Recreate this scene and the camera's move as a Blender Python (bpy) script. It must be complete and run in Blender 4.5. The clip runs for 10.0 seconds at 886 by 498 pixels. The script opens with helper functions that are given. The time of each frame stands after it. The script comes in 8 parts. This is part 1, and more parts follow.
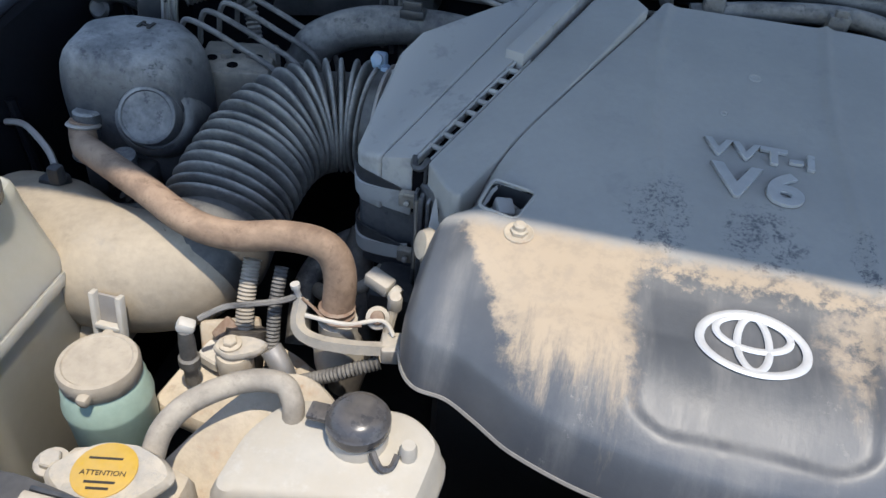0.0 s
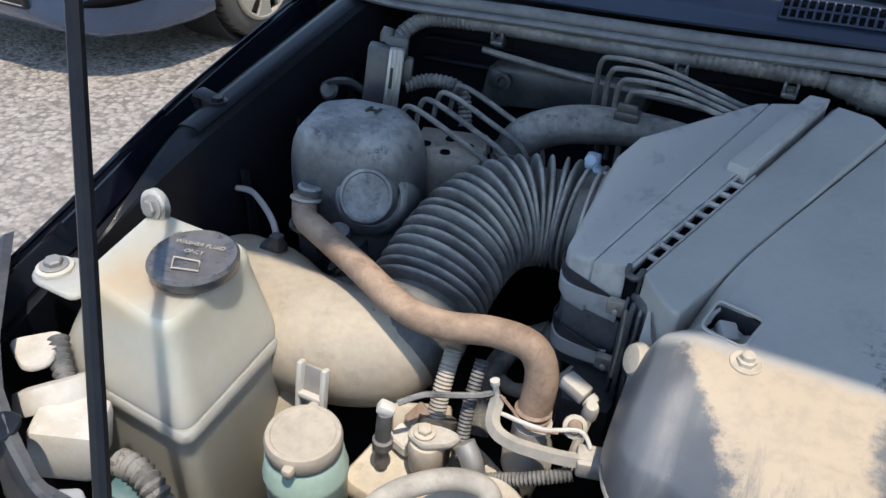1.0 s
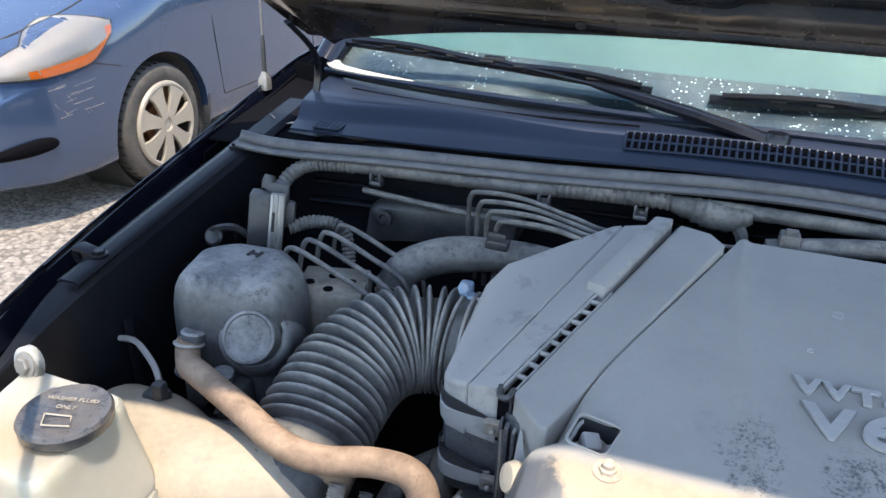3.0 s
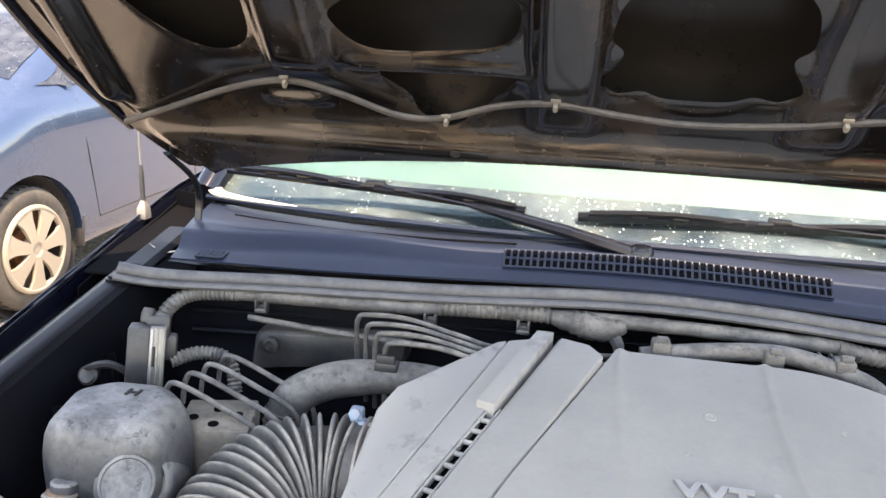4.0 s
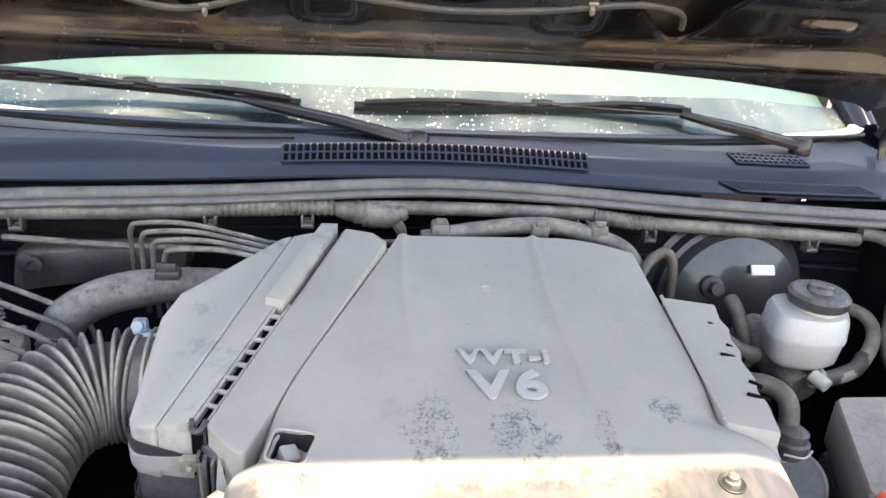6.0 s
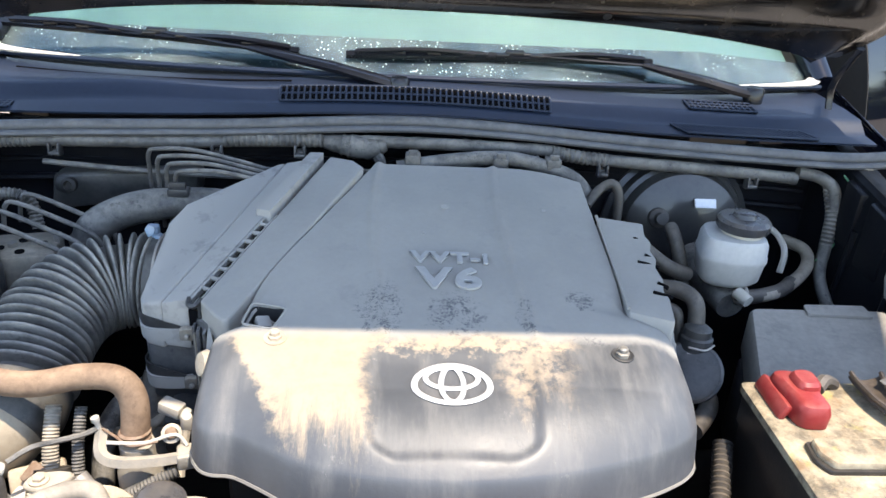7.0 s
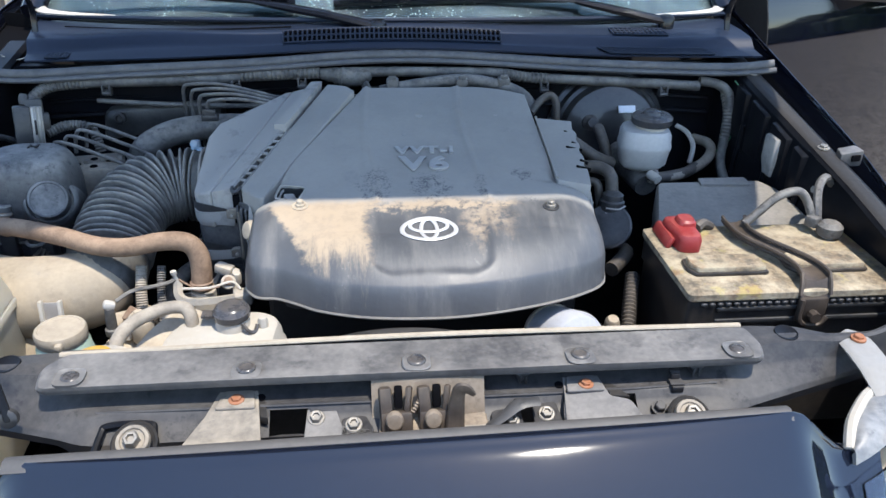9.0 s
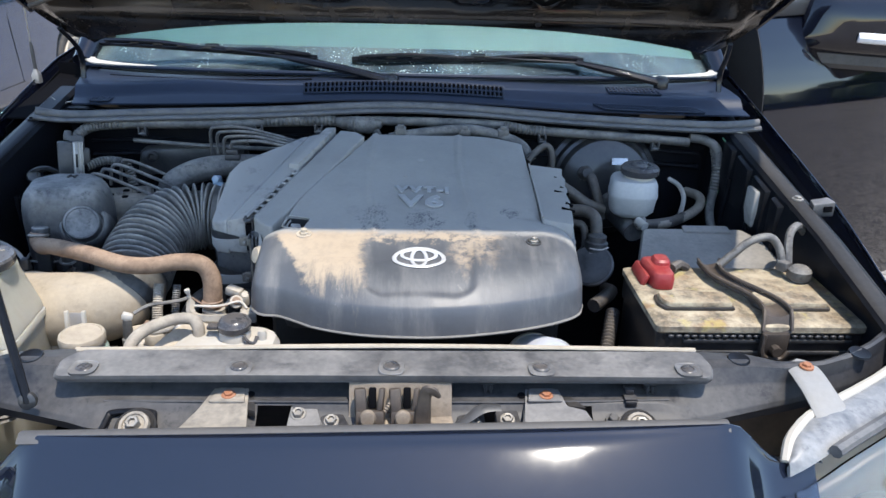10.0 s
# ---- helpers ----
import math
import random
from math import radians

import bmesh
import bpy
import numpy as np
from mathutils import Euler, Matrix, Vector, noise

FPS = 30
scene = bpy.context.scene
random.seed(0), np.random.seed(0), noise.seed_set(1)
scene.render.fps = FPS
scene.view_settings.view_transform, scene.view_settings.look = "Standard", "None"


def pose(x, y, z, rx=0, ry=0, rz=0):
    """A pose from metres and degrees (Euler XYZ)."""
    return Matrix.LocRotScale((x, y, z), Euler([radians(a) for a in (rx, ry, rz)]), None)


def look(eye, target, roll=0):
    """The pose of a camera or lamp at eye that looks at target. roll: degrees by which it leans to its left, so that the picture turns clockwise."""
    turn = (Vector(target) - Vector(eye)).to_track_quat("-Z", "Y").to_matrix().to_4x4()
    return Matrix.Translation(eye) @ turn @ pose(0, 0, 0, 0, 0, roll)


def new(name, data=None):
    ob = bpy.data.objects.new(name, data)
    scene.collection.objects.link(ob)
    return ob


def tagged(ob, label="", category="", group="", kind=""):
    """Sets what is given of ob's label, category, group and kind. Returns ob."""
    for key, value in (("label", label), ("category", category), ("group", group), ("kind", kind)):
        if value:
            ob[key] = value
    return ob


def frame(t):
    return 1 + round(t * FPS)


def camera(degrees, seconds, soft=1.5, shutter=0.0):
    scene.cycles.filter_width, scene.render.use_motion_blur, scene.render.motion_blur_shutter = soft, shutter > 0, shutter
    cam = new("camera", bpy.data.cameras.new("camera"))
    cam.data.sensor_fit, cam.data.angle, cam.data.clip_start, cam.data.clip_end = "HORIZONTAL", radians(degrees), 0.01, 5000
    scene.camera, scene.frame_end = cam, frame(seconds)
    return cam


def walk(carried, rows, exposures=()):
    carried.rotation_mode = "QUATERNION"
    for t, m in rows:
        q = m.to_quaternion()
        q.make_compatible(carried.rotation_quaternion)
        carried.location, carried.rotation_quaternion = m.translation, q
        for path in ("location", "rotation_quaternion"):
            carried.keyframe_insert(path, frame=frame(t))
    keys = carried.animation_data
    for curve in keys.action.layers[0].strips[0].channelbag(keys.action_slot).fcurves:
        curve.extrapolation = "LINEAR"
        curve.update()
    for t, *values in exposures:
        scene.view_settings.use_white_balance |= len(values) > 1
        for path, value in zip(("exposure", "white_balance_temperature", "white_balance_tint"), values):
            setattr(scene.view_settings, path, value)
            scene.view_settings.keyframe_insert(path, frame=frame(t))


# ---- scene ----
cam = camera(60.3, 10.0)
METRES = 0.9
BASE = pose(-0.1023, -0.1282, 1.3545, -39.416, -3.650, 13.706)
ROWS = [
    (0.0, 0.0, 0.0, 0.0, 0.0, 0.0, 0.0),
    (0.5, -0.0566, 0.0016, 0.0131, 7.13, 2.25, -5.3),
    (1.0, -0.0663, 0.0003, 0.0223, 9.86, 4.75, -6.98),
    (1.5, -0.0597, -0.0056, 0.0309, 9.93, 8.24, -6.88),
    (2.0, -0.0522, -0.0123, 0.0325, 9.13, 11.03, -6.09),
    (3.5, -0.0094, -0.0368, 0.0237, 1.16, 18.06, 0.56),
    (4.0, -0.0133, -0.0468, 0.0342, -2.2, 22.89, 3.2),
    (4.5, -0.0306, -0.0391, 0.0697, -4.14, 25.09, 4.86),
    (5.0, -0.0359, -0.012, 0.0773, -7.81, 20.35, 7.12),
    (5.5, -0.0146, -0.0024, 0.0788, -13.21, 14.09, 11.05),
    (6.0, -0.0019, -0.0561, 0.0321, -15.61, 12.84, 12.34),
    (7.5, 0.0377, -0.264, -0.1318, -11.2, 10.48, 10.34),
    (8.0, -0.0152, -0.3284, -0.1688, -11.21, 9.46, 12.11),
    (8.5, -0.0582, -0.3953, -0.2074, -12.67, 8.84, 13.69),
    (9.0, -0.0453, -0.4641, -0.253, -13.31, 8.72, 13.89),
    (9.5, -0.0192, -0.5296, -0.3064, -12.13, 9.97, 12.39),
    (10.0, -0.0143, -0.557, -0.3347, -11.13, 14.02, 11.46),
]
EXPOSURES = [(0.0, 1.10, 6850, 10), (1.0, 1.23, 6880, 10), (2.2, 1.52, 6950, 11), (3.3, 1.92, 7900, 14), (3.5, 2.10, 8500, 16), (4.0, 2.70, 10300, 20), (4.5, 3.02, 11200, 20), (5.0, 2.97, 11500, 19), (5.5, 2.82, 11400, 19),
             (6.2, 2.54, 9900, 16), (7.3, 1.76, 7150, 11), (8.0, 1.61, 6900, 10), (9.0, 1.39, 6750, 10), (10.0, 1.36, 6700, 10)]
walk(cam, [(t, BASE @ pose(METRES * x, METRES * y, METRES * z, 90 + pitch, roll, yaw)) for t, x, y, z, yaw, pitch, roll in ROWS], EXPOSURES)

# ---- light ----
SUN = Vector((0.20, -0.235, 1.0)).normalized()
world = bpy.data.worlds.new("sky")
scene.world = world
world.use_nodes = True
wn = world.node_tree
sky = wn.nodes.new("ShaderNodeTexSky")
sky.sky_type, sky.sun_disc = "NISHITA", False
sky.air_density, sky.dust_density, sky.ozone_density = 1.0, 0.25, 1.5
sky.sun_elevation = math.asin(SUN.z)
sky.sun_rotation = math.atan2(SUN.x, SUN.y)
wn.links.new(sky.outputs[0], wn.nodes["Background"].inputs[0])
wn.nodes["Background"].inputs[1].default_value = 0.17
sun = new("sun", bpy.data.lights.new("sun", "SUN"))
sun.data.energy, sun.data.angle, sun.data.color = 2.15, radians(0.55), (1.0, 0.95, 0.87)
sun.matrix_world = look(tuple(SUN * 30), (0, 0, 0))
# ---- materials ----
def nodes_of(name):
    m = bpy.data.materials.new(name)
    m.use_nodes = True
    return m, m.node_tree.nodes, m.node_tree.links, m.node_tree.nodes["Principled BSDF"]


def noise_node(n, l, co, scale, detail=5.0, rough=0.6, stretch=None):
    if stretch:
        mp = n.new("ShaderNodeMapping")
        mp.inputs["Scale"].default_value = stretch
        l.new(co, mp.inputs["Vector"])
        co = mp.outputs[0]
    t = n.new("ShaderNodeTexNoise")
    t.inputs["Scale"].default_value, t.inputs["Detail"].default_value, t.inputs["Roughness"].default_value = scale, detail, rough
    l.new(co, t.inputs["Vector"])
    return t.outputs["Fac"]


def ramp(n, l, fac, a, b):
    r = n.new("ShaderNodeMapRange")
    r.inputs["From Min"].default_value, r.inputs["From Max"].default_value = a, b
    r.interpolation_type = "SMOOTHSTEP"
    l.new(fac, r.inputs["Value"])
    return r.outputs[0]


def calc(n, l, op, a, b=0.0, c=None):
    k = n.new("ShaderNodeMath")
    k.operation = op
    for i, v in enumerate((a, b, c)):
        if v is None:
            continue
        if isinstance(v, (int, float)):
            k.inputs[i].default_value = v
        else:
            l.new(v, k.inputs[i])
    return k.outputs[0]


def blend(n, l, fac, a, b):
    k = n.new("ShaderNodeMix")
    k.data_type = "RGBA"
    if isinstance(fac, (int, float)):
        k.inputs[0].default_value = fac
    else:
        l.new(fac, k.inputs[0])
    for i, v in ((6, a), (7, b)):
        if isinstance(v, tuple):
            k.inputs[i].default_value = (*v, 1)
        else:
            l.new(v, k.inputs[i])
    return k.outputs[2]


DUST = (0.36, 0.30, 0.235)


def surface(name, base, rough=0.5, metal=0.0, dust=0.3, dustcol=DUST, top=0.5, scale=9.0, bump=0.15, coat=0.0, grain=140.0, stain=None, spec=0.5, wear=0.45):
    """A surface of one colour with wear at two scales and dust, more of it on what faces up."""
    m, n, l, p = nodes_of(name)
    co = n.new("ShaderNodeTexCoord").outputs["Object"]
    big = noise_node(n, l, co, scale, 6, 0.65)
    fine = noise_node(n, l, co, grain, 3, 0.6)
    g = n.new("ShaderNodeNewGeometry")
    s = n.new("ShaderNodeSeparateXYZ")
    l.new(g.outputs["Normal"], s.inputs[0])
    up = ramp(n, l, s.outputs["Z"], -0.2, 0.9)
    amount = calc(n, l, "MULTIPLY_ADD", up, top, dust)
    patch = ramp(n, l, big, 0.34, 0.66)
    speck = ramp(n, l, fine, 0.25, 0.8)
    f = calc(n, l, "MULTIPLY", amount, calc(n, l, "MULTIPLY_ADD", patch, 0.6, calc(n, l, "MULTIPLY_ADD", speck, 0.26, 0.20)))
    wiped = ramp(n, l, noise_node(n, l, co, scale * 4.3, 7, 0.72), 0.54, 0.66)
    f = calc(n, l, "MULTIPLY", f, calc(n, l, "MULTIPLY_ADD", wiped, -wear, 1.0))
    k = n.new("ShaderNodeClamp")
    l.new(f, k.inputs[0])
    f = k.outputs[0]
    tone = blend(n, l, fine, tuple(c * 0.82 for c in base), tuple(min(1, c * 1.15) for c in base))
    if stain:
        tone = blend(n, l, ramp(n, l, noise_node(n, l, co, scale * 2.3, 5, 0.7), 0.52, 0.68), tone, stain)
    col = blend(n, l, f, tone, dustcol)
    l.new(col, p.inputs["Base Color"])
    l.new(calc(n, l, "MULTIPLY_ADD", f, max(0.0, 0.9 - rough), calc(n, l, "MULTIPLY_ADD", big, 0.1, rough - 0.05)), p.inputs["Roughness"])
    if metal:
        l.new(calc(n, l, "MULTIPLY_ADD", f, -metal, metal), p.inputs["Metallic"])
    p.inputs["Coat Weight"].default_value = coat
    p.inputs["Coat Roughness"].default_value = 0.05
    p.inputs["Specular IOR Level"].default_value = spec
    if bump:
        b = n.new("ShaderNodeBump")
        b.inputs["Strength"].default_value, b.inputs["Distance"].default_value = bump, 0.002
        l.new(calc(n, l, "ADD", calc(n, l, "MULTIPLY", fine, 0.4), f), b.inputs["Height"])
        l.new(b.outputs[0], p.inputs["Normal"])
    return m


body_paint = surface("black_car_paint", (0.003, 0.004, 0.009), 0.05, 0, 0.0015, top=0.002, coat=0.0, bump=0.0, spec=0.6)
bay_paint = surface("dusty_black_bay_paint", (0.005, 0.006, 0.009), 0.36, 0, 0.012, top=0.012, coat=0.03, bump=0.1, dustcol=(0.30, 0.285, 0.265), spec=0.14, scale=14)
panel_paint = surface("scratched_black_gloss", (0.006, 0.009, 0.018), 0.06, 0, 0.002, top=0.003, coat=0.45, bump=0.0, spec=0.6)
bay_dark = surface("dark_underside", (0.010, 0.010, 0.011), 0.7, 0, 0.03, top=0.05)
liner_black = surface("hood_skin_inside", (0.006, 0.005, 0.0044), 0.28, 0, 0.018, top=0.0, dustcol=(0.28, 0.24, 0.20), scale=16, wear=0.7)
cowl_plastic = surface("cowl_plastic", (0.010, 0.018, 0.036), 0.42, 0, 0.005, top=0.008, scale=14, bump=0.05, spec=0.35)
black_plastic = surface("dusty_black_plastic", (0.018, 0.020, 0.024), 0.38, 0, 0.08, top=0.14, dustcol=(0.32, 0.30, 0.275), scale=18, wear=0.6)
grey_plastic = surface("dusty_grey_plastic", (0.12, 0.121, 0.125), 0.6, 0, 1.75, top=0.5, dustcol=(0.35, 0.335, 0.31), scale=7, bump=0.10, grain=90, wear=0.22)
bellows_mat = surface("dusty_duct_rubber", (0.016, 0.017, 0.019), 0.45, 0, 0.14, top=0.25, scale=14, dustcol=(0.34, 0.32, 0.285), bump=0.06)
rib_mat = surface("dusty_rubber_rib", (0.028, 0.029, 0.032), 0.42, 0, 0.48, top=0.42, scale=16, dustcol=(0.42, 0.395, 0.355), bump=0.06, wear=0.5)
resonator_mat = surface("beige_dusty_duct", (0.28, 0.235, 0.175), 0.7, 0, 0.80, top=0.3, dustcol=(0.43, 0.355, 0.26), scale=9, bump=0.12, stain=(0.27, 0.245, 0.21), wear=0.5)
hose_mat = surface("tan_dusty_hose", (0.14, 0.085, 0.055), 0.75, 0, 0.55, top=0.40, dustcol=(0.40, 0.275, 0.185), scale=22, stain=(0.15, 0.095, 0.065), wear=0.6, bump=0.2)
hose_black = surface("black_rubber_hose", (0.024, 0.024, 0.026), 0.5, 0, 0.14, top=0.24, scale=18)
seal_mat = surface("rubber_seal", (0.06, 0.063, 0.068), 0.45, 0, 0.18, top=0.32, scale=30, dustcol=(0.27, 0.26, 0.25))
tape_mat = surface("dusty_harness_tape", (0.034, 0.035, 0.038), 0.45, 0, 0.34, top=0.46, scale=34, dustcol=(0.32, 0.30, 0.27), bump=0.6, wear=0.6)
steel = surface("dusty_steel", (0.42, 0.41, 0.40), 0.4, 0.85, 0.25, top=0.4)
zinc = surface("bolt_steel", (0.26, 0.25, 0.235), 0.4, 0.7, 0.30, top=0.25, scale=90, dustcol=(0.34, 0.30, 0.24))
rust = surface("rusty_bolt", (0.36, 0.12, 0.045), 0.8, 0.2, 0.15, top=0.2, scale=80)
support_mat = surface("dusty_support_plastic", (0.022, 0.025, 0.033), 0.32, 0, 0.12, top=0.40, dustcol=(0.44, 0.415, 0.38), scale=6, bump=0.05, wear=0.4)
rubber_edge_mat = surface("grey_rubber_strip", (0.055, 0.057, 0.061), 0.55, 0, 0.06, top=0.10, scale=6, bump=0.04)
pump_mat = surface("dusty_pump_plastic", (0.022, 0.025, 0.032), 0.40, 0, 0.12, top=0.70, dustcol=(0.36, 0.355, 0.34), scale=24, bump=0.6, stain=(0.018, 0.020, 0.026), wear=0.7)
# near-black without sheen: puts the shade of holes, gaps and wells into the colour
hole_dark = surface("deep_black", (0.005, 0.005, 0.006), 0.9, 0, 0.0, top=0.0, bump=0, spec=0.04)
beam_mat = surface("dusty_black_steel", (0.010, 0.011, 0.016), 0.46, 0, 0.04, top=0.16, dustcol=(0.42, 0.39, 0.345), scale=7, coat=0.08, bump=0.04, wear=0.7, spec=0.35)
bracket_mat = surface("dusty_grey_bracket", (0.14, 0.13, 0.115), 0.5, 0.2, 0.35, top=0.5, dustcol=(0.44, 0.38, 0.30), scale=20)
latch_mat = surface("greasy_latch_steel", (0.13, 0.10, 0.075), 0.6, 0.2, 0.3, top=0.45, dustcol=(0.40, 0.33, 0.25), scale=22)
hold_mat = surface("grimy_painted_steel", (0.040, 0.032, 0.027), 0.5, 0.2, 0.2, top=0.2, dustcol=(0.22, 0.165, 0.12), scale=30)
rusty_wire = surface("rusty_wire", (0.22, 0.12, 0.075), 0.8, 0.3, 0.4, top=0.3, scale=60)
alloy = surface("dusty_cast_alloy", (0.40, 0.38, 0.35), 0.5, 0.5, 0.5, top=0.45, dustcol=(0.54, 0.47, 0.37), scale=34, bump=0.3, wear=0.7)
beige_metal = surface("beige_dusty_metal", (0.36, 0.30, 0.23), 0.7, 0.1, 0.6, top=0.4, dustcol=(0.55, 0.475, 0.37), stain=(0.34, 0.20, 0.11), scale=12, bump=0.2)
tank_grey = surface("dusty_white_tank", (0.50, 0.475, 0.425), 0.5, 0, 0.30, top=0.42, dustcol=(0.42, 0.365, 0.285), scale=14, bump=0.12, wear=0.6)
tank_mint = surface("mint_reservoir_plastic", (0.36, 0.50, 0.42), 0.4, 0, 0.12, top=0.2, dustcol=(0.50, 0.44, 0.35))
cap_beige = surface("beige_dusty_cap", (0.34, 0.29, 0.225), 0.8, 0, 0.5, top=0.3, dustcol=(0.47, 0.405, 0.315), scale=26, bump=0.35, wear=0.5)
hose_beige = surface("dusty_beige_hose", (0.20, 0.175, 0.145), 0.7, 0, 0.55, top=0.40, dustcol=(0.44, 0.385, 0.31), scale=30)
cap_black = surface("black_cap_plastic", (0.035, 0.038, 0.046), 0.20, 0, 0.08, top=0.20, scale=40, wear=0.6)
yellow = surface("yellow_label", (0.58, 0.35, 0.03), 0.5, 0, 0.15, top=0.15, scale=60)
battery_case = surface("battery_case", (0.012, 0.012, 0.014), 0.35, 0, 0.08, top=0.22, wear=0.6)
tab_mat = surface("pale_tab_plastic", (0.29, 0.285, 0.275), 0.5, 0, 0.2, top=0.2, dustcol=(0.27, 0.245, 0.21), scale=30)
red_plastic = surface("red_plastic", (0.26, 0.010, 0.014), 0.35, 0, 0.10, top=0.22, scale=30, dustcol=(0.42, 0.20, 0.16), wear=0.6)
lid_grey = surface("grey_box_lid", (0.15, 0.145, 0.137), 0.6, 0, 0.3, top=0.4, dustcol=(0.38, 0.345, 0.295), scale=5)
white_paint = surface("white_label", (0.78, 0.79, 0.82), 0.5, 0, 0.05, top=0.05)
emblem_mat = surface("silver_emblem", (0.62, 0.62, 0.62), 0.3, 0.25, 0.05, top=0.08, scale=50)
silver_plastic = surface("silver_letters", (0.40, 0.40, 0.395), 0.5, 0.2, 0.12, top=0.15, scale=60, dustcol=(0.42, 0.39, 0.35))
blue_plastic = surface("pale_blue_clamp", (0.16, 0.29, 0.44), 0.45, 0, 0.35, top=0.3, scale=90, wear=0.7)
white_plastic = surface("white_connector", (0.62, 0.59, 0.53), 0.5, 0, 0.3, top=0.3, scale=40)
wire_green = surface("green_wire", (0.02, 0.16, 0.07), 0.5, 0, 0.1, top=0.1)
teal_plastic = surface("teal_connector", (0.01, 0.10, 0.12), 0.5, 0, 0.1, top=0.2)
filter_white = surface("white_oil_filter", (0.52, 0.54, 0.58), 0.25, 0, 0.05, top=0.1)
tyre_mat = surface("tyre_rubber", (0.028, 0.027, 0.026), 0.8, 0, 0.35, top=0.1, dustcol=(0.22, 0.19, 0.15))
hubcap_mat = surface("silver_hubcap", (0.36, 0.32, 0.26), 0.35, 0.2, 0.3, top=0.1, dustcol=(0.40, 0.32, 0.22), scale=9)
brake_mat = surface("rusty_brake", (0.22, 0.115, 0.07), 0.8, 0.2, 0.3)
blue_paint = surface("blue_car_paint", (0.042, 0.078, 0.150), 0.24, 0.45, 0.02, top=0.02, coat=1.0, bump=0.0, dustcol=(0.34, 0.32, 0.3), wear=0.2)
orange_lens = surface("amber_lens", (0.85, 0.16, 0.01), 0.15, 0, 0.02, top=0.02, bump=0)
dash_mat = surface("dashboard_top", (0.045, 0.05, 0.055), 0.7, 0, 0.03, top=0.03)


def spotted_border():
    """Dark enamelled glass border with dried white water spots."""
    m, n, l, p = nodes_of("water_spotted_glass_border")
    co = n.new("ShaderNodeTexCoord").outputs["Object"]
    v = n.new("ShaderNodeTexVoronoi")
    v.inputs["Scale"].default_value = 150
    l.new(co, v.inputs["Vector"])
    where = noise_node(n, l, co, 14, 4, 0.6)
    dots = calc(n, l, "MULTIPLY", ramp(n, l, v.outputs["Distance"], 0.30, 0.12), ramp(n, l, where, 0.46, 0.62))
    film = calc(n, l, "MULTIPLY", ramp(n, l, noise_node(n, l, co, 8, 5, 0.6), 0.35, 0.7), 0.10)
    l.new(blend(n, l, calc(n, l, "MAXIMUM", calc(n, l, "MULTIPLY", dots, 0.8), film), (0.022, 0.027, 0.038), (0.55, 0.56, 0.58)), p.inputs["Base Color"])
    l.new(calc(n, l, "MULTIPLY_ADD", dots, 0.4, 0.10), p.inputs["Roughness"])
    return m


frit_mat = spotted_border()
wiper_mat = surface("black_wiper_paint", (0.004, 0.005, 0.008), 0.25, 0, 0.002, top=0.003, bump=0, spec=0.5)
shade_mat = surface("aqua_sunshade_band", (0.030, 0.067, 0.075), 0.5, 0, 0.01, top=0.01, scale=4, bump=0, wear=0.2)


def glass(name, tint=(1, 1, 1), rough=0.0, ior=1.45):
    m, n, l, p = nodes_of(name)
    p.inputs["Base Color"].default_value = (*tint, 1)
    p.inputs["Transmission Weight"].default_value, p.inputs["Roughness"].default_value, p.inputs["IOR"].default_value = 1.0, rough, ior
    return m


lamp_glass = glass("headlamp_glass", (0.95, 0.97, 1.0), 0.03)
screen_glass = glass("windscreen_glass", (0.80, 0.95, 0.92), 0.0, 1.14)


def hood_under():
    m, n, l, p = nodes_of("glossy_black_hood_underside")
    co = n.new("ShaderNodeTexCoord").outputs["Object"]
    big = noise_node(n, l, co, 9, 6, 0.6)
    fine = noise_node(n, l, co, 150, 3, 0.6)
    # broad brown patches paint the ground's reflection into the colour; fine dust specks follow
    f = calc(n, l, "MULTIPLY", ramp(n, l, big, 0.44, 0.66), 0.12)
    f = calc(n, l, "ADD", f, calc(n, l, "MULTIPLY", ramp(n, l, fine, 0.66, 0.72), 0.22))
    l.new(blend(n, l, f, (0.004, 0.0032, 0.0028), (0.20, 0.145, 0.10)), p.inputs["Base Color"])
    l.new(calc(n, l, "MULTIPLY_ADD", f, 0.8, 0.22), p.inputs["Roughness"])
    p.inputs["Specular IOR Level"].default_value = 0.5
    p.inputs["Coat Weight"].default_value, p.inputs["Coat Roughness"].default_value = 1.0, 0.10
    p.inputs["Coat IOR"].default_value = 1.7
    return m


hood_mat = hood_under()


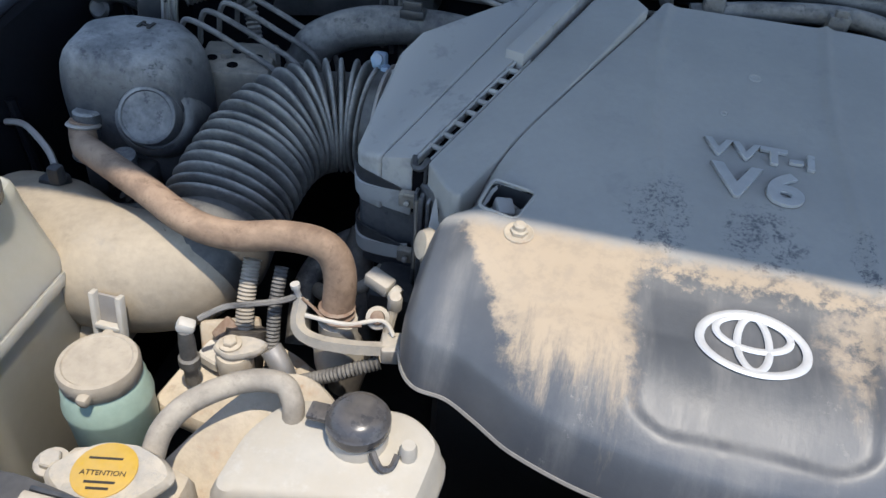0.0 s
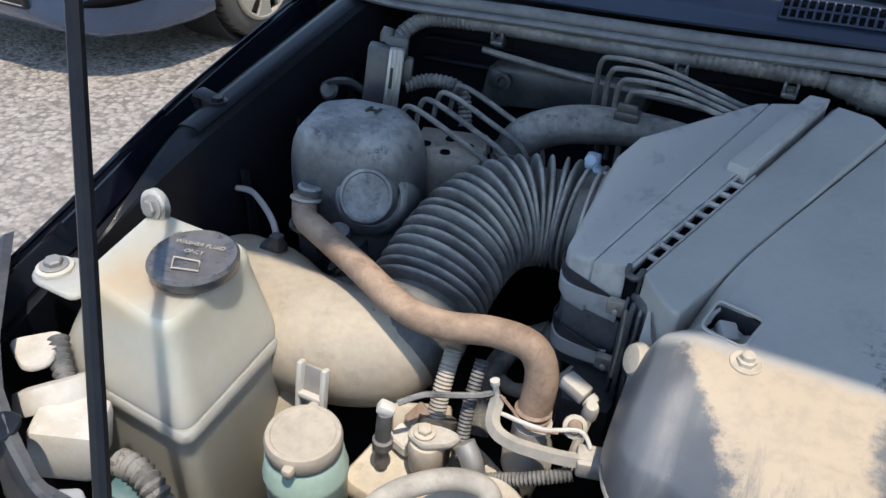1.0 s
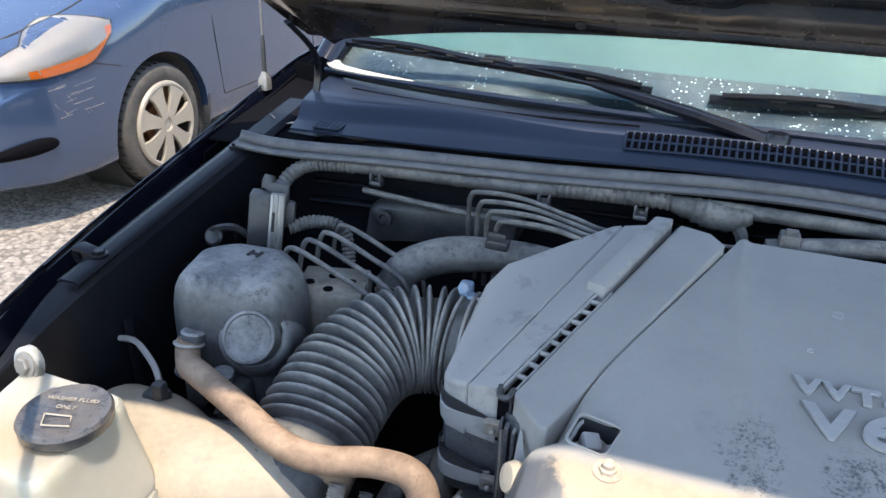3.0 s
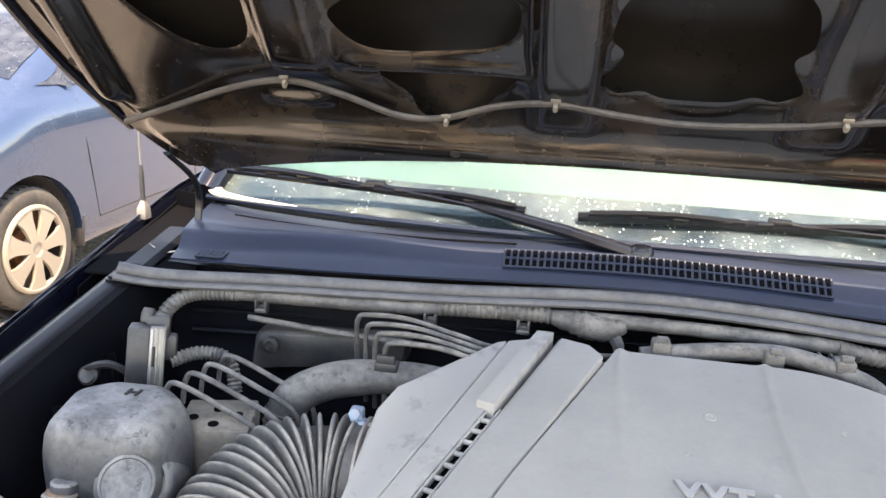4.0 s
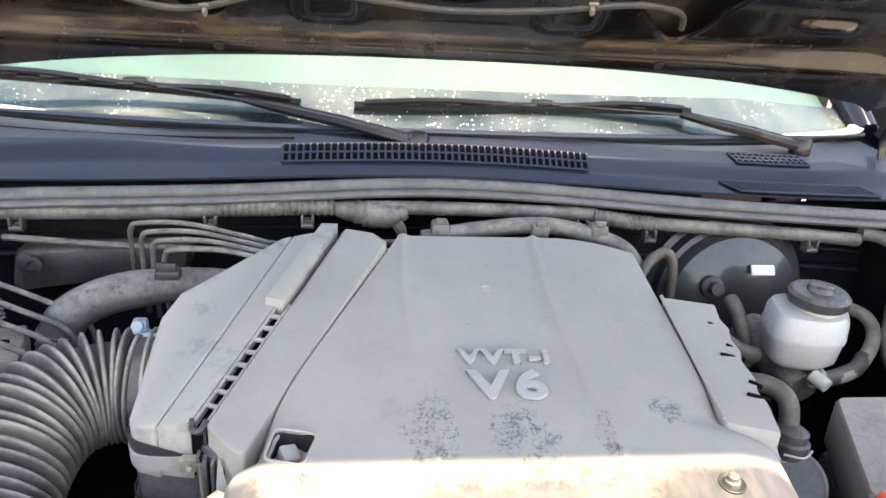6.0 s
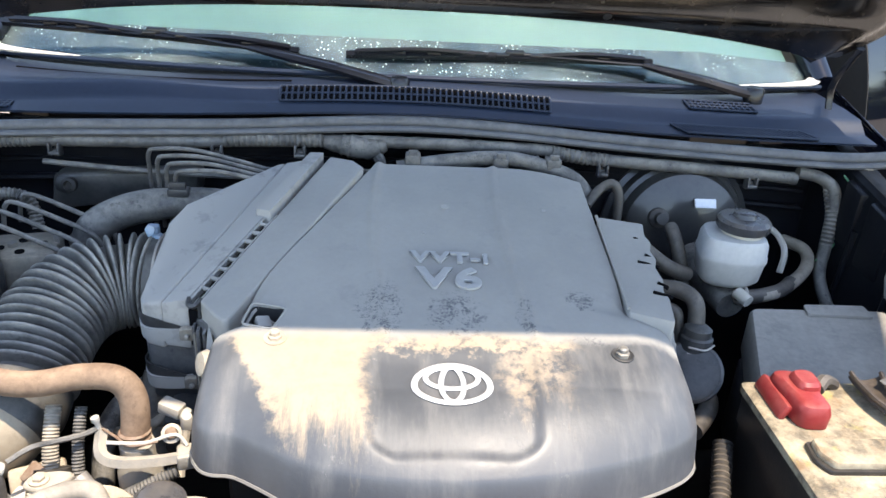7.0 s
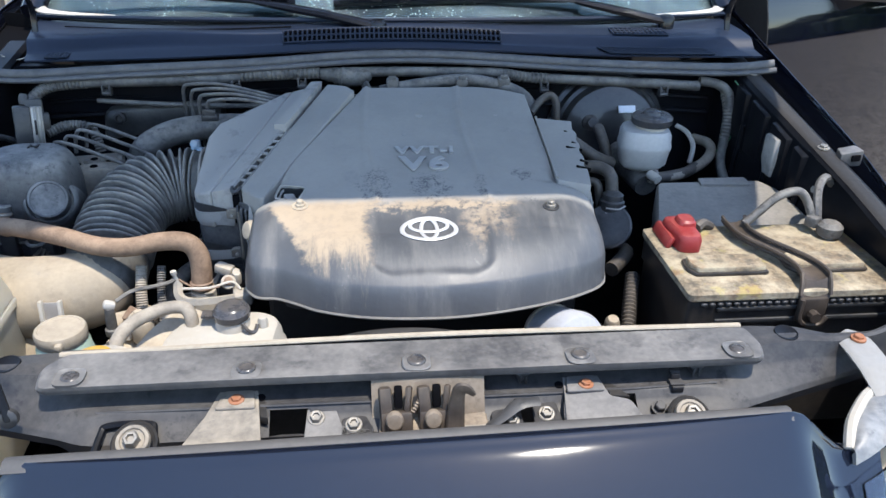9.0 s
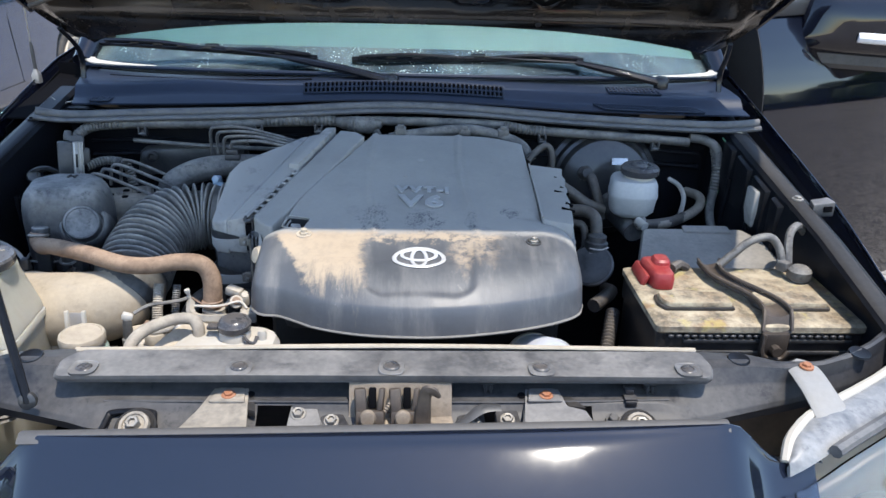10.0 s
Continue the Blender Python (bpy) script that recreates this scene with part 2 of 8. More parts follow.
def stained_tank():
    """Milky plastic with a brown tide mark of dust in front of the cap."""
    m, n, l, p = nodes_of("stained_milky_plastic")
    co = n.new("ShaderNodeTexCoord").outputs["Object"]
    wob = noise_node(n, l, co, 18, 5, 0.6)
    fine = noise_node(n, l, co, 90, 4, 0.65)
    d = n.new("ShaderNodeVectorMath")
    d.operation = "DISTANCE"
    l.new(co, d.inputs[0])
    d.inputs[1].default_value = (-0.558, 0.196, 1.005)
    near = ramp(n, l, calc(n, l, "MULTIPLY_ADD", calc(n, l, "SUBTRACT", wob, 0.5), 0.06, d.outputs["Value"]), 0.062, 0.010)
    f = calc(n, l, "MULTIPLY", near, calc(n, l, "MULTIPLY_ADD", fine, 0.5, 0.45))
    f = calc(n, l, "MAXIMUM", f, calc(n, l, "MULTIPLY", ramp(n, l, wob, 0.5, 0.75), 0.16))
    tone = blend(n, l, fine, (0.37, 0.35, 0.285), (0.43, 0.405, 0.335))
    l.new(blend(n, l, f, tone, (0.40, 0.28, 0.16)), p.inputs["Base Color"])
    p.inputs["Subsurface Weight"].default_value, p.inputs["Subsurface Scale"].default_value = 0.75, 0.05
    p.inputs["Subsurface Radius"].default_value = (1.0, 0.95, 0.75)
    l.new(calc(n, l, "MULTIPLY_ADD", f, 0.4, 0.42), p.inputs["Roughness"])
    return m


tank_stained = stained_tank()


def corroded_top():
    """Battery lid: dark plastic under brown grime, cream crust and sulphur-yellow blooms."""
    m, n, l, p = nodes_of("corroded_battery_top")
    co = n.new("ShaderNodeTexCoord").outputs["Object"]
    a, b = noise_node(n, l, co, 22, 7, 0.7), noise_node(n, l, co, 55, 6, 0.75)
    c, d = noise_node(n, l, co, 12, 5, 0.6), noise_node(n, l, co, 34, 4, 0.6)
    col = blend(n, l, ramp(n, l, b, 0.38, 0.62), (0.10, 0.082, 0.06), (0.27, 0.20, 0.125))
    crust = calc(n, l, "MULTIPLY", ramp(n, l, a, 0.34, 0.66), calc(n, l, "MULTIPLY_ADD", b, 0.9, 0.35))
    col = blend(n, l, crust, col, (0.52, 0.44, 0.31))
    col = blend(n, l, calc(n, l, "MULTIPLY", ramp(n, l, c, 0.58, 0.68), 0.6), col, (0.24, 0.12, 0.05))
    col = blend(n, l, calc(n, l, "MULTIPLY", ramp(n, l, calc(n, l, "MULTIPLY", d, c), 0.31, 0.37), 0.35), col, (0.56, 0.47, 0.13))
    l.new(col, p.inputs["Base Color"])
    p.inputs["Roughness"].default_value = 0.8
    h = n.new("ShaderNodeBump")
    h.inputs["Strength"].default_value, h.inputs["Distance"].default_value = 0.5, 0.002
    l.new(calc(n, l, "ADD", crust, b), h.inputs["Height"])
    l.new(h.outputs[0], p.inputs["Normal"])
    return m


battery_top = corroded_top()


def gravel_ground():
    m, n, l, p = nodes_of("old_gravelly_asphalt")
    co = n.new("ShaderNodeTexCoord").outputs["Object"]
    v = n.new("ShaderNodeTexVoronoi")
    v.inputs["Scale"].default_value = 44
    l.new(co, v.inputs["Vector"])
    big = noise_node(n, l, co, 1.2, 6, 0.6)
    fine = noise_node(n, l, co, 90, 4, 0.7)
    sep = n.new("ShaderNodeSeparateColor")
    l.new(v.outputs["Color"], sep.inputs[0])
    a = blend(n, l, sep.outputs[0], (0.28, 0.24, 0.20), (0.49, 0.425, 0.36))
    a = blend(n, l, ramp(n, l, v.outputs["Distance"], 0.42, 0.85), a, (0.13, 0.115, 0.10))
    a = blend(n, l, calc(n, l, "MULTIPLY", ramp(n, l, big, 0.35, 0.7), 0.5), a, (0.40, 0.34, 0.28))
    a = blend(n, l, calc(n, l, "MULTIPLY", fine, 0.30), a, (0.12, 0.105, 0.09))
    mid = noise_node(n, l, co, 9, 6, 0.72)
    a = blend(n, l, calc(n, l, "MULTIPLY", ramp(n, l, mid, 0.48, 0.66), 0.55), a, (0.11, 0.095, 0.08))
    l.new(a, p.inputs["Base Color"])
    p.inputs["Roughness"].default_value = 0.9
    b = n.new("ShaderNodeBump")
    b.inputs["Strength"].default_value, b.inputs["Distance"].default_value = 0.9, 0.010
    l.new(calc(n, l, "SUBTRACT", fine, v.outputs["Distance"]), b.inputs["Height"])
    l.new(b.outputs[0], p.inputs["Normal"])
    return m


def cover_surface():
    """Engine cover plastic: evenly dusty at the back, washed clean at the front with tan dirt left in tongues."""
    m, n, l, p = nodes_of("engine_cover_plastic")
    co = n.new("ShaderNodeTexCoord").outputs["Object"]
    s = n.new("ShaderNodeSeparateXYZ")
    l.new(co, s.inputs[0])
    X, Y = s.outputs["X"], s.outputs["Y"]
    wob = noise_node(n, l, co, 22, 6, 0.7)
    run = noise_node(n, l, co, 10, 6, 0.75, (5.0, 0.9, 0.9))
    fine = noise_node(n, l, co, 170, 3, 0.6)
    big = noise_node(n, l, co, 8, 5, 0.6)
    xw = calc(n, l, "MULTIPLY_ADD", calc(n, l, "SUBTRACT", wob, 0.5), 0.055, X)
    yw = calc(n, l, "MULTIPLY_ADD", calc(n, l, "SUBTRACT", run, 0.5), 0.16, Y)

    def band(v, a, b, soft):
        return calc(n, l, "MULTIPLY", ramp(n, l, v, a - soft, a + soft), calc(n, l, "SUBTRACT", 1.0, ramp(n, l, v, b - soft, b + soft)))

    pepper = noise_node(n, l, co, 330, 4, 0.7)
    scab = noise_node(n, l, co, 75, 6, 0.75)
    streak = noise_node(n, l, co, 13, 6, 0.66, (2.6, 0.6, 0.6))

    def spot(x, y, rx, ry):
        """A soft oval patch with a torn edge."""
        dx = calc(n, l, "DIVIDE", calc(n, l, "SUBTRACT", xw, x), rx)
        dy = calc(n, l, "DIVIDE", calc(n, l, "SUBTRACT", yw2, y), ry)
        return ramp(n, l, calc(n, l, "ADD", calc(n, l, "MULTIPLY", dx, dx), calc(n, l, "MULTIPLY", dy, dy)), 1.3, 0.35)
    yw2 = calc(n, l, "MULTIPLY_ADD", calc(n, l, "SUBTRACT", scab, 0.5), 0.06, Y)
    back = ramp(n, l, calc(n, l, "MULTIPLY_ADD", calc(n, l, "SUBTRACT", wob, 0.5), 0.03, Y), 0.296, 0.314)
    # the large tan tongue: its clean side slants in towards the front, its other side is torn
    xs = calc(n, l, "MULTIPLY_ADD", calc(n, l, "SUBTRACT", scab, 0.5), 0.030, xw)
    slant = calc(n, l, "MULTIPLY_ADD", Y, 0.62, xs)
    tongue = calc(n, l, "MULTIPLY", calc(n, l, "MULTIPLY", ramp(n, l, slant, 0.010, 0.024), calc(n, l, "SUBTRACT", 1.0, ramp(n, l, xs, -0.056, -0.040))), ramp(n, l, yw, 0.176, 0.226))
    brow = calc(n, l, "MULTIPLY", band(xs, -0.17, 0.150, 0.010), ramp(n, l, yw2, 0.283, 0.297))
    cheek = calc(n, l, "MULTIPLY", band(xs, 0.080, 0.138, 0.014), ramp(n, l, yw, 0.212, 0.262))
    flake = ramp(n, l, scab, 0.36, 0.56)
    tan = calc(n, l, "MAXIMUM", calc(n, l, "MULTIPLY", tongue, calc(n, l, "MULTIPLY_ADD", flake, 0.16, 0.84)), calc(n, l, "MAXIMUM", calc(n, l, "MULTIPLY", brow, calc(n, l, "MULTIPLY_ADD", flake, 0.6, 0.30)), calc(n, l, "MULTIPLY", calc(n, l, "MULTIPLY", cheek, flake), 0.7)))
    film = calc(n, l, "MULTIPLY", ramp(n, l, streak, 0.42, 0.70), 0.34)
    crust = calc(n, l, "MULTIPLY", ramp(n, l, scab, 0.57, 0.64), calc(n, l, "MULTIPLY", ramp(n, l, streak, 0.42, 0.6), calc(n, l, "MAXIMUM", band(xw, -0.16, -0.03, 0.03), band(xw, 0.06, 0.13, 0.02))))
    runs = calc(n, l, "MAXIMUM", film, calc(n, l, "MULTIPLY", crust, 0.75))
    washed = ramp(n, l, big, 0.3, 0.7)
    masks = None
    for sx, sy, rx, ry in ((-0.033, 0.345, 0.024, 0.048), (0.038, 0.340, 0.028, 0.042), (0.110, 0.338, 0.010, 0.034), (0.168, 0.368, 0.020, 0.014), (0.165, 0.300, 0.028, 0.014)):
        q = spot(sx, sy, rx, ry)
        masks = q if masks is None else calc(n, l, "MAXIMUM", masks, q)
    bare = calc(n, l, "MULTIPLY", masks, ramp(n, l, calc(n, l, "MULTIPLY_ADD", masks, 0.06, calc(n, l, "MULTIPLY_ADD", scab, 0.55, calc(n, l, "MULTIPLY", pepper, 0.45))), 0.535, 0.66))
    specks = calc(n, l, "MULTIPLY", ramp(n, l, scab, 0.69, 0.74), 0.5)
    clean = blend(n, l, washed, (0.062, 0.067, 0.076), (0.10, 0.104, 0.112))
    front = blend(n, l, runs, clean, (0.27, 0.255, 0.235))
    front = blend(n, l, tan, front, blend(n, l, big, (0.37, 0.285, 0.195), (0.46, 0.365, 0.265)))
    rear = blend(n, l, ramp(n, l, big, 0.3, 0.75), (0.295, 0.285, 0.265), (0.36, 0.345, 0.315))
    rear = blend(n, l, calc(n, l, "MULTIPLY", fine, 0.22), rear, (0.17, 0.165, 0.16))
    rear = blend(n, l, calc(n, l, "MULTIPLY", ramp(n, l, wob, 0.55, 0.72), 0.22), rear, (0.16, 0.16, 0.165))
    rear = blend(n, l, calc(n, l, "MULTIPLY", calc(n, l, "MAXIMUM", bare, specks), 0.85), rear, (0.075, 0.080, 0.094))
    l.new(blend(n, l, back, front, rear), p.inputs["Base Color"])
    dirty = calc(n, l, "MAXIMUM", back, calc(n, l, "MAXIMUM", tan, runs))
    l.new(calc(n, l, "MULTIPLY_ADD", dirty, 0.42, 0.43), p.inputs["Roughness"])
    b = n.new("ShaderNodeBump")
    b.inputs["Strength"].default_value, b.inputs["Distance"].default_value = 0.16, 0.0012
    l.new(calc(n, l, "ADD", fine, dirty), b.inputs["Height"])
    l.new(b.outputs[0], p.inputs["Normal"])
    return m


cover_mat = cover_surface()
ground_mat = gravel_ground()
leaf_mat = surface("dark_green_foliage", (0.035, 0.065, 0.02), 0.6, 0, 0.0, top=0.0, scale=3)


# ---- mesh tools ----
def mesh_of(name, bm, material, smooth=38):
    me = bpy.data.meshes.new(name)
    bmesh.ops.recalc_face_normals(bm, faces=bm.faces[:])
    bm.to_mesh(me)
    bm.free()
    if smooth:
        me.shade_smooth()
        me.set_sharp_from_angle(angle=radians(smooth))
    me.materials.append(material)
    return me


def part(name, bm, material, parent=None, label="", smooth=38):
    ob = new(name, mesh_of(name, bm, material, smooth))
    if parent:
        ob.parent = parent
        if parent.type == "EMPTY":
            ob.matrix_parent_inverse = Matrix.Translation(-parent.location)
    return tagged(ob, label)


def thing(name, at, label, category, group="", kind=""):
    ob = new(name)
    ob.empty_display_size = 0.05
    ob.location = at
    return tagged(ob, label, category, group, kind)


def single(name, bm, material, label, category, group="", kind="", smooth=38):
    return tagged(part(name, bm, material, None, "", smooth), label, category, group, kind)


def join(*bms):
    out = bmesh.new()
    for b in bms:
        me = bpy.data.meshes.new("tmp")
        b.to_mesh(me)
        b.free()
        out.from_mesh(me)
        bpy.data.meshes.remove(me)
    return out


def moved(bm, m):
    bmesh.ops.transform(bm, matrix=m, verts=bm.verts[:])
    return bm


def box(c, size, bevel=0.003, rot=None, segs=2):
    bm = bmesh.new()
    bmesh.ops.create_cube(bm, size=1, matrix=Matrix.Diagonal((*size, 1)))
    if bevel:
        bmesh.ops.bevel(bm, geom=bm.edges[:], offset=bevel, segments=segs, affect="EDGES", profile=0.5)
    m = Matrix.Translation(c)
    if rot:
        m = m @ pose(0, 0, 0, *rot)
    return moved(bm, m)


def loft(rings, caps=True):
    """Skin through closed rings of equal count."""
    bm = bmesh.new()
    vs = [[bm.verts.new(p) for p in r] for r in rings]
    k = len(vs[0])
    for a, b in zip(vs, vs[1:]):
        for i in range(k):
            bm.faces.new((a[i], a[(i + 1) % k], b[(i + 1) % k], b[i]))
    if caps:
        bm.faces.new(vs[0][::-1])
        bm.faces.new(vs[-1])
    return bm


def round_poly(pts, rad, n=4):
    """A polygon in the plane with its corners rounded."""
    out = []
    k = len(pts)
    for i in range(k):
        a, b, c = (Vector(pts[(i + j) % k]) for j in (-1, 0, 1))
        r = rad[i] if isinstance(rad, (list, tuple)) else rad
        u, v = (a - b), (c - b)
        r = min(r, u.length * 0.45, v.length * 0.45)
        p, q = b + u.normalized() * r, b + v.normalized() * r
        for j in range(n + 1):
            t = j / n
            out.append(p * (1 - t) ** 2 + b * 2 * t * (1 - t) + q * t * t)
    return out


def slab(pts, z0, z1, rad=0.0, edge=0.002, f=None, n=4):
    """A plate with an outline in x and y, between two heights, with softened rims. f lifts it."""
    o = round_poly(pts, rad, n) if rad else [Vector(p) for p in pts]
    c = sum(o, Vector((0, 0))) / len(o)
    size = max((p - c).length for p in o)
    s = 1 - edge / size

    def ring(z, k):
        return [((c + (p - c) * k).x, (c + (p - c) * k).y, z + (f((c + (p - c) * k).x, (c + (p - c) * k).y) if f else 0)) for p in o]
    e = min(edge, abs(z1 - z0) * 0.45)
    return loft([ring(z0, s), ring(z0 + e, 1), ring(z1 - e, 1), ring(z1, s)])


def block(top, z0, bevel=0.003, taper=1.0, segs=2):
    """A solid under a faceted lid: corners with heights, straight walls down to z0, softened edges."""
    bm = bmesh.new()
    a = [bm.verts.new(q) for q in top]
    c = sum((Vector(q) for q in top), Vector()) / len(top)
    b = [bm.verts.new((c.x + (q[0] - c.x) * taper, c.y + (q[1] - c.y) * taper, z0)) for q in top]
    k = len(a)
    bm.faces.new(a)
    bm.faces.new(b[::-1])
    for i in range(k):
        bm.faces.new((a[i], b[i], b[(i + 1) % k], a[(i + 1) % k]))
    bmesh.ops.recalc_face_normals(bm, faces=bm.faces[:])
    if bevel:
        bmesh.ops.bevel(bm, geom=bm.edges[:], offset=bevel, segments=segs, affect="EDGES", profile=0.6)
    return bm


def spline(pts, sub=6):
    p = [Vector(q) for q in pts]
    if len(p) < 3 or sub == 1:
        return p
    out = []
    for i in range(len(p) - 1):
        a, b, c, d = p[max(i - 1, 0)], p[i], p[i + 1], p[min(i + 2, len(p) - 1)]
        for j in range(sub):
            t = j / sub
            out.append(0.5 * ((2 * b) + (c - a) * t + (2 * a - 5 * b + 4 * c - d) * t * t + (3 * b - a - 3 * c + d) * t ** 3))
    out.append(p[-1])
    return out


def even(path, step):
    out, left = [path[0]], step
    for a, b in zip(path, path[1:]):
        d = (b - a).length
        while d >= left:
            a = a + (b - a).normalized() * left
            out.append(a)
            d -= left
            left = step
        left -= d
    if (out[-1] - path[-1]).length > step * 0.3:
        out.append(path[-1])
    return out


def tube(pts, r, segs=10, sub=6, step=None, rfun=None, flat=1.0, caps=True):
    """A round hose along a smooth line. r: one radius, or one for each point."""
    path = spline(pts, sub)
    radii = [r] * len(path)
    if isinstance(r, (list, tuple)):
        radii = [r[min(int(i / sub), len(r) - 1)] * (1 - (i / sub) % 1) + r[min(int(i / sub) + 1, len(r) - 1)] * ((i / sub) % 1) for i in range(len(path))]
    if step:
        path = even(path, step)
        radii = [r if not isinstance(r, (list, tuple)) else r[0]] * len(path)
    if rfun:
        radii = [rfun(i, len(path)) for i in range(len(path))]
    rings, nrm, prev = [], None, None
    for i, c in enumerate(path):
        t = (path[min(i + 1, len(path) - 1)] - path[max(i - 1, 0)]).normalized()
        if nrm is None:
            nrm = t.orthogonal().normalized() if abs(t.z) > 0.95 else t.cross(Vector((0, 0, 1))).normalized()
        else:
            nrm = (nrm - t * nrm.dot(t)).normalized()
        b = t.cross(nrm)
        rings.append([c + (nrm * math.cos(2 * math.pi * k / segs) + b * math.sin(2 * math.pi * k / segs) * flat) * radii[i] for k in range(segs)])
    return loft(rings, caps)


def corrugated(pts, r, depth, pitch, segs=16, per=4, sharp=1.0):
    """A ribbed hose."""
    return tube(pts, r, segs, 8, pitch / per, lambda i, k: r - depth * (1 - (0.5 + 0.5 * math.cos(2 * math.pi * i / per)) ** sharp))


def lathe(profile, at, axis=(0, 0, 1), segs=24):
    """A turned shape: (radius, height) pairs along an axis."""
    q = Vector(axis).to_track_quat("Z", "Y").to_matrix()
    rings = [[Vector(at) + q @ Vector((r * math.cos(2 * math.pi * k / segs), r * math.sin(2 * math.pi * k / segs), h)) for k in range(segs)] for r, h in profile]
    return loft(rings)


def sheet(nu, nv, f, thick=0.0):
    """A bent sheet from f(u, v), u and v from 0 to 1, thickened along its normals."""
    bm = bmesh.new()
    g = [[bm.verts.new(f(i / nu, j / nv)) for j in range(nv + 1)] for i in range(nu + 1)]
    for i in range(nu):
        for j in range(nv):
            bm.faces.new((g[i][j], g[i + 1][j], g[i + 1][j + 1], g[i][j + 1]))
    if thick:
        bmesh.ops.recalc_face_normals(bm, faces=bm.faces[:])
        bmesh.ops.solidify(bm, geom=bm.faces[:], thickness=thick)
    return bm


def bolt(name, at, r, material, parent=None, axis=(0, 0, 1), washer=1.5, label=""):
    hexa = lathe([(r, 0), (r, r * 0.7), (r * 0.85, r * 0.85)], at, axis, 6)
    disc = lathe([(r * washer, -0.001), (r * washer, r * 0.18), (r * washer * 0.93, r * 0.24)], at, axis, 16)
    b = join(hexa, disc)
    return part(name, b, material, parent, label) if parent else b


# ---- setting ----
XC = 0.01


def ground():
    bm = bmesh.new()
    steps = [-900, -120, -40, -15, -8, -4, 0, 4, 8, 15, 40, 120, 900]
    g = [[bm.verts.new((x, y, 0)) for y in steps] for x in steps]
    for i in range(len(steps) - 1):
        for j in range(len(steps) - 1):
            bm.faces.new((g[i][j], g[i + 1][j], g[i + 1][j + 1], g[i][j + 1]))
    single("ground", bm, ground_mat, "sunlit worn asphalt with loose gravel", "ground", kind="structure", smooth=0)


def edge_x(y):
    """Half width to the hood gap, by the distance behind the front bar."""
    return 0.625 + 0.105 * (1 - math.exp(-max(0.0, y + 0.1) / 0.30))


def edge_z(y):
    line = ((-0.12, 0.945), (0.10, 0.972), (0.25, 1.000), (0.40, 1.036), (0.54, 1.062), (0.65, 1.082), (0.95, 1.142), (1.45, 1.190))
    for (a, p), (b, q) in zip(line, line[1:]):
        if y <= b:
            return p + (q - p) * (y - a) / (b - a)
    return line[-1][1]


def rail_z(y):
    return 1.047 + 0.165 * (y - 0.40)


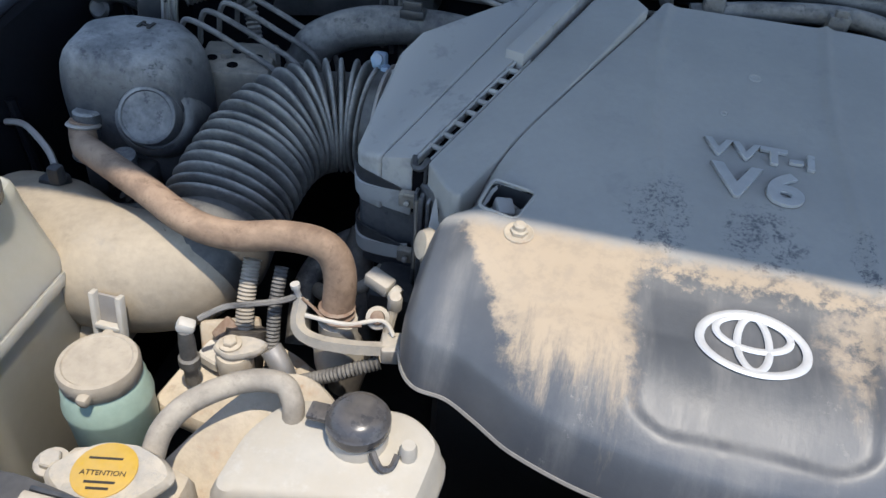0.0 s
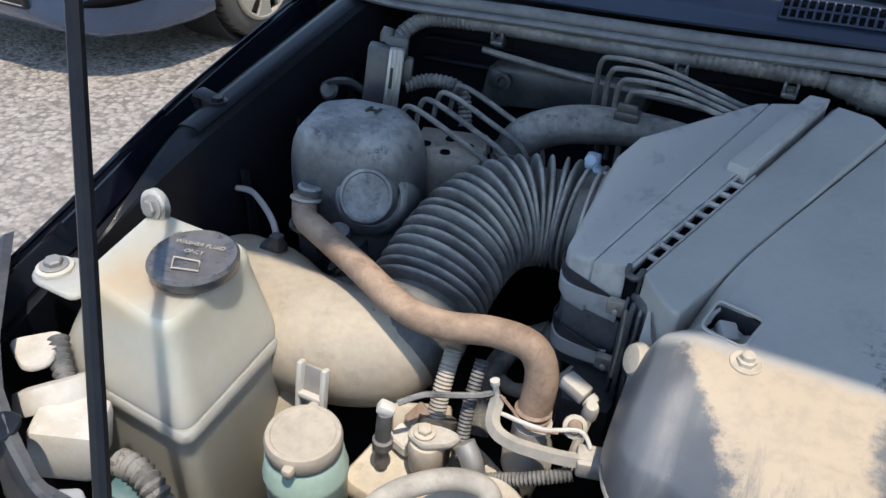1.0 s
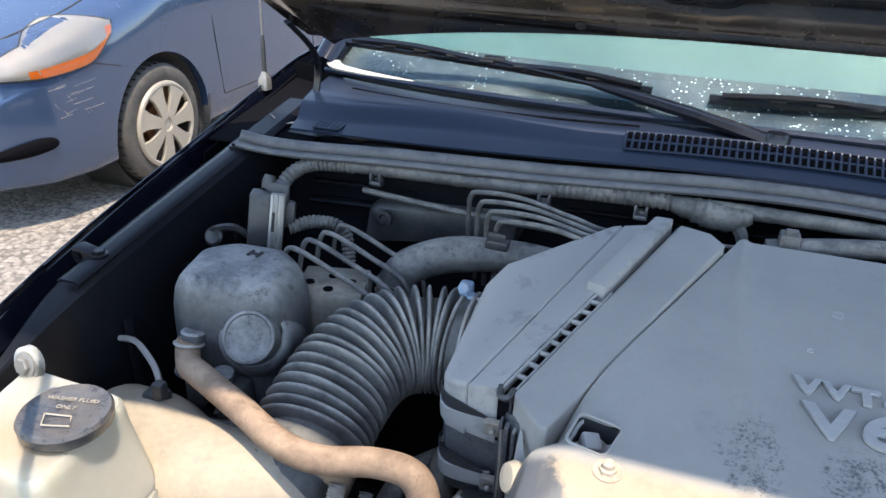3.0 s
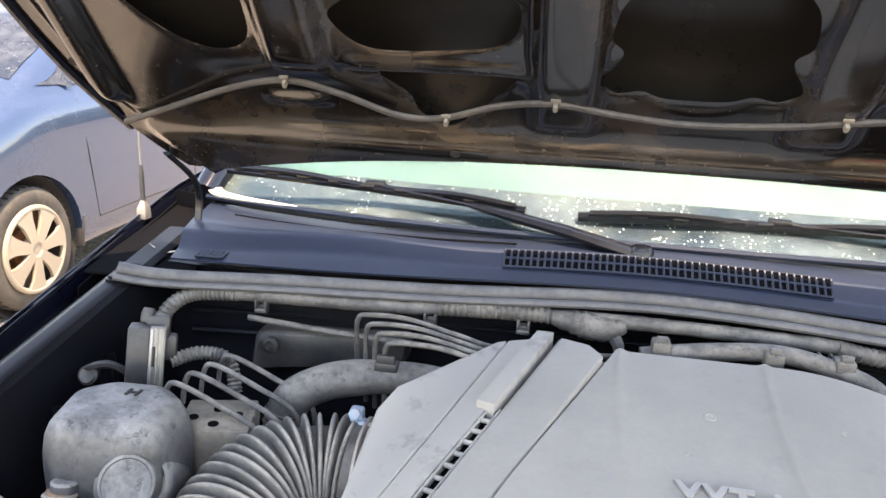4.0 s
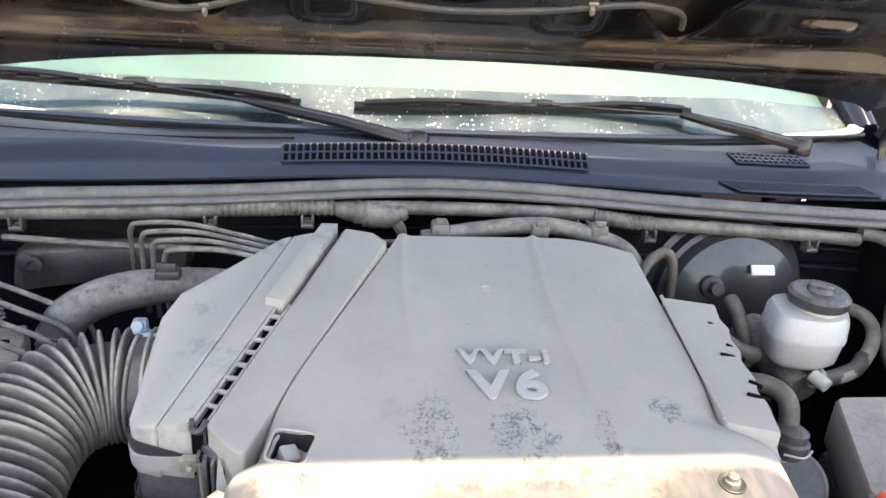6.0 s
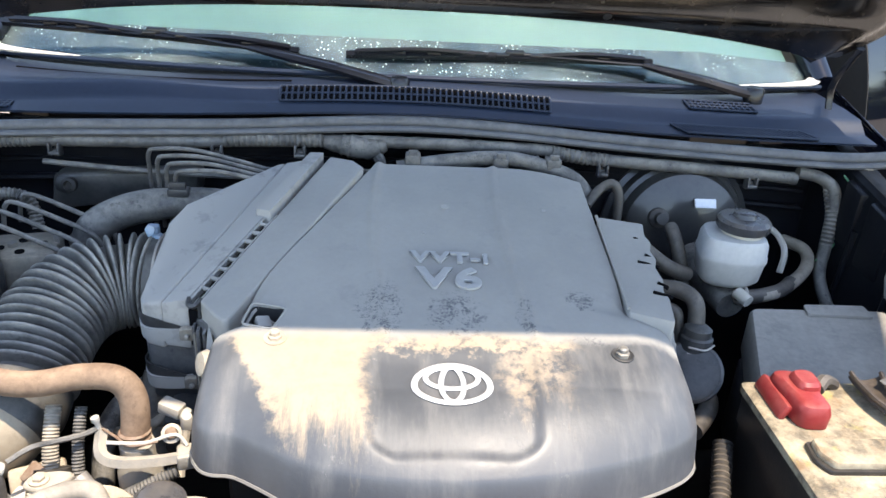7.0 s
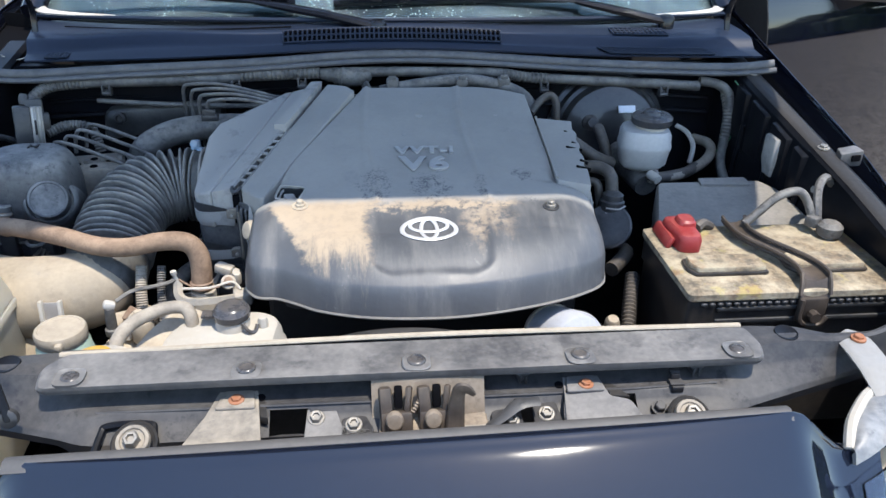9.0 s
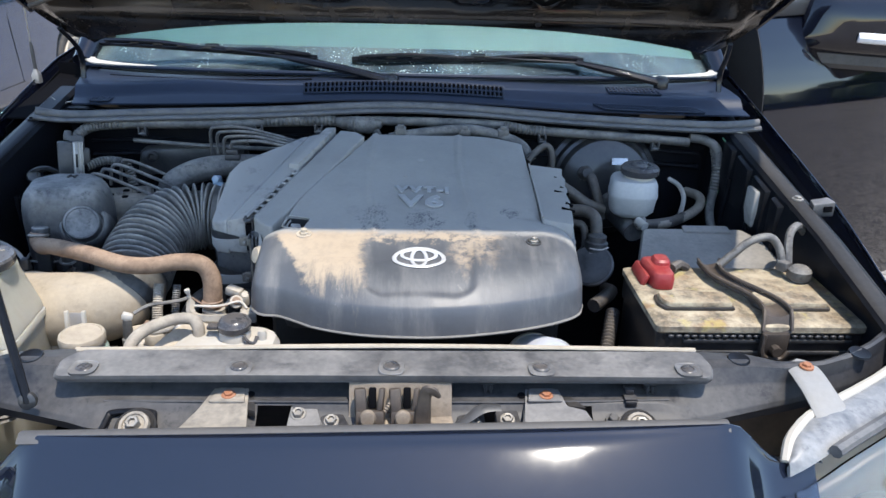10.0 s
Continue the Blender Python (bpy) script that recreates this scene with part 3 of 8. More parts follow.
def fender(side):
    """Outer wing from the hood gap outwards and down."""
    prof = [(-0.012, -0.030), (-0.0035, -0.005), (0.0, 0.0), (0.003, -0.003), (0.03, -0.042), (0.06, -0.085), (0.10, -0.14), (0.14, -0.21), (0.165, -0.30), (0.17, -0.46)]
    base = -0.02 if side > 0 else 0.0

    def f(u, v):
        y = -0.12 + (1.35 if side < 0 else 1.14) * u
        k = v * (len(prof) - 1)
        i = min(int(k), len(prof) - 2)
        t = k - i
        p = Vector(prof[i]).lerp(Vector(prof[i + 1]), t)
        flare = 1 + 0.25 * math.exp(-((y - 0.32) / 0.28) ** 2)
        return Vector((base + side * (edge_x(y) + p.x * flare), y, edge_z(y) + p.y))
    t = thing("fender", (XC + side * 0.8, 0.5, 0.6), "glossy black truck front wing beside the open engine bay", "fender", "front wings")
    part("outer_panel", sheet(60, 42, f, 0.002), body_paint, t)
    part("edge_flange", tube([f(u / 40, 2 / (len(prof) - 1)) + Vector((-side * 0.002, 0, 0.0005)) for u in range(4, 41)], 0.0016, 6, 1), body_paint, t, "thin rolled edge catching the light")

    def rail_x(y):
        return (0.622 if side > 0 else 0.648) - 0.05 * max(0.0, 0.30 - y)

    # channel beside the gap, a folded ledge, then the wall down into the bay
    def g(u, v):
        y = 0.02 + 0.80 * u
        e, z, r, q = edge_x(y) + side * (base - 0.0), edge_z(y), rail_x(y), rail_z(y)
        lines = [(e - 0.012, z - 0.028), (e - 0.018, z - 0.046), (r + 0.036, q - 0.040), (r + 0.026, q - 0.030), (r + 0.020, q - 0.004), (r + 0.014, q), (r - 0.012, q), (r - 0.019, q - 0.006), (r - 0.024, q - 0.05), (r - 0.028, q - 0.14), (r - 0.044, q - 0.34), (r - 0.05, q - 0.55)]
        k = v * (len(lines) - 1)
        i = min(int(k), len(lines) - 2)
        p = Vector(lines[i]).lerp(Vector(lines[i + 1]), k - i)
        if side < 0:
            near = 1 / (1 + math.exp((y - 0.325) * 38))
            p.x = p.x * (1 - near) + max(p.x, e - 0.022) * near
            p.y = p.y * (1 - near) + min(p.y, z - 0.030 - 0.02 * v) * near
        elif v > 0.62:
            p.x += 0.02 / (1 + math.exp((y - 0.34) * 40))
        return Vector((side * p.x, y, p.y))
    part("inner_panel", sheet(80, 44, g), bay_paint, t, "dusty black inner wing with a folded ledge", smooth=24)
    y0 = 0.36 if side < 0 else 0.09
    part("rail", sheet(30, 6, lambda u, v: Vector((side * (rail_x(y0 + (0.70 - y0) * u) + 0.013 - 0.026 * v), y0 + (0.70 - y0) * u, rail_z(y0 + (0.70 - y0) * u) + 0.003 - 0.003 * (2 * v - 1) ** 4)), 0.003), bay_dark if side > 0 else bay_paint, t, "folded rail along the inner wing")
    for y in (0.405, 0.655):
        bolt("bolt", (side * rail_x(y), y, rail_z(y) + 0.003), 0.006, zinc if side > 0 else bay_paint, t)
    y = 0.385 if side > 0 else 0.405
    x, z = side * (rail_x(y) + (0.024 if side > 0 else 0.012)), rail_z(y)
    k = 1.0 if side > 0 else 0.75
    stop = part("hood_stop", block([(x + side * a * k, y + b * k, z + c * k) for a, b, c in ((-0.014, -0.011, 0.008), (-0.010, 0.010, 0.010), (0.018, 0.012, 0.014), (0.022, -0.008, 0.012))], z - 0.012 * k, 0.003), support_mat if side > 0 else bay_paint, t, "moulded rubber hood stop")
    part("hollow", box((x + side * 0.010, y - 0.0100 * k, z + 0.001), (0.014 * k, 0.003, 0.009 * k), 0.0008, (0, 0, 8 * side)), hole_dark, stop)
    if side > 0:
        # stepped plate edges along the wall under the rail
        for a, b in ((0.650, 0.605), (0.590, 0.530), (0.515, 0.455), (0.440, 0.405)):
            part("wall_plate", block([(rail_x(a) - 0.016, a, rail_z(a) - 0.010), (rail_x(b) - 0.016, b, rail_z(b) - 0.010), (rail_x(b) - 0.028, b + 0.004, rail_z(b) - 0.012), (rail_x(a) - 0.028, a - 0.004, rail_z(a) - 0.012)], rail_z(b) - 0.09, 0.002, 1.0), bay_paint, t, "stepped edge of the wall plate")
    for y in (0.40, 0.50, 0.60):
        part("rib", tube([(side * (rail_x(y) - 0.026), y, rail_z(y) - 0.06), (side * (rail_x(y) - 0.032), y + 0.004, rail_z(y) - 0.20), (side * (rail_x(y) - 0.044), y + 0.008, rail_z(y) - 0.36)], 0.005, 8), bay_paint, t)
    return t


def bay():
    # floor under the engine and the wall behind it
    single("bay_floor", box((0, 0.35, 0.52), (1.25, 0.95, 0.04), 0.004), bay_dark, "dark dirty underside of the engine bay", "engine bay", kind="structure")

    def wall(u, v):
        x = -0.62 + 1.24 * u
        z = 0.54 + 0.555 * v
        return Vector((x, 0.735 + 0.03 * math.sin(v * 9) * 0.3 + 0.012 * math.cos(x * 9), z))
    single("wall_back", sheet(30, 16, wall, 0.012), bay_paint, "black painted firewall with pressed ledges", "firewall", kind="structure")
    for z, y, r in ((1.045, 0.726, 0.006), (1.02, 0.722, 0.008)):
        part("ledge", tube([(-0.58, y, z - 0.01), (-0.2, y, z + 0.006), (0.2, y, z + 0.006), (0.58, y, z - 0.016)], r, 8, flat=0.5), bay_paint, bpy.data.objects["wall_back"])


def cowl_z(x):
    """The rear edge of the bay rises a little in the middle."""
    return 1.107 + 0.018 * math.exp(-((x - 0.0) / 0.30) ** 2)


def cowl_profile(x, y):
    """Height of the cowl panel: flat behind the seal, a riser with the intake slots, then level to the glass."""
    stops = ((0.60, 0.0), (0.690, 0.004), (0.731, 0.008), (0.752, 0.025), (0.80, 0.029), (1.1, 0.034))
    for (a, p), (b, q) in zip(stops, stops[1:]):
        if y <= b:
            return cowl_z(x) + p + (q - p) * (y - a) / (b - a)
    return cowl_z(x) + 0.034


def cowl():
    t = thing("windscreen_cowl", (0, 0.78, 1.1), "dark blue-grey plastic cowl below the windscreen", "cowl")

    def f(u, v):
        x = XC + 0.645 - (1.29 - 0.04 * (1 - v)) * (1 - u)
        y = 0.698 + (0.785 + 0.095 * (abs(x - XC) / 0.63) ** 2.2 + 0.012 - 0.698) * v
        swell = 0.010 * math.exp(-((x + 0.40) / 0.14) ** 2) * math.sin(math.pi * min(1, v * 1.3)) if v < 0.77 else 0
        return Vector((x, y, cowl_profile(x, y) + swell))
    part("panel", sheet(80, 30, f, 0.003), cowl_plastic, t)
    part("seam", tube([(XC - 0.58 + 0.4 * k / 12, 0.762 + 0.085 * (abs(-0.58 + 0.4 * k / 12) / 0.63) ** 2.2, cowl_profile(XC - 0.58 + 0.4 * k / 12, 0.80) + 0.001) for k in range(13)], 0.0014, 6, 2), hole_dark, t)

    def vent(x0, x1, ya, yb, k, rows, slant=0.0):
        za, zb = cowl_profile((x0 + x1) / 2, ya), cowl_profile((x0 + x1) / 2, yb)
        tilt = math.degrees(math.atan2(zb - za, yb - ya))
        deep = math.hypot(yb - ya, zb - za)
        mid = Vector(((x0 + x1) / 2, (ya + yb) / 2, (za + zb) / 2))
        v = part("vent_grille", sheet(24, 6, lambda a, b: Vector((x0 + (x1 - x0) * a + slant * b, ya + (yb - ya) * b, cowl_profile(x0 + (x1 - x0) * a, ya + (yb - ya) * b) + 0.0012)), 0.0005), hole_dark, t, "black slotted air intake")
        me = mesh_of("slat", box((0, 0, 0), (0.0032 if k < 40 else 0.0030, deep * math.hypot(1, slant / (yb - ya)), 0.0026), 0.0008, (0, 0, -math.degrees(math.atan2(slant, yb - ya))), 1), cowl_plastic)
        for i in range(k + 1):
            s = new("slat", me)
            s.parent = v
            x = x0 + (x1 - x0) * i / k
            zz = (cowl_profile(x, ya) + cowl_profile(x, yb)) / 2
            s.matrix_basis = pose(x + slant / 2, mid.y, zz + 0.0028, tilt, 0, 0)
        for j in range(rows + 1):
            q = j / rows
            y = ya + (yb - ya) * q
            part("cross_bar", tube([(x0 + slant * q + (x1 - x0) * n / 6, y, cowl_profile(x0 + slant * q + (x1 - x0) * n / 6, y) + 0.0028) for n in range(7)], 0.0016, 6, 2), cowl_plastic, v)
    vent(XC - 0.192, XC + 0.182, 0.732, 0.7515, 46, 2)
    vent(XC + 0.390, XC + 0.490, 0.757, 0.792, 12, 3)
    vent(XC + 0.370, XC + 0.560, 0.701, 0.730, 26, 1, -0.016)
    vent(XC - 0.575, XC - 0.540, 0.704, 0.722, 5, 3)
    # floor and walls of the well, painted near-black in place of its shade
    w = part("hinge_well", join(slab([(-0.712, 0.690), (-0.570, 0.690), (-0.600, 0.900), (-0.712, 0.930)], 1.082, 1.086, 0.0, 0.001, lambda x, y: 0.15 * (y - 0.69)), sheet(16, 4, lambda u, v: Vector((-0.7015 - 0.010 * u, 0.66 + 0.34 * u, 1.050 + 0.165 * 0.34 * u + (edge_z(0.66 + 0.34 * u) - 0.010 - 1.050 - 0.165 * 0.34 * u) * v)), 0.002), sheet(8, 4, lambda u, v: Vector((-0.708 + 0.095 * u, 0.925 - 0.030 * u, 1.085 + 0.060 * v)), 0.002)), hole_dark, t, "well under the hood hinge, its shade painted black")
    part("grommet", lathe([(0.008, 0), (0.009, 0.003), (0.006, 0.006), (0.003, 0.005)], (-0.640, 0.715, 1.090), (0, 0, 1), 14), black_plastic, w)
    # rubber seal along the front rim
    line = [(XC - 0.655, 0.662, 1.104), (XC - 0.60, 0.680, 1.094), (XC - 0.45, 0.692, 1.098), (XC - 0.25, 0.697, 1.105), (XC - 0.05, 0.699, 1.117), (XC + 0.10, 0.699, 1.115), (XC + 0.30, 0.694, 1.103), (XC + 0.45, 0.686, 1.098), (XC + 0.58, 0.672, 1.098), (XC + 0.645, 0.652, 1.109)]
    s = thing("cowl_seal", (0, 0.68, 1.09), "grey rubber bonnet seal along the cowl edge", "seal")
    part("bulb", tube(line, 0.0085, 12), seal_mat, s)
    part("lip", tube([(x, y - 0.011, z - 0.007) for x, y, z in line], 0.0065, 10, flat=0.7), seal_mat, s)
    part("leaf", sheet(8, 3, lambda u, v: Vector((-0.655 + 0.050 * u, 0.752 + 0.012 * u * u + 0.008 * (v - 0.5) * math.sin(math.pi * u), 1.100 + 0.010 * (2 * u - 1) ** 2)), 0.0006), beige_metal, s, "dry beige leaf")


def windscreen():
    t = thing("windscreen", (XC, 0.9, 1.15), "aqua tinted windscreen with a dark dusty border at its foot", "windscreen")

    def base_y(x):
        return 0.795 + 0.095 * (abs(x - XC) / 0.63) ** 2.2

    def f(u, v):
        x = (u - 0.5) * 1.30 * (1 - 0.12 * v)
        return Vector((XC + x, base_y(XC + x) + 0.72 * v, 1.148 + 0.42 * v + 0.01 * math.sin(math.pi * u)))
    g = part("glass", sheet(40, 14, f, 0.004), screen_glass, t)
    g.visible_shadow = False

    def frit(u, v):
        w = 0.100 - 0.030 * max(0, abs(2 * u - 1) - 0.70) / 0.3
        return f(0.004 + 0.992 * u, w * v) + Vector((0, 0.002, -0.006))
    part("border", sheet(60, 6, frit, 0.002), frit_mat, t, "dark glass border, dusty and wet-spotted")
    part("lower_trim", tube([f(k / 40, 0.0) + Vector((0, -0.006, -0.001)) for k in range(41)], 0.004, 6, 1), cowl_plastic, t)
    for s in (-1, 1):
        u = 0.5 + 0.5 * s
        # sky reflection on the black scuttle corner, painted as a pale strip
        part("scuttle_sheen", tube([f(u - s * 0.12, 0.0) + Vector((0, -0.005, 0.002)), f(u - s * 0.04, 0.0) + Vector((0, -0.004, 0.003)), f(u - s * 0.006, 0.01) + Vector((0, -0.002, 0.004)), f(u + s * 0.004, 0.07) + Vector((0, 0, 0.004)), f(u + s * 0.004, 0.16) + Vector((0, 0, 0.004))], [0.0022, 0.008, 0.012, 0.012, 0.009], 8, flat=0.5), white_plastic, t, "scuttle corner, its sky reflection painted pale")
        part("pillar", tube([(XC + s * 0.655, 0.895, 1.15), (XC + s * 0.63, 1.10, 1.29), (XC + s * 0.58, 1.55, 1.55)], [0.02, 0.03, 0.035], 10), body_paint, t)
    c = thing("dashboard", (XC, 1.1, 1.1), "blue-grey dashboard top under the windscreen", "dashboard")
    part("top", sheet(20, 10, lambda u, v: Vector((XC + (u - 0.5) * 1.26, base_y(XC + (u - 0.5) * 1.26) + 0.03 + 0.50 * v, 1.135 + 0.03 * math.sin(v * 3))), 0.02), dash_mat, c)
    single("sun_shade", sheet(40, 6, lambda u, v: f(0.02 + 0.96 * u, 0.086 - 0.026 * max(0, abs(2 * u - 1) - 0.70) / 0.3 + 0.80 * v) + Vector((0, 0.008, -0.014 + 0.001 * math.sin(u * 60))), 0.004), shade_mat, "pale aqua folding sun shade behind the windscreen", "sun shade")
    cabin = join(box((XC, 1.75, 1.55), (1.5, 0.9, 0.04), 0.01), box((XC, 2.2, 1.1), (1.5, 0.06, 0.9), 0.01), box((XC - 0.76, 1.7, 0.85), (0.06, 1.0, 0.6), 0.01), box((XC + 0.76, 1.7, 0.85), (0.06, 1.0, 0.6), 0.01), box((XC, 1.25, 0.8), (1.45, 0.05, 0.6), 0.01))
    truck = thing("pickup_truck", (XC, 1.2, 0.0), "black pickup truck body standing on dusty tyres", "truck")
    for sx in (-1, 1):
        part("side_panel", box((XC + sx * 0.80, 1.55, 0.66), (0.06, 1.3, 0.50), 0.03), body_paint, truck)
        for y, x in ((0.30, 0.74), (2.05, 0.66)):
            w = part("wheel", lathe([(0.20, 0), (0.34, 0.01), (0.36, 0.05), (0.36, 0.17), (0.34, 0.21), (0.20, 0.22)], (XC + sx * x - 0.11, y, 0.36), (1, 0, 0), 40), tyre_mat, truck)
            part("rim", lathe([(0.20, 0), (0.19, 0.02), (0.06, 0.03)], (XC + sx * x + sx * 0.105, y, 0.36), (sx, 0, 0), 28), hubcap_mat, w)
    single("cabin", cabin, bay_dark, "dark truck cabin behind the windscreen", "cabin", kind="structure")


def wiper(pivot, knuckle, elbow, clip, tip0, tip1):
    t = thing("wiper", pivot, "black wiper arm with its blade parked across the windscreen", "wiper", "windscreen wipers")
    p, k, e, c, a, b = (Vector(q) for q in (pivot, knuckle, elbow, clip, tip0, tip1))
    part("pivot_cap", lathe([(0.014, -0.012), (0.015, 0.006), (0.011, 0.012)], p), wiper_mat, t)
    part("arm_head", tube([p, p.lerp(k, 0.5), k], [0.013, 0.014, 0.0125], 8, 6, flat=0.6), wiper_mat, t)
    part("arm", tube([k, k.lerp(e, 0.5), e], [0.012, 0.011, 0.007], 8, 6, flat=0.7), wiper_mat, t)
    part("arm_rod", tube([e, e.lerp(c, 0.5), c], 0.0042, 8, 6, flat=0.6), wiper_mat, t, "thin glossy arm end")
    part("clip", box(c, (0.028, 0.010, 0.010), 0.002), wiper_mat, t)
    lift = Vector((0, -0.008, 0.012))
    n = 9
    for q in range(n):
        w = (q + 0.5) / n
        part("claw", box(a + (b - a) * w + lift * 0.4, (0.020, 0.007, 0.008), 0.002), wiper_mat, t)
    part("frame", tube([a + (b - a) * 0.03 + lift * 0.5, a + (b - a) * 0.25 + lift * 0.9, c + Vector((0, 0, -0.004)), a + (b - a) * 0.78 + lift * 0.9, a + (b - a) * 0.97 + lift * 0.5], 0.0042, 6), wiper_mat, t)
    part("blade", tube([a, (a + b) / 2 + Vector((0, 0, 0.002)), b], 0.0055, 6, flat=1.2), wiper_mat, t)


HOOD_A = radians(50)
HOOD_P = Vector((XC, 0.70, 1.27))


def hood_point(x, s, d=0.0):
    """A place on the raised hood: across, up from its rear edge, and d out from the underside towards the engine."""
    return HOOD_P + Vector((x - XC, -s * math.cos(HOOD_A) - d * math.sin(HOOD_A), s * math.sin(HOOD_A) - d * math.cos(HOOD_A)))


def inside(p, poly):
    odd = False
    for (x0, y0), (x1, y1) in zip(poly, poly[1:] + poly[:1]):
        if (y0 > p[1]) != (y1 > p[1]) and p[0] < x0 + (p[1] - y0) / (y1 - y0) * (x1 - x0):
            odd = not odd
    return odd


def nearest(p, poly):
    best, at = 9.0, p
    for a, b in zip(poly, poly[1:] + poly[:1]):
        a, b = Vector(a), Vector(b)
        q = a + (b - a) * max(0.0, min(1.0, (Vector(p) - a).dot(b - a) / max((b - a).length_squared, 1e-12)))
        d = (Vector(p) - q).length
        if d < best:
            best, at = d, (q.x, q.y)
    return best, at


def curve_loop(pts, sub=5):
    """A closed smooth outline through a few points."""
    p = [Vector(q) for q in pts]
    k = len(p)
    out = []
    for i in range(k):
        a, b, c, d = p[i - 1], p[i], p[(i + 1) % k], p[(i + 2) % k]
        for j in range(sub):
            t = j / sub
            q = 0.5 * ((2 * b) + (c - a) * t + (2 * a - 5 * b + 4 * c - d) * t * t + (3 * b - a - 3 * c + d) * t ** 3)
            out.append((q.x, q.y))
    return out


def hood():
    t = thing("hood", HOOD_P, "raised black truck bonnet, its pressed underside painted with brown reflections and dust specks", "hood")
    L = 0.975

    def rim(x):
        return 0.003 - 0.060 * (abs(x) / 0.56) ** 2.6

    def half(s):
        return 0.640 + 0.085 * (1 - math.exp(-s / 0.14)) - 0.04 * max(0.0, s - 0.5) ** 2

    def skin(u, v):
        s0 = rim((u - 0.5) * 1.3) - 0.004
        s = s0 + (L - s0 - 0.02 * (2 * u - 1) ** 4) * v
        x = (u - 0.5) * 2 * half(s)
        return hood_point(x, s, -0.012 - 0.060 * math.cos((u - 0.5) * 2.9) * min(1, v * 9 + 0.1))
    part("outer_skin", sheet(40, 36, skin, 0.002), body_paint, t)
    part("liner", sheet(40, 36, lambda u, v: skin(0.01 + 0.98 * u, 0.004 + 0.99 * v) + Vector((0, -0.006 * math.sin(HOOD_A), -0.006 * math.cos(HOOD_A))), 0.001), liner_black, t, "matt black inside of the skin")
    holes = []
    mid = [(-0.063, 0.263), (-0.061, 0.236), (-0.080, 0.210), (-0.086, 0.175), (-0.075, 0.160), (-0.078, 0.146), (-0.091, 0.122), (-0.076, 0.102), (-0.052, 0.107), (-0.028, 0.097)]
    holes.append(curve_loop(mid + [(-x, s) for x, s in mid[::-1]]))
    side = [(-0.339, 0.262), (-0.314, 0.229), (-0.334, 0.206), (-0.352, 0.185), (-0.320, 0.150), (-0.245, 0.150), (-0.183, 0.162), (-0.169, 0.200), (-0.187, 0.230), (-0.176, 0.262), (-0.178, 0.40), (-0.20, 0.46), (-0.31, 0.46), (-0.345, 0.40)]
    far = [(-0.572, 0.262), (-0.558, 0.198), (-0.514, 0.150), (-0.471, 0.138), (-0.441, 0.156), (-0.436, 0.204), (-0.450, 0.235), (-0.435, 0.262), (-0.45, 0.42), (-0.50, 0.60), (-0.58, 0.62), (-0.58, 0.45)]
    tri = [(-0.313, 0.114), (-0.286, 0.082), (-0.276, 0.054), (-0.243, 0.038), (-0.206, 0.073), (-0.173, 0.113), (-0.185, 0.121), (-0.278, 0.121)]
    top = [(-0.07, 0.30), (0.07, 0.30), (0.10, 0.36), (0.11, 0.55), (0.06, 0.62), (-0.06, 0.62), (-0.11, 0.55), (-0.10, 0.36)]
    holes.append(curve_loop(top))
    for h in (side, far, tri):
        holes += [curve_loop(h), curve_loop([(-x, s) for x, s in h[::-1]])]
    boxes = [(min(p[0] for p in h) - 0.01, max(p[0] for p in h) + 0.01, min(p[1] for p in h) - 0.01, max(p[1] for p in h) + 0.01) for h in holes]

    def step(v, c, w):
        return 1 / (1 + math.exp(max(-40, min(40, -(v - c) / w))))

    def relief(x, s):
        m = abs(x)
        d = 0.006
        # raised spines between the cut-outs, ending in a blunt foot
        for c, w, foot in ((0.124, 0.030, 0.050), (0.392, 0.030, 0.125), (0.628, 0.014, 0.06)):
            k = step(m, c - w, 0.0028) * (1 - step(m, c + w, 0.0028))
            d += 0.020 * k * step(s, foot, 0.005)
        d += 0.006 * step(m, 0.16, 0.004) * (1 - step(m, 0.345, 0.004)) * step(s, 0.118, 0.004) * (1 - step(s, 0.136, 0.004))
        d -= 0.010 * step(s, 0.028, 0.005) * (1 - step(s, 0.110, 0.012)) * (1 - step(m, 0.52, 0.02))
        d += 0.006 * (1 - step(s, 0.016, 0.003))
        d += 0.006 * math.exp(-((m - 0.411) / 0.030) ** 4 - ((s - 0.066) / 0.008) ** 4)
        d -= 0.010 * step(m, half(s) - 0.040, 0.004)
        d *= 1 - step(s, 0.90, 0.012)
        return d
    bm = bmesh.new()
    nu, ns = 330, 250
    g, place = {}, {}
    hit = {}

    def cut(x, s):
        for h, (a, b, c, e) in zip(holes, boxes):
            if a < x < b and c < s < e and inside((x, s), h):
                return True
        return False

    def vert(i, j):
        if (i, j) not in g:
            s = -0.06 + (L + 0.06 - 0.015) * (j / ns) ** 1.35
            x = (i / nu - 0.5) * 2 * (half(s) - 0.010)
            s2 = max(s, rim(x))
            place[i, j] = (x, s2)
            g[i, j] = bm.verts.new(hood_point(x, s2, relief(x, s2)))
        return g[i, j]
    for i in range(nu):
        for j in range(ns):
            s = -0.06 + (L + 0.06 - 0.015) * ((j + 0.5) / ns) ** 1.35
            x = ((i + 0.5) / nu - 0.5) * 2 * (half(s) - 0.010)
            if s < rim(x) - 0.003 or cut(x, s):
                continue
            bm.faces.new((vert(i, j), vert(i + 1, j), vert(i + 1, j + 1), vert(i, j + 1)))
    for key, v in g.items():
        if v.is_boundary:
            x, s = place[key]
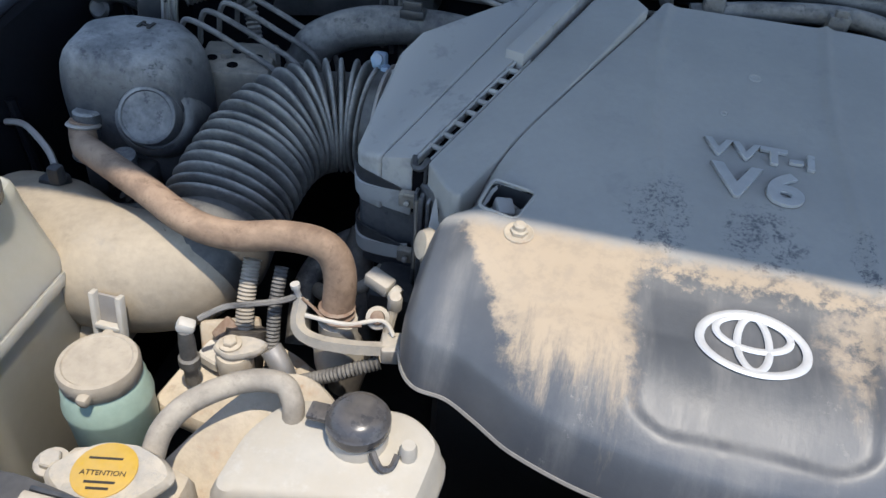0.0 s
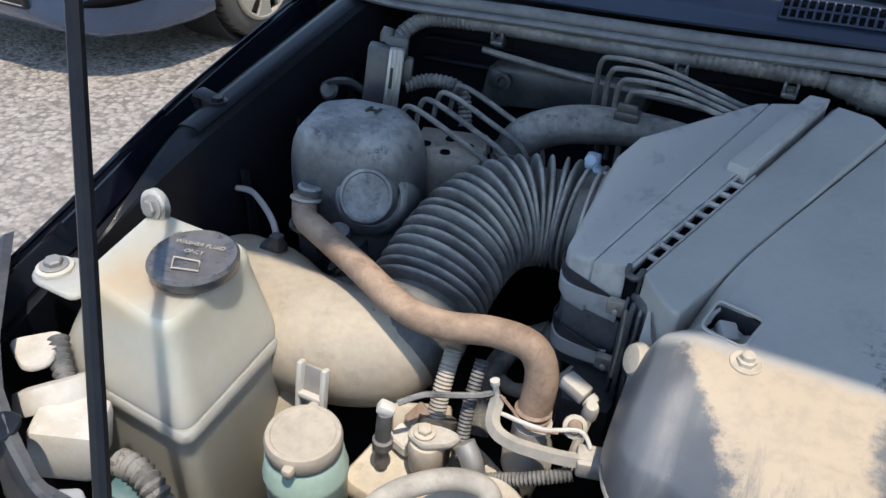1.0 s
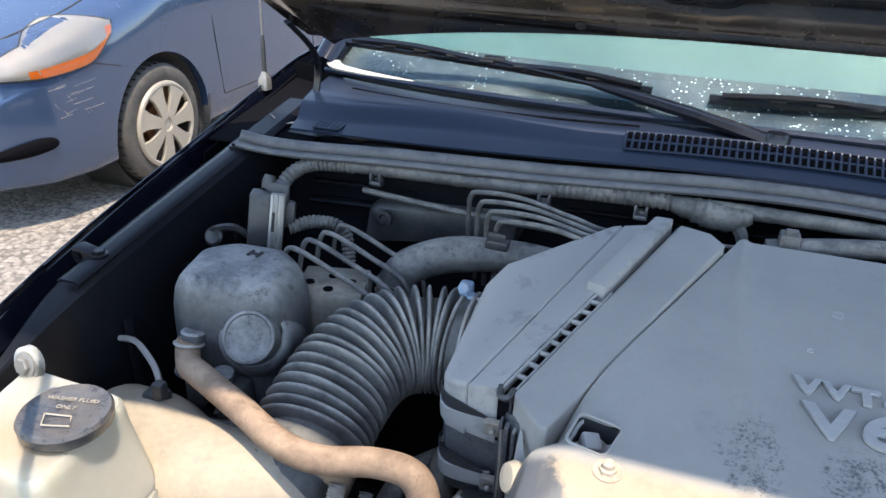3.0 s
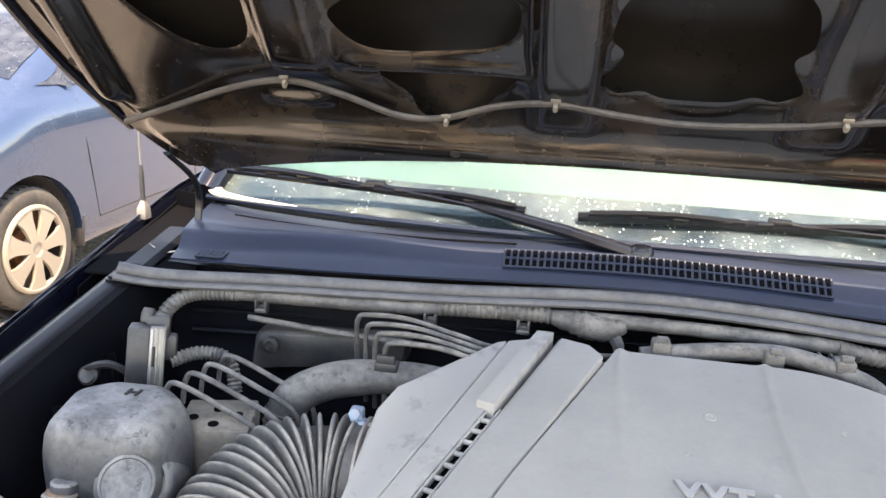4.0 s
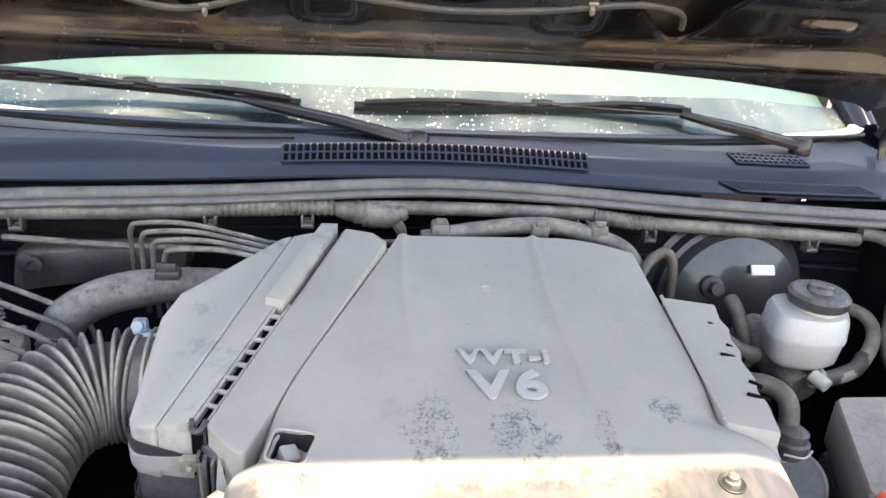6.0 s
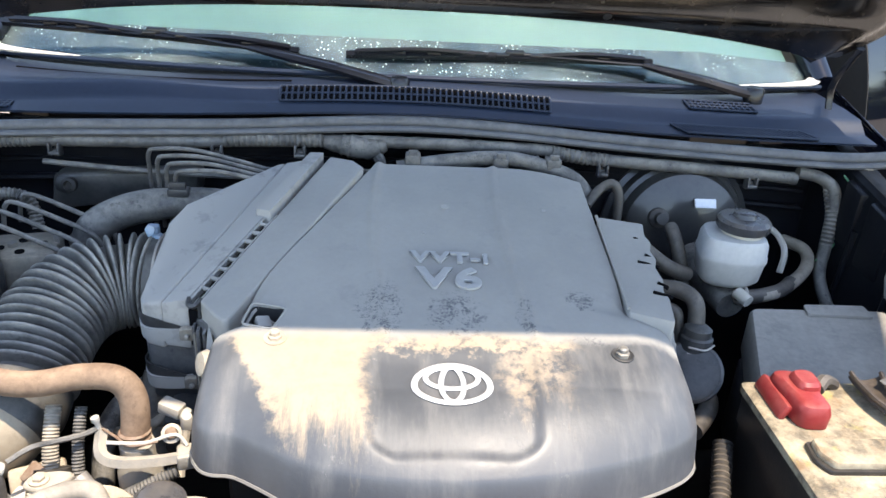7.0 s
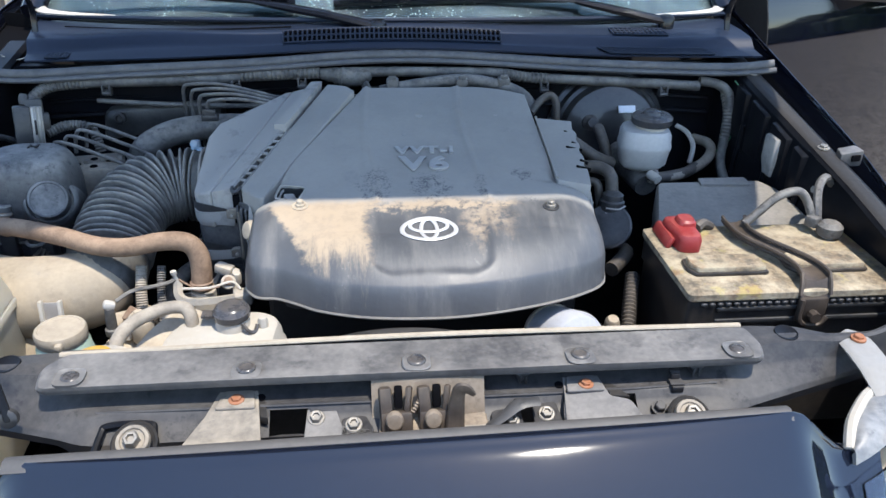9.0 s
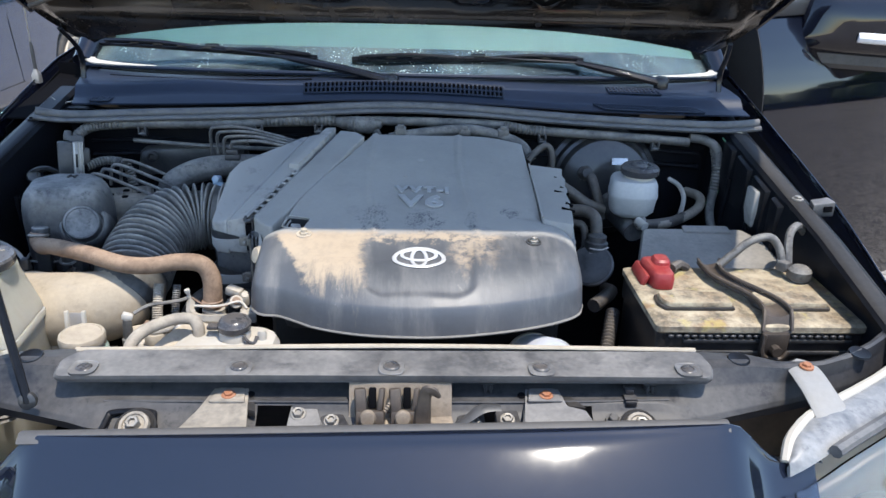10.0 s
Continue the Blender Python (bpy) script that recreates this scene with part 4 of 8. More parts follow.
            for h, (a, b, c, e) in zip(holes, boxes):
                if a < x < b and c < s < e:
                    d, q = nearest((x, s), h)
                    if d < 0.006:
                        v.co = hood_point(q[0], q[1], relief(q[0], q[1]) - 0.0012)
    part("inner_frame", bm, hood_mat, t, "pressed steel inner frame with cut-outs", smooth=60)
    part("cross_member", box(hood_point(0.01, 0.285, -0.03), (0.20, 0.016, 0.03), 0.004, (40, 0, 0)), hood_mat, t)
    # washer hose looping along the frame, held by clips
    hs = [(-0.630, 0.022), (-0.56, 0.055), (-0.48, 0.086), (-0.413, 0.103), (-0.36, 0.086), (-0.30, 0.058), (-0.25, 0.058), (-0.19, 0.085), (-0.133, 0.103), (-0.08, 0.088), (-0.02, 0.072), (0.03, 0.072), (0.09, 0.088), (0.134, 0.100), (0.19, 0.098), (0.235, 0.085), (0.246, 0.062)]
    
    def lie(x, s):
        return sum(relief(x + 0.012 * k, s) for k in range(-4, 5)) / 9 + 0.009
    h = part("washer_hose", tube([hood_point(x, s, lie(x, s)) for x, s in hs], 0.0036, 8), hose_black, t, "thin grey washer hose")
    for x, s in ((-0.413, 0.103), (-0.133, 0.103), (0.134, 0.100), (-0.247, 0.057)):
        part("hose_clip", join(box(hood_point(x, s, lie(x, s) + 0.002), (0.005, 0.014, 0.008), 0.002, (40, 0, 0)), box(hood_point(x, s + 0.007, lie(x, s) + 0.003), (0.010, 0.003, 0.004), 0.001, (40, 0, 0))), bracket_mat, h)
    for s in (-1, 1):
        part("hinge", tube([hood_point(s * 0.600, -0.03, 0.01), (s * 0.612 + XC, 0.775, 1.20), (XC + s * 0.616, 0.800, 1.166), (XC + s * 0.618, 0.790, 1.115)], 0.0052, 8, flat=0.5), wiper_mat, t, "black steel hinge arm")
        part("side_lip", tube([hood_point(s * (half(q) - 0.004), q, -0.004) for q in (0.0, 0.1, 0.25, 0.45, 0.7, 0.95)], 0.007, 8), body_paint, t)
        for q in (0.10, 0.24):
            part("plug", lathe([(0.006, 0), (0.005, 0.002), (0.002, 0.001)], hood_point(s * (half(q) - 0.020), q, relief(s * (half(q) - 0.020), q)), (0, -math.sin(HOOD_A), -math.cos(HOOD_A)), 12), bay_dark, t)
    for x in (-0.24, -0.02, 0.24):
        part("rim_hole", lathe([(0.006, 0), (0.005, 0.001), (0.002, 0.0005)], hood_point(x, rim(x) + 0.012, relief(x, rim(x) + 0.012)), (0, -math.sin(HOOD_A), -math.cos(HOOD_A)), 12), bay_dark, t)


def prop_rod():
    t = thing("hood_prop", (-0.40, -0.01, 0.98), "thin black steel bonnet prop rod standing upright", "prop rod")
    part("rod", tube(PROP, 0.0045, 8), bay_paint, t)
    part("grommet", lathe([(0.009, -0.004), (0.009, 0.002), (0.006, 0.004)], PROP[0], (0, -1, 0.3)), black_plastic, t)


PROP = [(-0.372, -0.025, 0.972), (-0.377, -0.018, 0.988), (-0.431, 0.058, 1.12), (-0.54, 0.21, 1.385), (-0.648, 0.355, 1.64)]


def side_mirror():
    t = thing("side_mirror", (1.0, 1.15, 1.1), "black truck door mirror with a white indicator strip", "mirror")
    c = Vector((1.055, 1.14, 1.225))
    rings = []
    for y, k in ((-0.085, 0.30), (-0.080, 0.62), (-0.060, 0.86), (-0.03, 0.97), (0.0, 1.0), (0.03, 0.97), (0.04, 0.9)):
        rings.append([c + Vector((p.x, y, p.y)) for p in round_poly([(-0.178 * k, -0.055 * k), (0.17 * k, -0.075 * k), (0.17 * k, 0.095 * k), (-0.13 * k, 0.095 * k)], 0.05 * k, 6)])
    part("shell", loft(rings), body_paint, t)
    lens = [c + Vector((-0.020, -0.078, -0.012)), c + Vector((0.03, -0.082, -0.015)), c + Vector((0.09, -0.074, -0.017)), c + Vector((0.15, -0.045, -0.018))]
    part("indicator", tube(lens, 0.0140, 10, 6, flat=0.9), white_paint, t, "white indicator lens")
    part("lower_cover", loft([[c + Vector((p.x, y, p.y)) for p in round_poly([(-0.15, -0.082 + e), (0.15, -0.098 + e), (0.16, -0.062), (-0.16, -0.045)], 0.012, 4)] for y, e in ((-0.060, 0.012), (-0.05, 0.0), (0.03, 0.0))]), black_plastic, t)
    part("stalk", tube([c + Vector((-0.11, 0.0, -0.070)), c + Vector((-0.17, 0.01, -0.078)), c + Vector((-0.215, 0.03, -0.088))], [0.022, 0.024, 0.034], 10, flat=0.7), black_plastic, t)
    hinge, along, out = Vector((0.775, 1.025, 0.0)), Vector((0.870, 0.493, 0.0)), Vector((0.493, -0.870, 0.0))
    d = thing("door", (1.2, 1.3, 0.5), "glossy black front door standing open, mirroring sky and gravel", "door")
    prof = [(1.275, 0.0), (1.262, 0.010), (1.23, 0.028), (1.19, 0.046), (1.15, 0.060), (1.11, 0.071), (1.06, 0.080), (0.98, 0.086), (0.88, 0.088), (0.76, 0.083), (0.62, 0.070), (0.48, 0.045)]

    def skin(u, v):
        k = v * (len(prof) - 1)
        i = min(int(k), len(prof) - 2)
        q = Vector(prof[i]).lerp(Vector(prof[i + 1]), k - i)
        return hinge + along * (1.12 * u) + out * (q.y - 0.015 * (2 * u - 1) ** 2) + Vector((0, 0, q.x - 0.05 * u * (1 - v)))
    part("panel", sheet(30, 33, skin, 0.003), body_paint, d)
    part("inner_trim", sheet(12, 8, lambda u, v: hinge + along * (0.02 + 1.06 * u) - out * 0.06 + Vector((0, 0, 1.22 - 0.72 * v)), 0.02), bay_dark, d)
    part("front_edge", sheet(4, 12, lambda u, v: skin(0, v) + (-out * (0.08 + skin(0, v).dot(out) - hinge.dot(out))) * u, 0.003), bay_dark, d)
    part("sail", block([hinge + along * 0.00 + out * 0.01 + Vector((0, 0, 1.285)), hinge + along * 0.30 + out * 0.012 + Vector((0, 0, 1.280)), hinge + along * 0.30 - out * 0.02 + Vector((0, 0, 1.40)), hinge + along * 0.16 - out * 0.02 + Vector((0, 0, 1.40))], 1.255, 0.004), black_plastic, d)


def support():
    """Radiator support across the front."""
    t = thing("radiator_support", (0, 0, 0.9), "dusty black radiator support panel with round plastic fasteners", "radiator support")

    def top(x, y):
        return -0.004 * (x / 0.34) ** 2
    part("cover_strip", slab([(-0.350, -0.012), (-0.15, -0.015), (0.15, -0.015), (0.345, -0.012), (0.354, 0.014), (0.35, 0.042), (-0.34, 0.040), (-0.356, 0.02)], 0.990, 0.998, 0.008, 0.003, top), support_mat, t, "dusty black plastic cover strip")
    lip = [(-0.345, 0.043, 0.992), (0.0, 0.046, 0.997), (0.345, 0.047, 0.993)]
    part("rubber_lip", tube(lip, 0.0034, 8, flat=0.7), cap_beige, t, "pale dusty rear lip")
    part("rear_web", box((0.0, 0.049, 0.975), (0.69, 0.003, 0.034), 0.001), black_plastic, t)
    for x in (-0.322, -0.161, 0.0, 0.161, 0.322):
        p = part("fastener", lathe([(0.0092, 0), (0.0092, 0.0026), (0.0082, 0.0040), (0.0062, 0.0046), (0.0058, 0.0038), (0.002, 0.0040)], (x, 0.002, 0.996 - 0.004 * (x / 0.34) ** 2)), cap_black, t)
        part("boss", slab([(x - 0.014, -0.0125), (x + 0.014, -0.0125), (x + 0.014, 0.014), (x - 0.014, 0.014)], 0.996, 0.9980 - 0.004 * (x / 0.34) ** 2, 0.010, 0.001), support_mat, t)
    # pressed beam below, curving back to the wings
    prof = [(0.050, -0.012), (0.020, -0.014), (0.013, -0.019), (0.009, -0.026), (0.000, -0.0295), (-0.016, -0.032), (-0.024, -0.040), (-0.040, -0.050), (-0.042, -0.10)]
    wing = [(0.0, -0.014), (0.26, -0.012), (0.44, -0.014), (0.53, -0.022), (0.62, -0.029), (0.86, -0.040), (0.95, -0.044), (1.0, -0.049), (0.96, -0.060)]
    rear = ((0.28, 0.050), (0.36, 0.058), (0.41, 0.053), (0.44, 0.038), (0.49, 0.039), (0.53, 0.057), (0.57, 0.079), (0.61, 0.110), (0.66, 0.160), (0.70, 0.20))
    fore = ((0.28, -0.047), (0.33, -0.031), (0.39, -0.012), (0.456, 0.009), (0.53, 0.035), (0.60, 0.075), (0.66, 0.125), (0.70, 0.165))

    def along(line, x):
        for (a, p), (b, q) in zip(line, line[1:]):
            if x <= b:
                return p + (q - p) * (max(x, a) - a) / (b - a)
        return line[-1][1]

    def beam(u, v):
        x = -0.70 + 1.40 * u
        k = v * (len(prof) - 1)
        i = min(int(k), len(prof) - 2)
        q = k - i
        m = max(0.0, min(1.0, (abs(x) - 0.285) / 0.05))
        m = m * m * (3 - 2 * m)
        r0, f0 = along(rear, abs(x)), along(fore, abs(x))
        a, b = (Vector(prof[n]).lerp(Vector((r0 + (f0 - r0) * wing[n][0], wing[n][1])), m) for n in (i, i + 1))
        p = a.lerp(b, q)
        return Vector((x, p.x, 0.998 + p.y + 0.10 * max(0.0, abs(x) - 0.54)))
    bm = sheet(150, 40, beam)
    gaps = [f for f in bm.faces if any(a < f.calc_center_median().x < b for a, b in ((-0.142, -0.106), (0.098, 0.112), (0.186, 0.214))) and -0.039 < f.calc_center_median().y < -0.019]
    bmesh.ops.delete(bm, geom=gaps, context="FACES")
    bmesh.ops.recalc_face_normals(bm, faces=bm.faces[:])
    bmesh.ops.solidify(bm, geom=bm.faces[:], thickness=0.003)
    part("beam", bm, beam_mat, t, "dusty black pressed steel beam")
    part("crease", tube([(-0.30, -0.014, 0.9655), (-0.15, -0.0165, 0.9665), (0.15, -0.0165, 0.9665), (0.30, -0.012, 0.967)], 0.0022, 6, flat=0.6), beam_mat, t)
    # two grille brackets bolted to the beam
    def slope(x, y):
        return 0.9695 + (0.16 * (y + 0.024) if y < -0.024 else 0)
    for outline, pad, gusset, x, m, note in (
            ([(-0.188, 0.006), (-0.153, 0.006), (-0.148, -0.028), (-0.138, -0.100), (-0.232, -0.100), (-0.198, -0.034)],
             [(-0.184, 0.002), (-0.156, 0.002), (-0.152, -0.024), (-0.190, -0.024)],
             [(-0.152, 0.002), (-0.147, 0.0), (-0.140, -0.034), (-0.147, -0.032)], -0.171, bracket_mat, "pale dusty grille bracket"),
            ([(0.146, 0.006), (0.181, 0.006), (0.186, -0.028), (0.205, -0.034), (0.226, -0.100), (0.130, -0.100), (0.141, -0.028)],
             [(0.149, 0.002), (0.178, 0.002), (0.183, -0.022), (0.145, -0.022)],
             [(0.183, 0.004), (0.187, 0.002), (0.206, -0.028), (0.188, -0.026)], 0.166, support_mat, "dusty black grille bracket")):
        b = part("bracket", slab(outline, -0.003, 0.0, 0.004, 0.001, slope), m, t, note)
        part("pad", slab(pad, -0.001, 0.0016, 0.003, 0.0008, slope), m, b)
        part("gusset", slab(gusset, -0.010, -0.002, 0.0, 0.0005, slope), bay_dark, b)
        part("flange", slab([(outline[-1][0] - 0.001, -0.030), (outline[-1][0] + 0.001, -0.030), (outline[-2][0] + 0.001, -0.099), (outline[-2][0] - 0.001, -0.099)], -0.024, -0.003, 0.0, 0.0004, slope), m, b)
        bolt("bolt", (x, -0.012, 0.9710), 0.0050, rust, b, label="rusty bolt")
    for x, y, z in ((-0.258, -0.049, 0.9585), (0.258, -0.053, 0.9610)):
        b = part("buffer_mount", lathe([(0.020, -0.012), (0.021, -0.002), (0.019, 0.0), (0.015, -0.003)], (x, y, z), (0, -0.55, 1), 20), bay_dark, t)
        part("cup", lathe([(0.0150, -0.003), (0.0155, 0.002), (0.0145, 0.0045), (0.0115, 0.0050), (0.0105, 0.0035)], (x, y, z), (0, -0.55, 1), 20), bracket_mat, b, "dusty zinc cup washer")
        part("buffer", lathe([(0.0075, 0.003), (0.0075, 0.010), (0.0062, 0.0115), (0.0040, 0.0115), (0.0034, 0.0085)], (x, y, z), (0, -0.55, 1), 6), zinc, b, "bright steel bump-stop bolt")
    part("recess_rim", tube([(-0.294, -0.078, 0.944), (-0.291, -0.036, 0.956), (-0.285, -0.028, 0.960), (-0.250, -0.028, 0.9605), (-0.243, -0.036, 0.957), (-0.238, -0.078, 0.945)], 0.0036, 8), bay_paint, t, "glossy black rim round the bump stop")
    part("recess_floor", slab([(-0.292, -0.080), (-0.240, -0.080), (-0.245, -0.030), (-0.290, -0.030)], 0.9460, 0.9490, 0.006, 0.001, lambda a, c: 0.12 * (c + 0.030)), bay_dark, t)
    for pts, x, y, z, m in (
            ([(-0.105, -0.010), (-0.081, -0.010), (-0.072, -0.040), (-0.044, -0.046), (-0.042, -0.080), (-0.108, -0.080)], -0.096, -0.030, 0.9600, support_mat),
            ([(-0.072, -0.030), (-0.050, -0.028), (-0.042, -0.046), (-0.046, -0.060), (-0.074, -0.060)], -0.061, -0.040, 0.9600, beam_mat),
            ([(0.070, -0.030), (0.098, -0.026), (0.100, -0.075), (0.064, -0.075)], 0.087, -0.044, 0.9590, beam_mat),
            ([(0.110, -0.024), (0.134, -0.022), (0.138, -0.060), (0.108, -0.060)], 0.122, -0.038, 0.9585, beam_mat)):
        b = part("latch_plate", slab(pts, -0.004, 0.0, 0.004, 0.001, lambda a, c: 0.9600 + 0.16 * (c + 0.024)), m, t)
        zz = 0.9600 + 0.16 * (y + 0.024)
        part("bolt", join(lathe([(0.0082, -0.001), (0.0082, 0.0016), (0.0074, 0.0024)], (x, y, zz), (0, -0.4, 1), 18), lathe([(0.0060, 0.001), (0.0060, 0.0058), (0.0052, 0.0068), (0.0034, 0.0066), (0.0030, 0.0040)], (x, y, zz), (0, -0.4, 1), 6)), zinc, b, "dusty flanged bolt")
    part("bolt", join(lathe([(0.0080, -0.001), (0.0080, 0.002)], (0.235, -0.034, 0.9545), (0, -0.4, 1), 16), lathe([(0.0056, 0.001), (0.0056, 0.007), (0.0046, 0.008)], (0.235, -0.034, 0.9545), (0, -0.4, 1), 6)), beam_mat, t)
    for x in (0.104, 0.280):
        c = part("clip", box((x, 0.000, 0.976), (0.010, 0.010, 0.008), 0.0015), black_plastic, t)
        part("cap", join(box((x, -0.001, 0.9805), (0.014, 0.010, 0.0025), 0.001), box((x - 0.003, -0.006, 0.975), (0.0025, 0.003, 0.009), 0.0006), box((x + 0.003, -0.006, 0.975), (0.0025, 0.003, 0.009), 0.0006)), black_plastic, c)
    part("spring_clip", join(box((0.257, -0.004, 0.977), (0.011, 0.008, 0.003), 0.001), box((0.257, -0.009, 0.974), (0.009, 0.004, 0.007), 0.001), box((0.257, -0.014, 0.970), (0.014, 0.010, 0.0025), 0.001), box((0.257, -0.020, 0.966), (0.012, 0.003, 0.007), 0.001)), beam_mat, t, "folded sheet spring clip")
    for x, y, z in ((-0.149, -0.007, 0.9685), (0.140, -0.008, 0.9685)):
        part("hole", lathe([(0.0045, 0), (0.004, 0.0008), (0.001, 0.0004)], (x, y, z), (0, -0.2, 1), 12), hole_dark, t)
    for s in (-1, 1):
        for x, y in ((0.395, 0.040), (0.545, 0.055)):
            part("dimple", lathe([(0.013, 0), (0.012, 0.0016), (0.009, 0.0008)], (s * x, y, 0.985), (0, -0.1, 1), 18), bay_paint, t)
    # condenser core seen through the gap
    single("condenser", join(box((0, -0.055, 0.84), (0.62, 0.02, 0.16), 0.002), *[box((0, -0.067, 0.785 + 0.012 * k), (0.60, 0.004, 0.004), 0.001) for k in range(12)]), bay_dark, "dark finned condenser behind the grille", "condenser")
    # hood latch in the middle
    h = thing("hood_latch", (0, -0.04, 0.93), "greasy dusty hood latch with its release hook", "latch")
    part("base", slab([(-0.040, -0.080), (0.068, -0.080), (0.064, -0.012), (-0.036, -0.012)], 0.9535, 0.9575, 0.006, 0.0015, lambda x, y: 0.10 * (y + 0.012)), latch_mat, h)
    part("back_plate", sheet(16, 8, lambda u, v: Vector((-0.044 + 0.108 * u, -0.012 - 0.022 * v, 0.993 - 0.005 * (2 * u - 1) ** 2 - 0.044 * v)), 0.003), latch_mat, h, "tan dusty back plate")
    for x in (-0.022, 0.014):
        j = part("jaw", join(box((x - 0.009, -0.034, 0.975), (0.012, 0.010, 0.034), 0.003, (-24, 0, 8)), box((x + 0.001, -0.042, 0.960), (0.030, 0.010, 0.022), 0.003, (-24, 0, 0)), box((x + 0.012, -0.033, 0.978), (0.006, 0.008, 0.028), 0.002, (-24, 0, -14))), hold_mat, h, "dark greasy latch jaw")
        part("pivot", lathe([(0.0085, 0), (0.0085, 0.008), (0.0070, 0.0100), (0.003, 0.0105)], (x - 0.001, -0.042, 0.964), (0, -1, 0.45), 16), latch_mat, j)
        part("slot", box((x + 0.003, -0.0285, 0.979), (0.008, 0.006, 0.022), 0.002, (-24, 0, 0)), hole_dark, j)
    part("hook", tube([(0.031, -0.060, 0.945), (0.033, -0.050, 0.968), (0.035, -0.046, 0.992), (0.038, -0.046, 1.000), (0.044, -0.047, 0.999), (0.050, -0.048, 0.993)], [0.010, 0.0085, 0.0065, 0.0065, 0.0050, 0.0020], 8, flat=0.5), hold_mat, h)
    part("plate", box((0.052, -0.058, 0.955), (0.026, 0.018, 0.006), 0.001, (20, 0, 0)), bracket_mat, h)
    part("spring", corrugated([(-0.006, -0.040, 0.970), (0.000, -0.034, 0.978), (0.004, -0.032, 0.984)], 0.0026, 0.0010, 0.0030, 10), latch_mat, h, "coiled return spring")
    part("lever", tube([(0.056, -0.056, 0.956), (0.078, -0.048, 0.966), (0.095, -0.040, 0.974), (0.114, -0.038, 0.974)], [0.004, 0.006, 0.008, 0.006], 6, flat=0.4), black_plastic, h)


def grille_panel():
    t = thing("grille_panel", (0, -0.2, 0.8), "glossy black upper grille panel reflecting the sun", "grille")
    prof = [tuple(q) for q in spline([Vector(q) for q in ((-0.086, 0.977), (-0.093, 0.983), (-0.099, 0.9805), (-0.112, 0.9725), (-0.15, 0.9455), (-0.20, 0.907), (-0.26, 0.856), (-0.32, 0.79), (-0.35, 0.66))], 8)]

    def f(u, v):
        x = -0.43 + 0.86 * u
        e = max(0.0, min(1.0, (abs(x) - 0.335) / 0.05))
        dip = 0.034 * e * e * (3 - 2 * e)
        k = v * (len(prof) - 1)
        i = min(int(k), len(prof) - 2)
        a, b = prof[i], prof[i + 1]
        q = k - i
        crown = 1 - (x / 0.40) ** 2
        return Vector((x * (1 - 0.06 * v), a[0] * (1 - q) + b[0] * q + 0.03 * (x / 0.36) ** 4 * v - 0.4 * dip - 0.016 * crown * v, a[1] * (1 - q) + b[1] * q + 0.021 * x - dip))
    part("panel", sheet(80, 64, f, 0.003), panel_paint, t, smooth=60)
    part("rubber_edge", sheet(24, 8, lambda u, v: Vector((-0.350 + 0.682 * u, -0.080 - 0.018 * v, 0.9815 + 0.021 * (-0.350 + 0.682 * u) + 0.0055 * math.sin(math.pi * (0.15 + 0.85 * v)))), 0.003), rubber_edge_mat, t, "grey rubber edge strip")
    single("bumper", sheet(30, 10, lambda u, v: Vector((-0.85 + 1.7 * u, -0.38 + 0.25 * (2 * u - 1) ** 4 - 0.04 * math.sin(v * 3), 0.72 - 0.3 * v)), 0.01), body_paint, "glossy black front bumper", "bumper")


